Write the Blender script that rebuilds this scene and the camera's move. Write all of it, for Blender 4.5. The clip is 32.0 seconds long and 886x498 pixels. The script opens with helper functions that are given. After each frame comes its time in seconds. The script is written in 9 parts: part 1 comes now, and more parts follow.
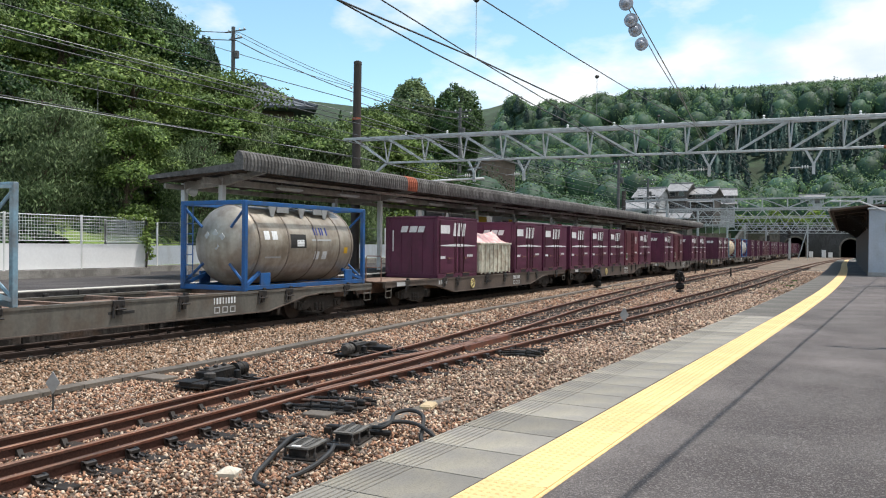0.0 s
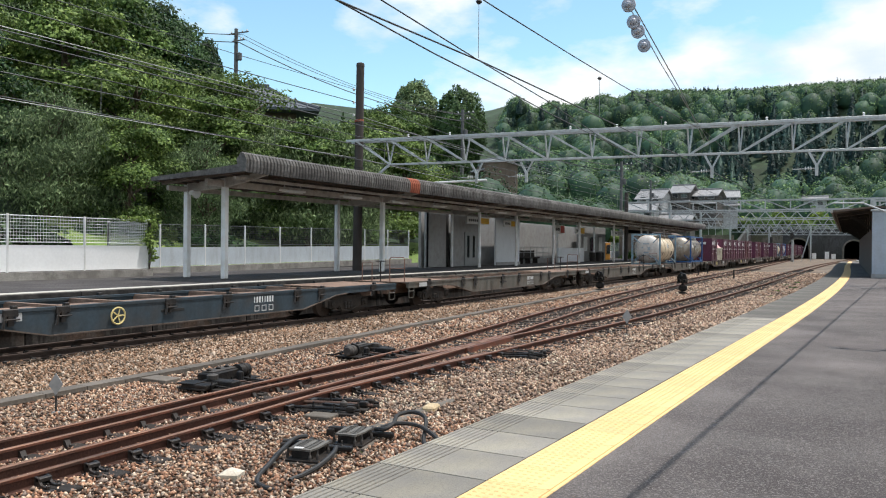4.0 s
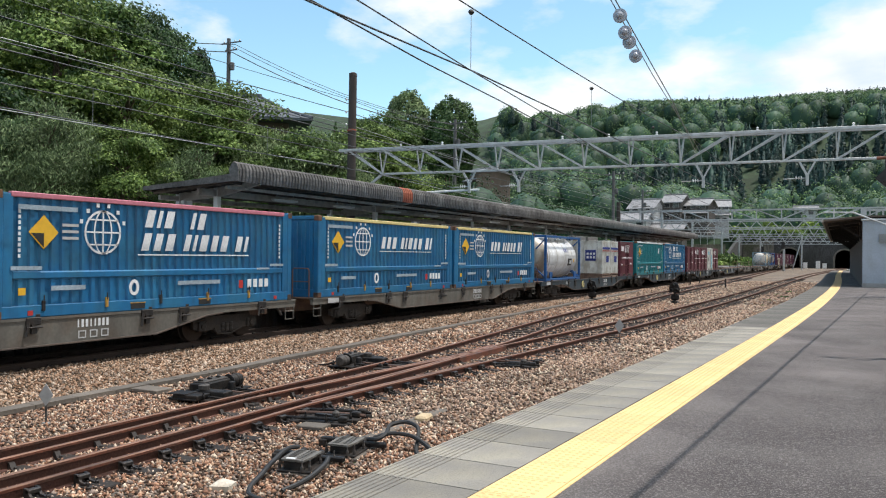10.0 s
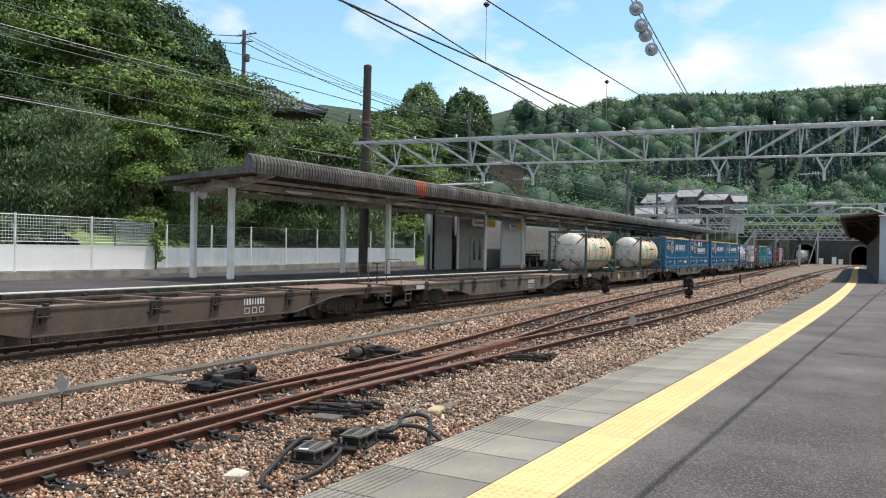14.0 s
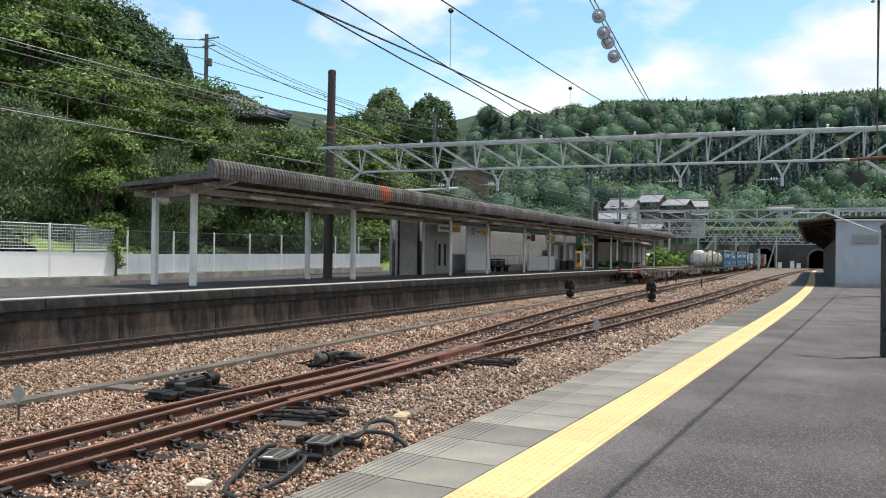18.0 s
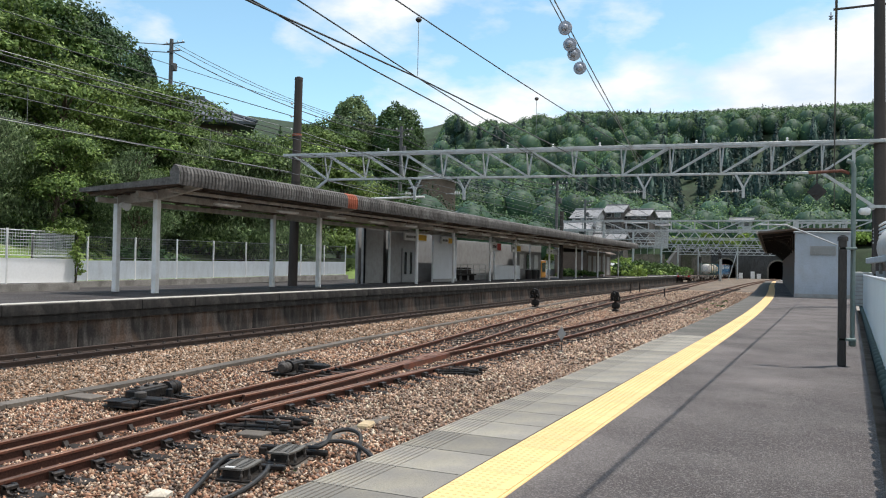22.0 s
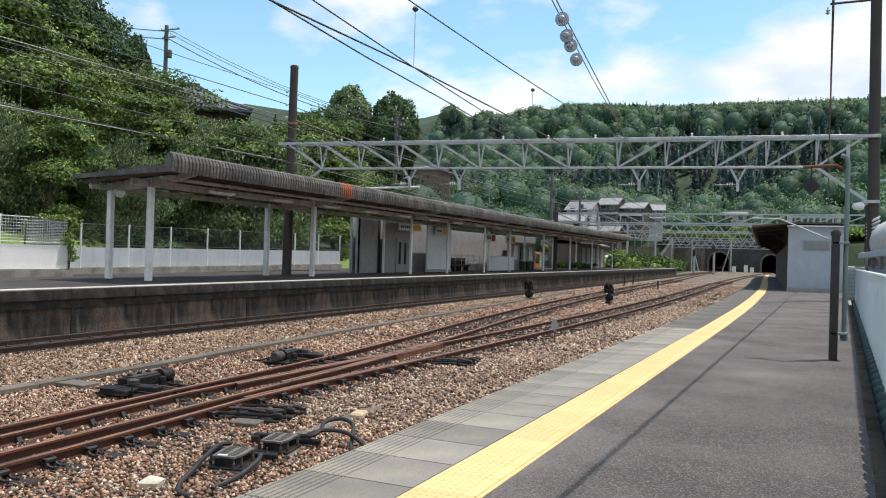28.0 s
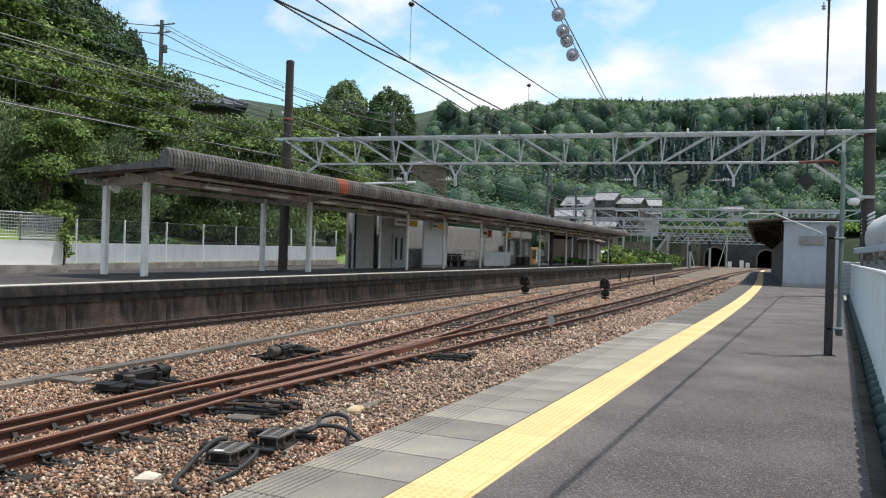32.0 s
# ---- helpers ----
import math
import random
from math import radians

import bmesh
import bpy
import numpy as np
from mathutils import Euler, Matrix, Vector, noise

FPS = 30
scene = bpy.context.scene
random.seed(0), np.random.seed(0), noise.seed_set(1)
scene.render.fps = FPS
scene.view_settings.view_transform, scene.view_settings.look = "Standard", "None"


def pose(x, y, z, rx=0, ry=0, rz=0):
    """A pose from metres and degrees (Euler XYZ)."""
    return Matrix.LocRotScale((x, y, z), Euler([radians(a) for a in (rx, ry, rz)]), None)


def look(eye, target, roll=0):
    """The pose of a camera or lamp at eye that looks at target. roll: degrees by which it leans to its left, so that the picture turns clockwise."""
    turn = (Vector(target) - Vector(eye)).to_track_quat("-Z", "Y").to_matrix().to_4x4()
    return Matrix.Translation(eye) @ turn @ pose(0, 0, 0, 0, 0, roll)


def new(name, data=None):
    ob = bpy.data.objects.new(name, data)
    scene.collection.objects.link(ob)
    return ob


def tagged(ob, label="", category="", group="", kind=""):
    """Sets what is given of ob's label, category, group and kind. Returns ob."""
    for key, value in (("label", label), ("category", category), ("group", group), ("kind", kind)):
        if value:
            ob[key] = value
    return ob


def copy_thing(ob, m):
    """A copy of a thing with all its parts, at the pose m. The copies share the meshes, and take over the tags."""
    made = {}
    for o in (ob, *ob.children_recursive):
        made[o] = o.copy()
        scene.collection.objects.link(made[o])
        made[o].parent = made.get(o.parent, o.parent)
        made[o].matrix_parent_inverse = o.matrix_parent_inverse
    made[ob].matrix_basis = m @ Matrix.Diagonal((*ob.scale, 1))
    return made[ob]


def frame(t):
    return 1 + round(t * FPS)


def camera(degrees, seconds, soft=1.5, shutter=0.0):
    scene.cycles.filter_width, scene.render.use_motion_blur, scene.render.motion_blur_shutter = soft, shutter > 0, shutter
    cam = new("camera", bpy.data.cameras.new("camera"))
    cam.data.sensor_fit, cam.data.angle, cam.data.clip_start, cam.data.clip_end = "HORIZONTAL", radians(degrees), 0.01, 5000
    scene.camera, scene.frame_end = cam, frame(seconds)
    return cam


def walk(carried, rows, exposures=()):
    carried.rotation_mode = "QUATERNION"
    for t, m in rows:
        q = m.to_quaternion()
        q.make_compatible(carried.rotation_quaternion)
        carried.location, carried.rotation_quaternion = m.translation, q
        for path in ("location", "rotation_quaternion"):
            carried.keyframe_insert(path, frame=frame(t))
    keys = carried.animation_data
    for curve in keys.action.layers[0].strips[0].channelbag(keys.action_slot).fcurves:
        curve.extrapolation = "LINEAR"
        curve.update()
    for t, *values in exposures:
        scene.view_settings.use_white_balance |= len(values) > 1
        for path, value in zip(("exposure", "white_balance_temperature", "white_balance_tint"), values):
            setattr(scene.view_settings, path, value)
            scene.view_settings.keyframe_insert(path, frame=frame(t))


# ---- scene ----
# The camera stands on the platform and only turns: seconds, turn to the left, tilt up, lean, in degrees.
EYE = (0.0, 0.0, 2.356)
cam = camera(57.468, 32.0, soft=1.1)
TURNS = [
    (0.0, 27.687, -0.308, 0.530),
    (0.5, 27.699, -0.302, 0.557),
    (1.0, 27.825, -0.315, 0.627),
    (1.5, 27.852, -0.359, 0.541),
    (2.0, 27.822, -0.400, 0.443),
    (2.5, 27.882, -0.399, 0.438),
    (3.0, 27.939, -0.373, 0.406),
    (3.5, 27.915, -0.292, 0.522),
    (5.5, 27.592, 0.060, 0.348),
    (6.0, 27.475, 0.175, 0.358),
    (6.5, 27.390, 0.330, 0.427),
    (7.0, 27.335, 0.449, 0.421),
    (7.5, 27.165, 0.514, 0.428),
    (8.0, 26.966, 0.526, 0.517),
    (8.5, 26.993, 0.519, 0.684),
    (9.0, 27.092, 0.480, 0.519),
    (9.5, 27.231, 0.478, 0.428),
    (10.0, 27.348, 0.489, 0.498),
    (10.5, 27.430, 0.529, 0.567),
    (11.0, 27.550, 0.503, 0.601),
    (11.5, 27.565, 0.429, 0.714),
    (12.0, 27.713, 0.327, 0.615),
    (12.5, 27.878, 0.193, 0.651),
    (13.0, 28.058, 0.066, 0.704),
    (13.5, 28.225, -0.015, 0.741),
    (14.0, 28.284, -0.025, 0.948),
    (14.5, 28.285, -0.021, 0.960),
    (16.5, 27.425, 0.131, 1.103),
    (17.0, 26.950, 0.210, 1.135),
    (17.5, 26.395, 0.310, 1.011),
    (18.0, 25.831, 0.394, 0.743),
    (18.5, 25.261, 0.443, 0.438),
    (19.0, 24.814, 0.527, 0.302),
    (19.5, 24.432, 0.710, 0.355),
    (20.0, 24.193, 0.919, 0.490),
    (20.5, 24.024, 1.015, 0.632),
    (21.0, 23.773, 1.036, 0.725),
    (21.5, 23.558, 1.049, 0.870),
    (22.0, 23.441, 1.044, 1.111),
    (22.5, 23.326, 0.962, 1.217),
    (23.0, 23.315, 0.837, 1.204),
    (23.5, 23.306, 0.737, 1.206),
    (24.0, 23.273, 0.721, 1.191),
    (24.5, 23.178, 0.739, 1.214),
    (25.0, 23.144, 0.797, 1.131),
    (25.5, 23.158, 0.827, 1.219),
    (27.5, 23.014, 0.561, 1.686),
    (28.0, 23.025, 0.376, 1.701),
    (28.5, 23.068, 0.197, 1.653),
    (29.0, 23.207, 0.083, 1.750),
    (29.5, 23.107, 0.040, 1.732),
    (30.0, 23.023, 0.020, 1.755),
    (30.5, 22.892, -0.002, 1.833),
    (31.0, 22.831, -0.003, 1.836),
    (31.5, 22.754, 0.010, 1.734),
    (32.0, 22.749, 0.062, 1.676),
]
walk(cam, [(t, Matrix.Translation(EYE) @ Matrix.Rotation(radians(a), 4, "Z") @ Matrix.Rotation(radians(90 + b), 4, "X") @ Matrix.Rotation(radians(c), 4, "Z")) for t, a, b, c in TURNS], exposures=[(0.0, 0.07), (3.0, 0.05), (7.0, 0.07), (10.0, 0.04), (13.0, 0.02), (17.0, 0.04), (20.0, 0.01), (22.0, -0.01), (32.0, -0.01)])

# ---- daylight: high sun beyond the near platform, blue sky with summer cloud ----
SUN_EL, SUN_AZ = radians(71), radians(46)   # azimuth from +y towards +x
world = bpy.data.worlds.new("summer_sky")
scene.world = world
world.use_nodes = True
wn, wl = world.node_tree.nodes, world.node_tree.links
wn.clear()
w_out = wn.new("ShaderNodeOutputWorld")
w_bg = wn.new("ShaderNodeBackground")
w_sky = wn.new("ShaderNodeTexSky")
w_sky.sky_type, w_sky.sun_disc = "NISHITA", False
w_sky.sun_elevation, w_sky.sun_rotation = SUN_EL, SUN_AZ
w_sky.air_density, w_sky.dust_density, w_sky.ozone_density = 1.0, 0.3, 1.2
w_bg.inputs["Strength"].default_value = 0.15
w_co = wn.new("ShaderNodeTexCoord")
w_map = wn.new("ShaderNodeMapping")
w_map.inputs["Scale"].default_value = (1.0, 1.0, 2.3)
w_map.inputs["Location"].default_value = (0.35, 0.0, 0.12)
w_n = wn.new("ShaderNodeTexNoise")
w_n.inputs["Scale"].default_value, w_n.inputs["Detail"].default_value, w_n.inputs["Roughness"].default_value = 3.4, 10.0, 0.55
w_r = wn.new("ShaderNodeValToRGB")
w_r.color_ramp.elements[0].position, w_r.color_ramp.elements[1].position = 0.385, 0.51
w_mix = wn.new("ShaderNodeMix")
w_mix.data_type = "RGBA"
w_mix.inputs["B"].default_value = (6.6, 6.9, 7.1, 1)
wl.new(w_co.outputs["Generated"], w_map.inputs["Vector"])
wl.new(w_map.outputs["Vector"], w_n.inputs["Vector"])
w_xyz = wn.new("ShaderNodeSeparateXYZ")
wl.new(w_co.outputs["Generated"], w_xyz.inputs["Vector"])
w_more = wn.new("ShaderNodeMath")          # more cloud towards the open end of the valley
w_more.operation = "MULTIPLY_ADD"
w_more.inputs[1].default_value = 0.28
wl.new(w_xyz.outputs["X"], w_more.inputs[0])
wl.new(w_n.outputs["Fac"], w_more.inputs[2])
wl.new(w_more.outputs["Value"], w_r.inputs["Fac"])
wl.new(w_r.outputs["Color"], w_mix.inputs["Factor"])
w_n2 = wn.new("ShaderNodeTexNoise")          # lighter and greyer parts of the cloud
w_n2.inputs["Scale"].default_value, w_n2.inputs["Detail"].default_value = 7.0, 8.0
wl.new(w_map.outputs["Vector"], w_n2.inputs["Vector"])
w_r2 = wn.new("ShaderNodeValToRGB")
w_r2.color_ramp.elements[0].position, w_r2.color_ramp.elements[1].position = 0.38, 0.58
w_r2.color_ramp.elements[0].color, w_r2.color_ramp.elements[1].color = (4.9, 5.75, 6.6, 1), (7.0, 7.1, 7.2, 1)
wl.new(w_n2.outputs["Fac"], w_r2.inputs["Fac"])
wl.new(w_r2.outputs["Color"], w_mix.inputs["B"])
w_tint = wn.new("ShaderNodeMix")
w_tint.data_type, w_tint.blend_type = "RGBA", "MULTIPLY"
w_tint.inputs["Factor"].default_value = 1.0
w_tint.inputs["B"].default_value = (1.24, 1.44, 1.32, 1)
wl.new(w_sky.outputs["Color"], w_tint.inputs["A"])
wl.new(w_tint.outputs["Result"], w_mix.inputs["A"])
wl.new(w_mix.outputs["Result"], w_bg.inputs["Color"])
wl.new(w_bg.outputs["Background"], w_out.inputs["Surface"])

sun_data = bpy.data.lights.new("sun", "SUN")
sun_data.energy, sun_data.angle, sun_data.color = 4.2, radians(0.53), (1.0, 0.945, 0.895)
sun = new("sun", sun_data)
sun_way = Vector((math.sin(SUN_AZ) * math.cos(SUN_EL), math.cos(SUN_AZ) * math.cos(SUN_EL), math.sin(SUN_EL)))
sun.matrix_world = look(sun_way * 300, (0, 0, 0))


# ---- mesh helpers ----
class Shape:
    """Gathers vertices and faces, with a material slot for each face."""

    def __init__(self):
        self.v, self.f, self.m, self.slot = [], [], [], 0

    def add(self, verts, faces):
        k = len(self.v)
        self.v += [tuple(p) for p in verts]
        self.f += [tuple(k + i for i in f) for f in faces]
        self.m += [self.slot] * len(faces)
        return self

    def box(self, x, y, z, sx, sy, sz, c=0.0, turn=None):
        """A box with its centre at x, y, z; c: the chamfer of its edges."""
        hx, hy, hz = sx / 2, sy / 2, sz / 2
        if c <= 0:
            vs = [Vector((a * hx, b * hy, d * hz)) for a in (-1, 1) for b in (-1, 1) for d in (-1, 1)]
            fs = [(0, 1, 3, 2), (4, 6, 7, 5), (0, 4, 5, 1), (2, 3, 7, 6), (0, 2, 6, 4), (1, 5, 7, 3)]
        else:
            vs, fs, at = [], [], {}
            for a in (-1, 1):
                for b in (-1, 1):
                    for d in (-1, 1):
                        for ax in range(3):
                            p = [a * (hx - c), b * (hy - c), d * (hz - c)]
                            p[ax] = (a, b, d)[ax] * (hx, hy, hz)[ax]
                            at[a, b, d, ax] = len(vs)
                            vs.append(Vector(p))
            for s in (-1, 1):
                order = [(-1, -1), (1, -1), (1, 1), (-1, 1)]
                if s < 0:
                    order.reverse()
                fs.append(tuple(at[s, p, q, 0] for p, q in order))
                fs.append(tuple(at[q, s, p, 1] for p, q in order))
                fs.append(tuple(at[p, q, s, 2] for p, q in order))
            for p in (-1, 1):
                for q in (-1, 1):
                    for e in ((at[-1, p, q, 1], at[1, p, q, 1], at[1, p, q, 2], at[-1, p, q, 2]),
                              (at[p, -1, q, 0], at[p, 1, q, 0], at[p, 1, q, 2], at[p, -1, q, 2]),
                              (at[p, q, -1, 0], at[p, q, 1, 0], at[p, q, 1, 1], at[p, q, -1, 1])):
                        fs.append(e)
                    for d in (-1, 1):
                        fs.append((at[p, q, d, 0], at[p, q, d, 1], at[p, q, d, 2]))
            mid = Vector((0, 0, 0))
            for i, f in enumerate(fs):
                n = (vs[f[1]] - vs[f[0]]).cross(vs[f[2]] - vs[f[0]])
                if n.dot(sum((vs[j] for j in f), mid)) < 0:
                    fs[i] = tuple(reversed(f))
        o = Vector((x, y, z))
        if turn is not None:
            vs = [turn @ p for p in vs]
        return self.add([p + o for p in vs], fs)

    def beam(self, a, b, w, h, c=0.0):
        """A square bar from a to b, w across and h high."""
        a, b = Vector(a), Vector(b)
        d = b - a
        y = d.normalized()
        up = Vector((0, 0, 1)) if abs(y.z) < 0.99 else Vector((1, 0, 0))
        x = y.cross(up).normalized()
        turn = Matrix((x, y, x.cross(y))).transposed()
        return self.box(*((a + b) / 2), w, d.length, h, c, turn)

    def tube(self, path, r, n=8, caps=True):
        """A round bar along a path; r may change from point to point."""
        pts = [Vector(p) for p in path]
        rs = r if isinstance(r, (list, tuple)) else [r] * len(pts)
        vs, fs = [], []
        ref = None
        for i, p in enumerate(pts):
            d = (pts[min(i + 1, len(pts) - 1)] - pts[max(i - 1, 0)]).normalized()
            if ref is None:
                ref = Vector((0, 0, 1)) if abs(d.z) < 0.9 else Vector((1, 0, 0))
            x = d.cross(ref).normalized()
            y = x.cross(d).normalized()
            ref = y
            for k in range(n):
                a = 2 * math.pi * k / n
                vs.append(p + (x * math.cos(a) + y * math.sin(a)) * rs[i])
        for i in range(len(pts) - 1):
            for k in range(n):
                a, b = i * n + k, i * n + (k + 1) % n
                fs.append((a, a + n, b + n, b))
        if caps:
            fs.append(tuple(range(n)))
            fs.append(tuple(reversed(range((len(pts) - 1) * n, len(pts) * n))))
        return self.add(vs, fs)

    def lathe(self, rows, axis="z", n=16, o=(0, 0, 0), caps=True):
        """Turns rows of (along, radius) round an axis through o."""
        vs, fs = [], []
        for t, r in rows:
            for k in range(n):
                a = 2 * math.pi * k / n
                c, s = r * math.cos(a), r * math.sin(a)
                p = {"z": (c, s, t), "y": (s, t, c), "x": (t, c, s)}[axis]
                vs.append((p[0] + o[0], p[1] + o[1], p[2] + o[2]))
        for i in range(len(rows) - 1):
            for k in range(n):
                a, b = i * n + k, i * n + (k + 1) % n
                fs.append((a, b, b + n, a + n))
        if caps:
            fs.append(tuple(reversed(range(n))))
            fs.append(tuple(range((len(rows) - 1) * n, len(rows) * n)))
        return self.add(vs, fs)

    def sweep(self, profile, path, closed=True, caps=True):
        """Carries a profile of (across, up) along a path of points in plan; across is to the right of the way."""
        vs, fs = [], []
        n = len(profile)
        pts = [Vector(p) for p in path]
        for i, p in enumerate(pts):
            d = pts[min(i + 1, len(pts) - 1)] - pts[max(i - 1, 0)]
            d.z = 0
            d.normalize()
            r = Vector((d.y, -d.x, 0))
            vs += [p + r * a + Vector((0, 0, u)) for a, u in profile]
        for i in range(len(pts) - 1):
            for k in range(n if closed else n - 1):
                a, b = i * n + k, i * n + (k + 1) % n
                fs.append((a, b, b + n, a + n))
        if caps and closed:
            fs.append(tuple(reversed(range(n))))
            fs.append(tuple(range((len(pts) - 1) * n, len(pts) * n)))
        return self.add(vs, fs)

    def prism(self, outline, axis, lo, hi):
        """Pulls a flat outline from lo to hi along an axis; the outline is given in the other two, in order."""
        n = len(outline)
        def put(p, t):
            return {"x": (t, p[0], p[1]), "y": (p[0], t, p[1]), "z": (p[0], p[1], t)}[axis]
        vs = [put(p, lo) for p in outline] + [put(p, hi) for p in outline]
        fs = [tuple(reversed(range(n))), tuple(range(n, 2 * n))]
        fs += [(k, (k + 1) % n, (k + 1) % n + n, k + n) for k in range(n)]
        return self.add(vs, fs)

    def mesh_hip(self, hx, hy, ridge, z0, z1):
        """A hipped roof with hanging curved slopes: half sizes at the eaves, half length of the ridge."""
        n = 5
        rings = []
        for k in range(n + 1):
            t = k / n
            z = z0 + (z1 - z0) * (0.72 * t + 0.28 * t * t)
            a, b = hx + (ridge - hx) * t, hy * (1 - t) + 0.02
            rings.append([(-a, -b, z), (a, -b, z), (a, b, z), (-a, b, z)])
        rings.insert(0, [(x, y, z - 0.3) for x, y, z in rings[0]])
        vs = [p for r in rings for p in r]
        fs = [(4 * j + i, 4 * j + (i + 1) % 4, 4 * j + 4 + (i + 1) % 4, 4 * j + 4 + i) for j in range(len(rings) - 1) for i in range(4)]
        m = 4 * len(rings)
        return self.add(vs, fs + [(3, 2, 1, 0), (m - 4, m - 3, m - 2, m - 1)]) or self

    def mesh(self, name, *materials, smooth=False, tidy=True):
        me = bpy.data.meshes.new(name)
        me.from_pydata(self.v, [], self.f)
        for m in materials:
            me.materials.append(m)
        if len(materials) > 1:
            me.polygons.foreach_set("material_index", self.m)
        if tidy and len(self.f) < 30000:
            bm = bmesh.new()
            bm.from_mesh(me)
            bmesh.ops.recalc_face_normals(bm, faces=bm.faces)
            bm.to_mesh(me)
            bm.free()
        if smooth:
            me.polygons.foreach_set("use_smooth", [True] * len(me.polygons))
            me.set_sharp_from_angle(angle=radians(38))
        me.update()
        return me


def part(name, shape, material, parent=None, label="", at=None, smooth=False, tidy=True):
    """Links a shape as ONE mesh object, under a thing or under a part."""
    mats = material if isinstance(material, (list, tuple)) else [material]
    me = shape if isinstance(shape, bpy.types.Mesh) else shape.mesh(name, *mats, smooth=smooth, tidy=tidy)
    ob = new(name, me)
    if at is not None:
        ob.matrix_basis = at
    if parent is not None:
        ob.parent = parent
    if label:
        ob["label"] = label
    return ob


def thing(name, label, category, at=None, group="", kind=""):
    ob = new(name)
    ob.empty_display_size = 0.3
    if at is not None:
        ob.matrix_basis = at
    return tagged(ob, label, category, group, kind)


def course(rows, y):
    """The x of a line in plan, given by rows of (y, x), at y; a smooth curve through them."""
    ys = [r[0] for r in rows]
    if y <= ys[0]:
        k = 0
    elif y >= ys[-1]:
        k = len(rows) - 2
    else:
        k = max(i for i in range(len(rows) - 1) if ys[i] <= y)
    def slope(i):
        a, b = rows[max(i - 1, 0)], rows[min(i + 1, len(rows) - 1)]
        return (b[1] - a[1]) / (b[0] - a[0])
    (y0, x0), (y1, x1) = rows[k], rows[k + 1]
    h = y1 - y0
    t = (y - y0) / h
    m0, m1 = slope(k) * h, slope(k + 1) * h
    if t < 0:
        return x0 + slope(k) * (y - y0)
    if t > 1:
        return x1 + slope(k + 1) * (y - y1)
    return (2 * t ** 3 - 3 * t * t + 1) * x0 + (t ** 3 - 2 * t * t + t) * m0 + (-2 * t ** 3 + 3 * t * t) * x1 + (t ** 3 - t * t) * m1


def steps(a, b, d):
    n = max(1, round((b - a) / d))
    return [a + (b - a) * i / n for i in range(n + 1)]


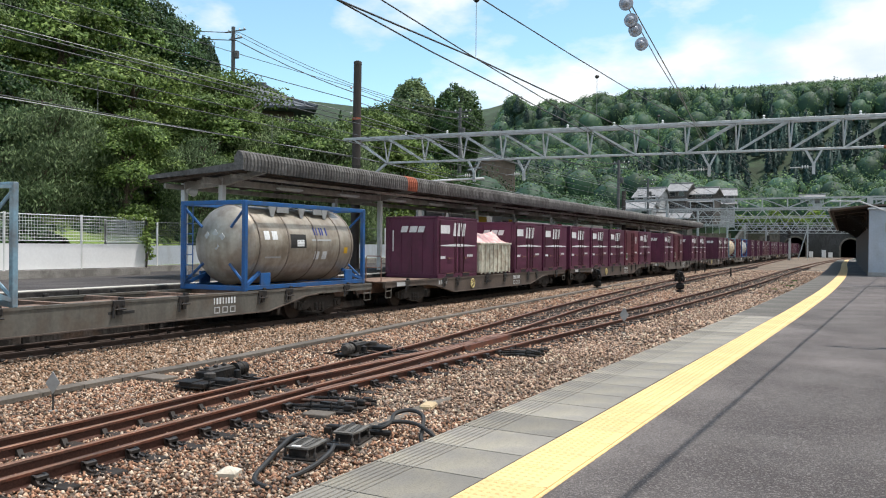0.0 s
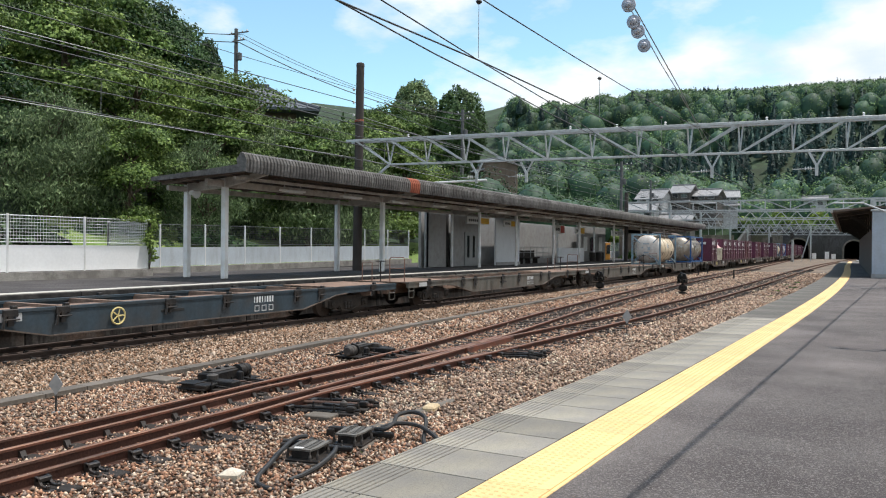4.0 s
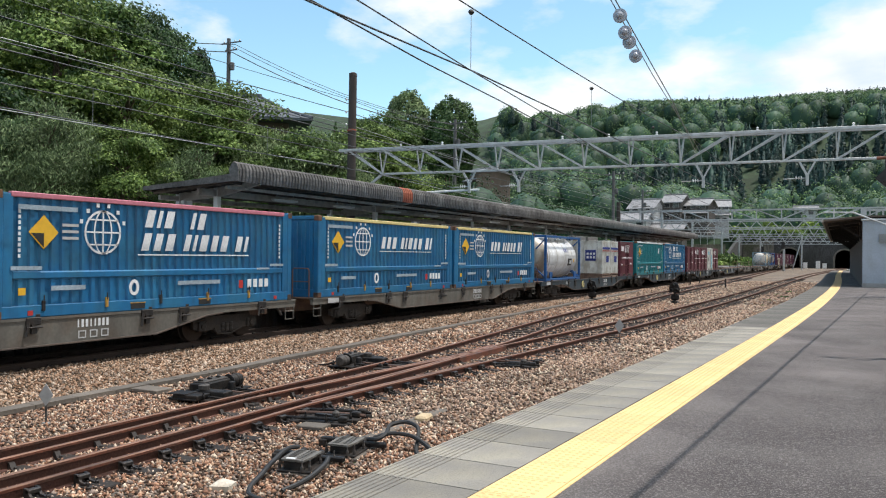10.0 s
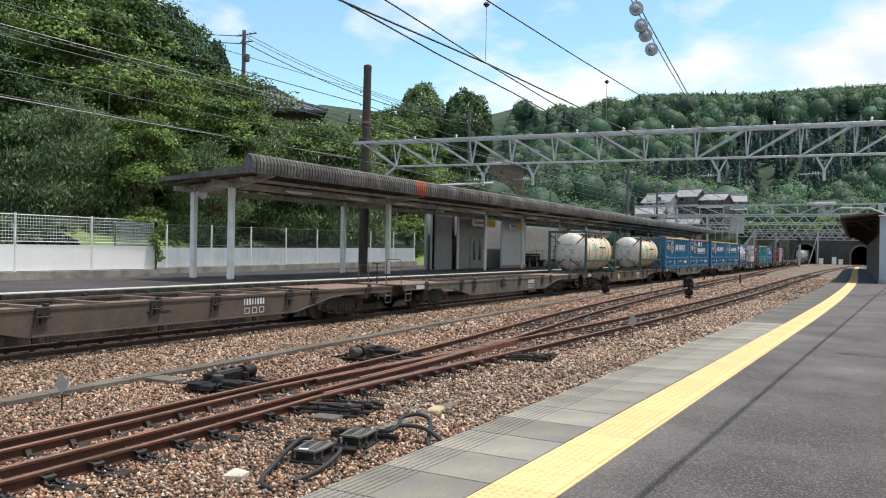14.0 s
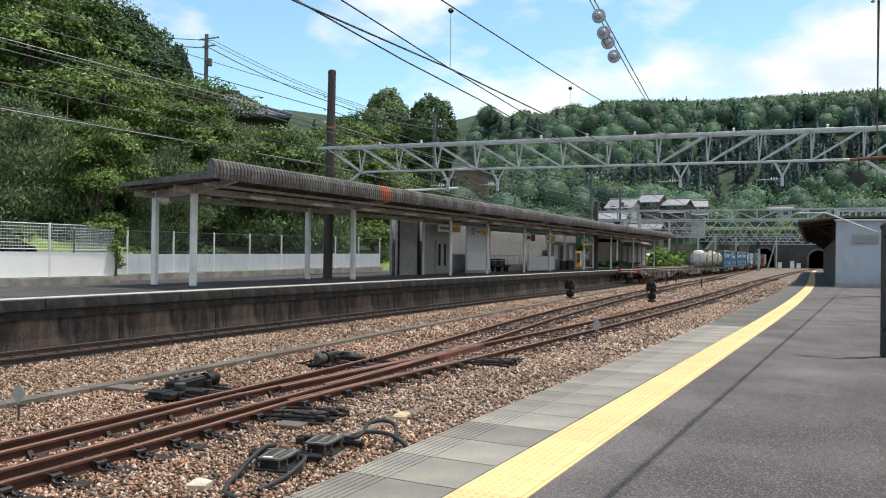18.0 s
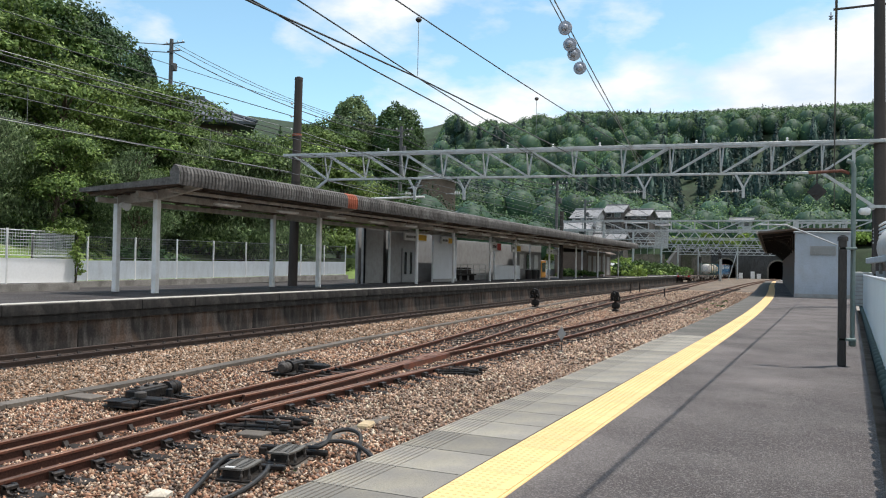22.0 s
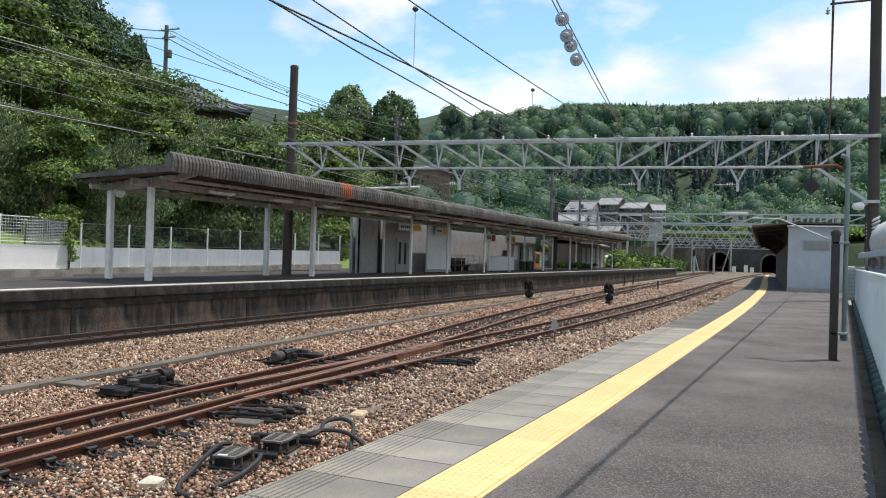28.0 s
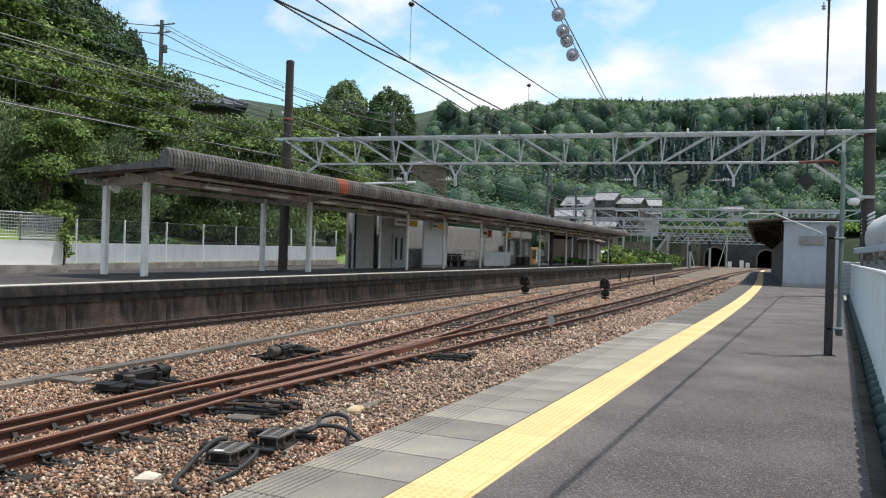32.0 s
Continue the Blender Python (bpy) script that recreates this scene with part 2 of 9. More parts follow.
# ---- materials ----
def surface(name, base, rough=0.7, metal=0.0, vary=0.25, grain=30.0, blotch=1.2, bump=0.15, second=None, amount=0.5,
            edge=(0.45, 0.62), island=0.0, objects=0.0, stretch=(1, 1, 1), gloss=0.5, clear=0.0, streak=0.0, streak_to=None, speck=None):
    """A worn surface: base colour, grain and blotches of two sizes, an optional second colour in patches (rust, dirt, stain),
    an optional run-down streaking, and fine relief."""
    m = bpy.data.materials.new(name)
    m.use_nodes = True
    n, l = m.node_tree.nodes, m.node_tree.links
    bs = n["Principled BSDF"]
    bs.inputs["Roughness"].default_value, bs.inputs["Metallic"].default_value = rough, metal
    bs.inputs["Specular IOR Level"].default_value = gloss
    bs.inputs["Coat Weight"].default_value = clear
    co = n.new("ShaderNodeTexCoord")
    mp = n.new("ShaderNodeMapping")
    mp.inputs["Scale"].default_value = stretch
    l.new(co.outputs["Object"], mp.inputs["Vector"])

    def noise_at(scale, detail=4.0, source=None):
        k = n.new("ShaderNodeTexNoise")
        k.inputs["Scale"].default_value, k.inputs["Detail"].default_value = scale, detail
        l.new((source or mp).outputs["Vector"], k.inputs["Vector"])
        return k

    def mix(kind, fac, a, b):
        k = n.new("ShaderNodeMix")
        k.data_type, k.blend_type = "RGBA", kind
        for sock, val in (("Factor", fac), ("A", a), ("B", b)):
            if hasattr(val, "is_linked"):
                l.new(val, k.inputs[sock])
            else:
                k.inputs[sock].default_value = val if sock == "Factor" else (*val, 1)
        return k.outputs["Result"]

    fine, wide = noise_at(grain), noise_at(blotch, 5.0)
    colour = mix("MIX", 0.0, base, base)
    if second is not None:
        ramp = n.new("ShaderNodeMapRange")
        ramp.inputs["From Min"].default_value, ramp.inputs["From Max"].default_value = edge
        ramp.inputs["To Max"].default_value = amount
        patch = noise_at(blotch * 2.3, 7.0)
        l.new(patch.outputs["Fac"], ramp.inputs["Value"])
        colour = mix("MIX", ramp.outputs["Result"], colour, second)
    if streak > 0:
        mp2 = n.new("ShaderNodeMapping")
        mp2.inputs["Scale"].default_value = (2.4, 2.4, 0.5)
        l.new(co.outputs["Object"], mp2.inputs["Vector"])
        run = noise_at(1.6, 5.0, mp2)
        ramp2 = n.new("ShaderNodeMapRange")
        ramp2.inputs["From Min"].default_value, ramp2.inputs["From Max"].default_value = 0.46, 0.66
        ramp2.inputs["To Max"].default_value = streak
        l.new(run.outputs["Fac"], ramp2.inputs["Value"])
        colour = mix("MIX", ramp2.outputs["Result"], colour, streak_to or tuple(c * 0.3 for c in base))

    def swing(source, low, high, col):
        k = n.new("ShaderNodeMapRange")
        k.inputs["From Min"].default_value, k.inputs["From Max"].default_value = 0.25, 0.75
        k.inputs["To Min"].default_value, k.inputs["To Max"].default_value = low, high
        l.new(source, k.inputs["Value"])
        c = n.new("ShaderNodeCombineColor")
        for s in ("Red", "Green", "Blue"):
            l.new(k.outputs["Result"], c.inputs[s])
        return mix("MULTIPLY", 1.0, col, c.outputs["Color"])

    colour = swing(fine.outputs["Fac"], 1 - vary, 1 + vary, colour)
    colour = swing(wide.outputs["Fac"], 1 - vary * 0.8, 1 + vary * 0.8, colour)

    if speck is not None:
        # small chips of another colour: (size per metre, colour, amount)
        chips = noise_at(speck[0], 1.0)
        cut = n.new("ShaderNodeMapRange")
        cut.inputs["From Min"].default_value, cut.inputs["From Max"].default_value = 0.54, 0.66
        cut.inputs["To Max"].default_value = speck[2]
        l.new(chips.outputs["Fac"], cut.inputs["Value"])
        colour = mix("MIX", cut.outputs["Result"], colour, speck[1])

    def swing_full(source, amount, col):
        k = n.new("ShaderNodeMapRange")
        k.inputs["To Min"].default_value, k.inputs["To Max"].default_value = 1 - amount, 1 + amount
        l.new(source, k.inputs["Value"])
        c = n.new("ShaderNodeCombineColor")
        for s in ("Red", "Green", "Blue"):
            l.new(k.outputs["Result"], c.inputs[s])
        return mix("MULTIPLY", 1.0, col, c.outputs["Color"])

    if island > 0:
        geo = n.new("ShaderNodeNewGeometry")
        colour = swing_full(geo.outputs["Random Per Island"], island, colour)
    if objects > 0:
        info = n.new("ShaderNodeObjectInfo")
        colour = swing_full(info.outputs["Random"], objects, colour)
    l.new(colour, bs.inputs["Base Color"])
    if bump > 0:
        bp = n.new("ShaderNodeBump")
        bp.inputs["Strength"].default_value, bp.inputs["Distance"].default_value = bump, 0.02
        l.new(fine.outputs["Fac"], bp.inputs["Height"])
        l.new(bp.outputs["Normal"], bs.inputs["Normal"])
    return m


# ---- paints and stuffs ----
M_ASPHALT = surface("platform_asphalt", (0.083, 0.0705, 0.067), 0.92, vary=0.5, grain=110, blotch=0.45, bump=0.9, second=(0.152, 0.135, 0.127), amount=0.75, edge=(0.4, 0.66), speck=(72, (0.28, 0.255, 0.24), 0.6))
# Darker copy of the asphalt; the canopy's shade is put into its colour.
M_ASPHALT_FAR = surface("old_dark_asphalt", (0.042, 0.037, 0.036), 0.94, vary=0.4, grain=60, blotch=0.3, bump=0.6, second=(0.08, 0.072, 0.068), amount=0.6)
M_SLAB = surface("edge_slab_concrete", (0.24, 0.224, 0.195), 0.9, vary=0.25, grain=60, blotch=1.2, bump=0.3, objects=0.2, second=(0.29, 0.265, 0.205), amount=0.6, speck=(60, (0.1, 0.095, 0.085), 0.5))
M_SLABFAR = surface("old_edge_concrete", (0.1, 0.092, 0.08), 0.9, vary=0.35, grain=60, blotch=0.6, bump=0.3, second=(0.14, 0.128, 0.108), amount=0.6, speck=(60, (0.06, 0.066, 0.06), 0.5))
M_GROOVE = surface("grooved_dark_concrete", (0.05, 0.052, 0.054), 0.9, vary=0.15, grain=60, bump=0.2)
M_YELLOW = surface("tactile_yellow", (0.80, 0.52, 0.23), 0.7, vary=0.1, grain=50, bump=0.1, objects=0.06, second=(0.5, 0.4, 0.2), amount=0.35)
M_CONC = surface("weathered_concrete", (0.30, 0.285, 0.26), 0.9, vary=0.22, grain=24, blotch=0.8, bump=0.3, second=(0.12, 0.11, 0.10), amount=0.6)
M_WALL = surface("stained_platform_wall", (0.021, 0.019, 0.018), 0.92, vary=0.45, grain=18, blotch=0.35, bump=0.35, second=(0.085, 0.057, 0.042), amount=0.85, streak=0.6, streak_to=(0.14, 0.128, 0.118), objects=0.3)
# Besides its stains, the lip's near-black base holds the shadow on it.
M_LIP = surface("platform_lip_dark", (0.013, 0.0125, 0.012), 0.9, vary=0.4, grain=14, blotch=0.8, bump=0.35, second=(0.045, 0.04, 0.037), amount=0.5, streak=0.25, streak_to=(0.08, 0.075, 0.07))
# Pale edge concrete, lightened to carry the sunlit margin before the canopy.
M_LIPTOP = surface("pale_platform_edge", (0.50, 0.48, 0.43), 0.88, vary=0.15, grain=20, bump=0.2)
M_BALLAST = surface("ballast", (0.16, 0.118, 0.082), 0.95, vary=0.55, grain=16, blotch=0.25, bump=1.0, second=(0.125, 0.108, 0.09), amount=0.8)


def stone_mix(name, tones):
    """Broken stone: each one takes one of the tones, given as (share from, colour)."""
    m = surface(name, (0.5, 0.5, 0.5), 0.95, vary=0.4, grain=40, blotch=0.35, bump=0.2)
    n, l = m.node_tree.nodes, m.node_tree.links
    geo, ramp, mul = n.new("ShaderNodeNewGeometry"), n.new("ShaderNodeValToRGB"), n.new("ShaderNodeMix")
    ramp.color_ramp.interpolation = "CONSTANT"
    for p, c in tones:
        e = ramp.color_ramp.elements.new(p) if p else ramp.color_ramp.elements[0]
        e.color = (*c, 1)
    ramp.color_ramp.elements.remove(ramp.color_ramp.elements[-1])
    mul.data_type, mul.blend_type = "RGBA", "MULTIPLY"
    mul.inputs["Factor"].default_value = 1.0
    old = n["Principled BSDF"].inputs["Base Color"].links[0].from_socket
    double = n.new("ShaderNodeMix")
    double.data_type, double.blend_type = "RGBA", "ADD"
    double.inputs["Factor"].default_value = 1.0
    l.new(old, double.inputs["A"])
    l.new(old, double.inputs["B"])
    l.new(geo.outputs["Random Per Island"], ramp.inputs["Fac"])
    l.new(ramp.outputs["Color"], mul.inputs["A"])
    l.new(double.outputs["Result"], mul.inputs["B"])
    l.new(mul.outputs["Result"], n["Principled BSDF"].inputs["Base Color"])
    return m


M_STONE = stone_mix("brown_ballast_stone", ((0.0, (0.069, 0.043, 0.03)), (0.2, (0.207, 0.106, 0.065)), (0.38, (0.345, 0.188, 0.116)), (0.55, (0.235, 0.181, 0.147)), (0.72, (0.455, 0.306, 0.206)), (0.9, (0.6, 0.481, 0.365))))
M_STONE_OCHRE = stone_mix("ochre_ballast_stone", ((0.0, (0.068, 0.047, 0.029)), (0.18, (0.204, 0.117, 0.07)), (0.4, (0.3, 0.188, 0.12)), (0.6, (0.25, 0.19, 0.145)), (0.76, (0.39, 0.28, 0.195)), (0.92, (0.51, 0.405, 0.315))))
M_STONE_GREY = stone_mix("grey_ballast_stone", ((0.0, (0.087, 0.059, 0.045)), (0.2, (0.244, 0.15, 0.099)), (0.4, (0.348, 0.235, 0.167)), (0.58, (0.296, 0.221, 0.174)), (0.76, (0.505, 0.356, 0.254)), (0.92, (0.6, 0.513, 0.384))))
M_SOIL = surface("grassy_hill_soil", (0.03, 0.055, 0.024), 0.95, vary=0.5, grain=3, blotch=0.08, bump=0.6, second=(0.022, 0.035, 0.015), amount=0.9)
M_RAIL = surface("rusty_rail", (0.15, 0.05, 0.027), 0.7, 0.0, vary=0.4, grain=30, blotch=0.8, bump=0.3, second=(0.055, 0.034, 0.026), amount=0.75)
M_RAILDARK = surface("dark_running_rail", (0.05, 0.033, 0.026), 0.6, 0.1, vary=0.3, grain=40, bump=0.2)
# Web rust is darkened to hold the black shadow below the rail head.
M_RAILWEB = surface("dark_rail_web", (0.07, 0.028, 0.018), 0.85, 0.0, vary=0.4, grain=40, bump=0.3)
M_RAILTOP = surface("worn_rail_head", (0.27, 0.14, 0.088), 0.5, 0.35, vary=0.3, grain=14, blotch=0.9, bump=0.1, second=(0.10, 0.06, 0.045), amount=0.7, stretch=(6, 0.5, 6))
M_SLEEPER = surface("old_sleeper", (0.026, 0.021, 0.018), 0.95, vary=0.35, grain=20, blotch=2, bump=0.4, objects=0.3)
M_CSLEEPER = surface("concrete_sleeper", (0.30, 0.285, 0.26), 0.9, vary=0.2, grain=20, bump=0.3, objects=0.15)
M_DARK = surface("dark_greasy_iron", (0.018, 0.017, 0.017), 0.55, 0.1, vary=0.4, grain=20, bump=0.3, second=(0.05, 0.036, 0.026), amount=0.6)
M_STEEL = surface("galvanised_steel", (0.46, 0.48, 0.49), 0.5, 0.35, vary=0.12, grain=20, blotch=2, bump=0.08, second=(0.32, 0.33, 0.33), amount=0.5)
M_WHITE = surface("white_paint", (0.74, 0.75, 0.75), 0.55, vary=0.06, grain=30, bump=0.05, second=(0.55, 0.53, 0.48), amount=0.4)
# White panel greyed and blued for the shade on the second fence.
M_PANELGREY = surface("grey_white_panel", (0.48, 0.53, 0.57), 0.55, vary=0.08, grain=12, bump=0.05, objects=0.04, streak=0.3, streak_to=(0.3, 0.31, 0.31))
M_PANEL = surface("white_fence_panel", (0.72, 0.75, 0.78), 0.5, vary=0.06, grain=12, bump=0.05, objects=0.03, streak=0.15, streak_to=(0.5, 0.51, 0.52))
M_SHEET = surface("translucent_white_sheet", (0.82, 0.85, 0.87), 0.5, vary=0.05, grain=12, bump=0.05, objects=0.03, streak=0.15, streak_to=(0.6, 0.61, 0.62))
_n, _l = M_SHEET.node_tree.nodes, M_SHEET.node_tree.links
_mul, _tr = _n.new("ShaderNodeMixShader"), _n.new("ShaderNodeBsdfTranslucent")
_mul.inputs["Fac"].default_value = 0.45
_tr.inputs["Color"].default_value = (0.8, 0.86, 0.88, 1)
_l.new(_n["Principled BSDF"].outputs["BSDF"], _mul.inputs[1])
_l.new(_tr.outputs["BSDF"], _mul.inputs[2])
_l.new(_mul.outputs["Shader"], _n["Material Output"].inputs["Surface"])
# Pole grey is darkened to give its silhouette against the sky.
M_POLEGREY = surface("weathered_grey_pole", (0.13, 0.13, 0.135), 0.85, vary=0.2, grain=20, bump=0.15)
M_POLE = surface("brown_concrete_pole", (0.06, 0.05, 0.045), 0.85, vary=0.2, grain=25, bump=0.2)
M_ROOF = surface("old_corrugated_roof", (0.105, 0.1, 0.096), 0.9, vary=0.4, grain=12, blotch=0.5, bump=0.3, second=(0.19, 0.184, 0.178), amount=0.6, streak=0.5, streak_to=(0.06, 0.054, 0.05))
M_BEAM = surface("beige_steel_frame", (0.48, 0.45, 0.41), 0.7, vary=0.15, grain=20, bump=0.1, second=(0.19, 0.15, 0.12), amount=0.45)
# Brown taken near black to offset bounced light under the canopy.
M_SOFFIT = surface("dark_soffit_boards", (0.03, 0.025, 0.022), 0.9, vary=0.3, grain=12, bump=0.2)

# ---- lines in plan: rows of (y, x) ----
TRACK_1 = [(-40, -8.6), (-5, -8.0), (5, -8.12), (8, -8.2), (10.5, -8.34), (13, -8.24), (16, -8.07), (20, -7.87), (30, -7.42), (45, -7.05), (60, -6.95), (100, -7.1), (150, -6.6), (200, -5.0), (262, -3.6)]
TRACK_2 = [(-40, -8.9), (-5, -8.5), (5, -8.58), (8, -8.62), (11.5, -8.70), (16, -8.86), (20, -9.2), (30, -10.22), (42, -11.05), (60, -11.9), (100, -12.9), (150, -14.7), (200, -16.4), (262, -17.9)]
TRACK_3 = [(-80, -16.48), (60, -16.48), (100, -16.5), (150, -17.0), (200, -17.4), (262, -18.0), (700, -26.0)]
TROUGH = [(2, -11.5), (9.4, -11.8), (13, -11.95), (15.5, -12.1), (21.5, -12.52), (30, -12.95), (60, -14.6)]
EDGE = [(-6, -3.1), (4, -2.83), (8, -2.72), (14, -2.55), (20, -2.38), (30, -2.19), (45, -2.14), (60, -2.35), (80, -2.78), (110, -3.15)]
FENCE = [(-6, 0.135), (0, 0.486), (11, 1.13), (14.2, 1.32), (34.2, 2.48), (46, 3.17), (110, 6.9)]
# the far ridge: rows of (degrees to the left of the line, rise)
RIDGE = [(-12, 0.19), (-5, 0.187), (3.4, 0.189), (8.3, 0.187), (11, 0.19), (14.8, 0.1895), (15.8, 0.182), (16.5, 0.187), (17.7, 0.183), (18.9, 0.176), (20.4, 0.181), (21.4, 0.171), (22.3, 0.181), (22.8, 0.189), (23.3, 0.176), (23.7, 0.168), (25.6, 0.168), (27, 0.16), (34, 0.165), (37, 0.175), (45, 0.19)]
Z_NEAR, Z_FAR, X_FAR = 0.95, 1.11, -17.98
GAUGE = 1.132


def ease(a, b, x):
    t = min(1.0, max(0.0, (x - a) / (b - a)))
    return t * t * (3 - 2 * t)


def height(x, y):
    """The lie of the land."""
    n1 = noise.noise(Vector((x * 0.012, y * 0.012, 3.1)))
    n2 = noise.noise(Vector((x * 0.05, y * 0.05, 7.7)))
    left = -30.5 - 0.012 * max(0.0, y - 40) - x
    z = -0.45 + 1.5 * ease(0, 1.5, left)
    z += 13.0 * ease(2, 46, left) * (1 - 0.45 * ease(50, 150, y)) + 17 * ease(40, 190, left)
    right = x - 24
    z += 26 * ease(0, 70, right) * ease(-40, 60, y)
    ahead = y - 243
    z += 9.0 * ease(0.5, 12, ahead) + 104 * ease(6, 300, ahead + 0.42 * x) + 40 * ease(260, 620, ahead)
    if left > 3 or right > 3 or ahead > 8:
        z += 2.2 * n2 + 10 * n1 * ease(10, 120, max(left, ahead))
    z += 1.4 * ease(3, 8, x) * (1 - ease(225, 243, y))
    d = math.hypot(x, y)
    az = math.degrees(math.atan2(-x, y))
    if d > 140 and -30 < az < 50:
        z = min(z, 2.356 + d * course(RIDGE, min(45, max(-12, az))) - (9.0 - 7.6 * ease(23.3, 23.8, az)) * ease(140, 240, d))
    return z


# ---- ground ----
def spread(stops):
    out = []
    for (a, b, d) in stops:
        out += steps(a, b, d)[:-1]
    return out + [stops[-1][1]]


gx = spread([(-2500, -420, 160), (-420, -120, 20), (-120, -36, 5), (-36, -27, 1.0), (-27, 6, 4), (6, 60, 6), (60, 420, 24), (420, 2500, 160)])
gy = spread([(-2500, -200, 190), (-200, -20, 20), (-20, 232, 6), (232, 262, 1.5), (262, 420, 8), (420, 900, 26), (900, 3200, 190)])
g = Shape()
for yy in gy:
    for xx in gx:
        g.v.append((xx, yy, height(xx, yy)))
# The two tunnels' mouths stay open.
MOUTHS = [(-17.6, 4.6), (-5.0, 2.7)]
nx = len(gx)
for j in range(len(gy) - 1):
    for i in range(nx - 1):
        mx, my = (gx[i] + gx[i + 1]) / 2, (gy[j] + gy[j + 1]) / 2
        if -24 < mx < 1 and 243.2 < my < 253.5:
            continue
        g.f.append((j * nx + i, j * nx + i + 1, (j + 1) * nx + i + 1, (j + 1) * nx + i))
g.m = [0] * len(g.f)
tagged(part("ground", g, M_SOIL, smooth=True, tidy=False), "dark green wooded hillside and valley floor", "ground", kind="structure")

b = Shape()
rows_y = steps(-40, 30, 2) + steps(30, 262, 6)[1:]
for i, yy in enumerate(rows_y):
    for k in range(13):
        xl, xr = -18.05 - (max(0, yy - 120) * 0.05), course(EDGE, min(yy, 112)) + 0.12
        xx = xl + (xr - xl) * k / 12
        b.v.append((xx, yy, -0.175 + 0.02 * noise.noise(Vector((xx, yy * 0.7, 0)))))
for i in range(len(rows_y) - 1):
    for k in range(12):
        b.f.append((i * 13 + k, i * 13 + k + 1, i * 13 + k + 14, i * 13 + k + 13))
b.m = [0] * len(b.f)
tagged(part("ballast_bed", b, M_BALLAST, smooth=True, tidy=False), "brown and grey crushed stone track bed", "ballast", kind="structure")

# ---- the near platform ----
near = thing("platform_near", "grey asphalt station platform with concrete edge slabs", "platform", kind="structure")
ys = steps(-6, 112, 2)
s = Shape()
# Asphalt stops short: the added gap stands in for the fence's shadow.
for yy in ys:
    s.v += [(course(EDGE, yy) + 0.8, yy, Z_NEAR), (course(FENCE, yy) - 0.27, yy, Z_NEAR), (course(EDGE, yy) + 0.8, yy, -0.4), (course(FENCE, yy) - 0.27, yy, -0.4)]
for i in range(len(ys) - 1):
    a, c = 4 * i, 4 * i + 4
    s.f += [(a, a + 1, c + 1, c), (a + 1, a + 3, c + 3, c + 1), (a + 2, a, c, c + 2)]
s.f += [(0, 2, 3, 1), (4 * len(ys) - 4, 4 * len(ys) - 3, 4 * len(ys) - 1, 4 * len(ys) - 2)]
s.m = [0] * len(s.f)
part("asphalt", s, M_ASPHALT, near)
s = Shape().sweep([(0.0, 0.0), (0.78, 0.0), (0.78, 0.75), (0.0, 0.75)], [(course(EDGE, yy) + 0.06, yy, -0.4) for yy in ys])
part("retaining_wall", s, M_CONC, near)

# ---- the far platform ----
far = thing("platform_far", "stained concrete island platform beside the running line", "platform", kind="structure")
s = Shape().box(-26.0, 66, 0.5, 15.4, 170, 1.18)
part("asphalt", s, M_ASPHALT_FAR, far)
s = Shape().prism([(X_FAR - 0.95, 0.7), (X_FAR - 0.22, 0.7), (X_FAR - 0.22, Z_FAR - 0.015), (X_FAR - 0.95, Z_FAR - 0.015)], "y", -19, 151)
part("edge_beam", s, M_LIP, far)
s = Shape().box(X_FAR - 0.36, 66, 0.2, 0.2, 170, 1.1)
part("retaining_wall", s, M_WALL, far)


# ---- rails ----
RAIL = [(-0.064, -0.153), (0.064, -0.153), (0.064, -0.14), (0.012, -0.125), (0.01, -0.045), (0.033, -0.035), (0.033, -0.006), (0.026, 0.0), (-0.026, 0.0), (-0.033, -0.006), (-0.033, -0.035), (-0.01, -0.045), (-0.012, -0.125), (-0.064, -0.14)]


def rail_line(owner, rows, off, y0, y1, d=1.5, label="", paint=None):
    s = Shape()
    pts = []
    for yy in steps(y0, y1, d):
        sl = (course(rows, yy + 0.05) - course(rows, yy - 0.05)) / 0.1
        k = 1 / math.hypot(1, sl)
        pts.append((course(rows, yy) + off * k, yy - off * sl * k, 0.0))
    s.sweep(RAIL, pts)
    n = len(RAIL)
    s.m = [0 if i >= n * (len(pts) - 1) else 1 if (i % n) in (6, 7, 8) else 2 if (i % n) in (5, 9) else 0 for i in range(len(s.f))]
    return part("rail", s, [paint or M_RAILWEB, M_RAILTOP if paint is None else M_RAILDARK, paint or M_RAIL], owner, label)


track_1 = thing("track_near", "rusty railway track with a turnout on stone ballast", "track", kind="structure")
track_2 = thing("track_middle", "rusty siding track leading off a turnout", "track", kind="structure")
track_3 = thing("track_far", "running line along the far platform", "track", kind="structure")


# ---- the freight train: flat wagons, boxes and tanks ----
MOVERS = []


def run(t):
    """How far the train has come; it gathers speed a little."""
    return -77.8 + 15.5 * t + 0.042 * t * t


def train_pose(y):
    sl = (course(TRACK_3, y + 2) - course(TRACK_3, y - 2)) / 4
    return pose(course(TRACK_3, y), y, 0, 0, 0, math.degrees(math.atan(-sl)))


def rides(ob, u, z=0.0):
    MOVERS.append((ob, u, z))
    return ob


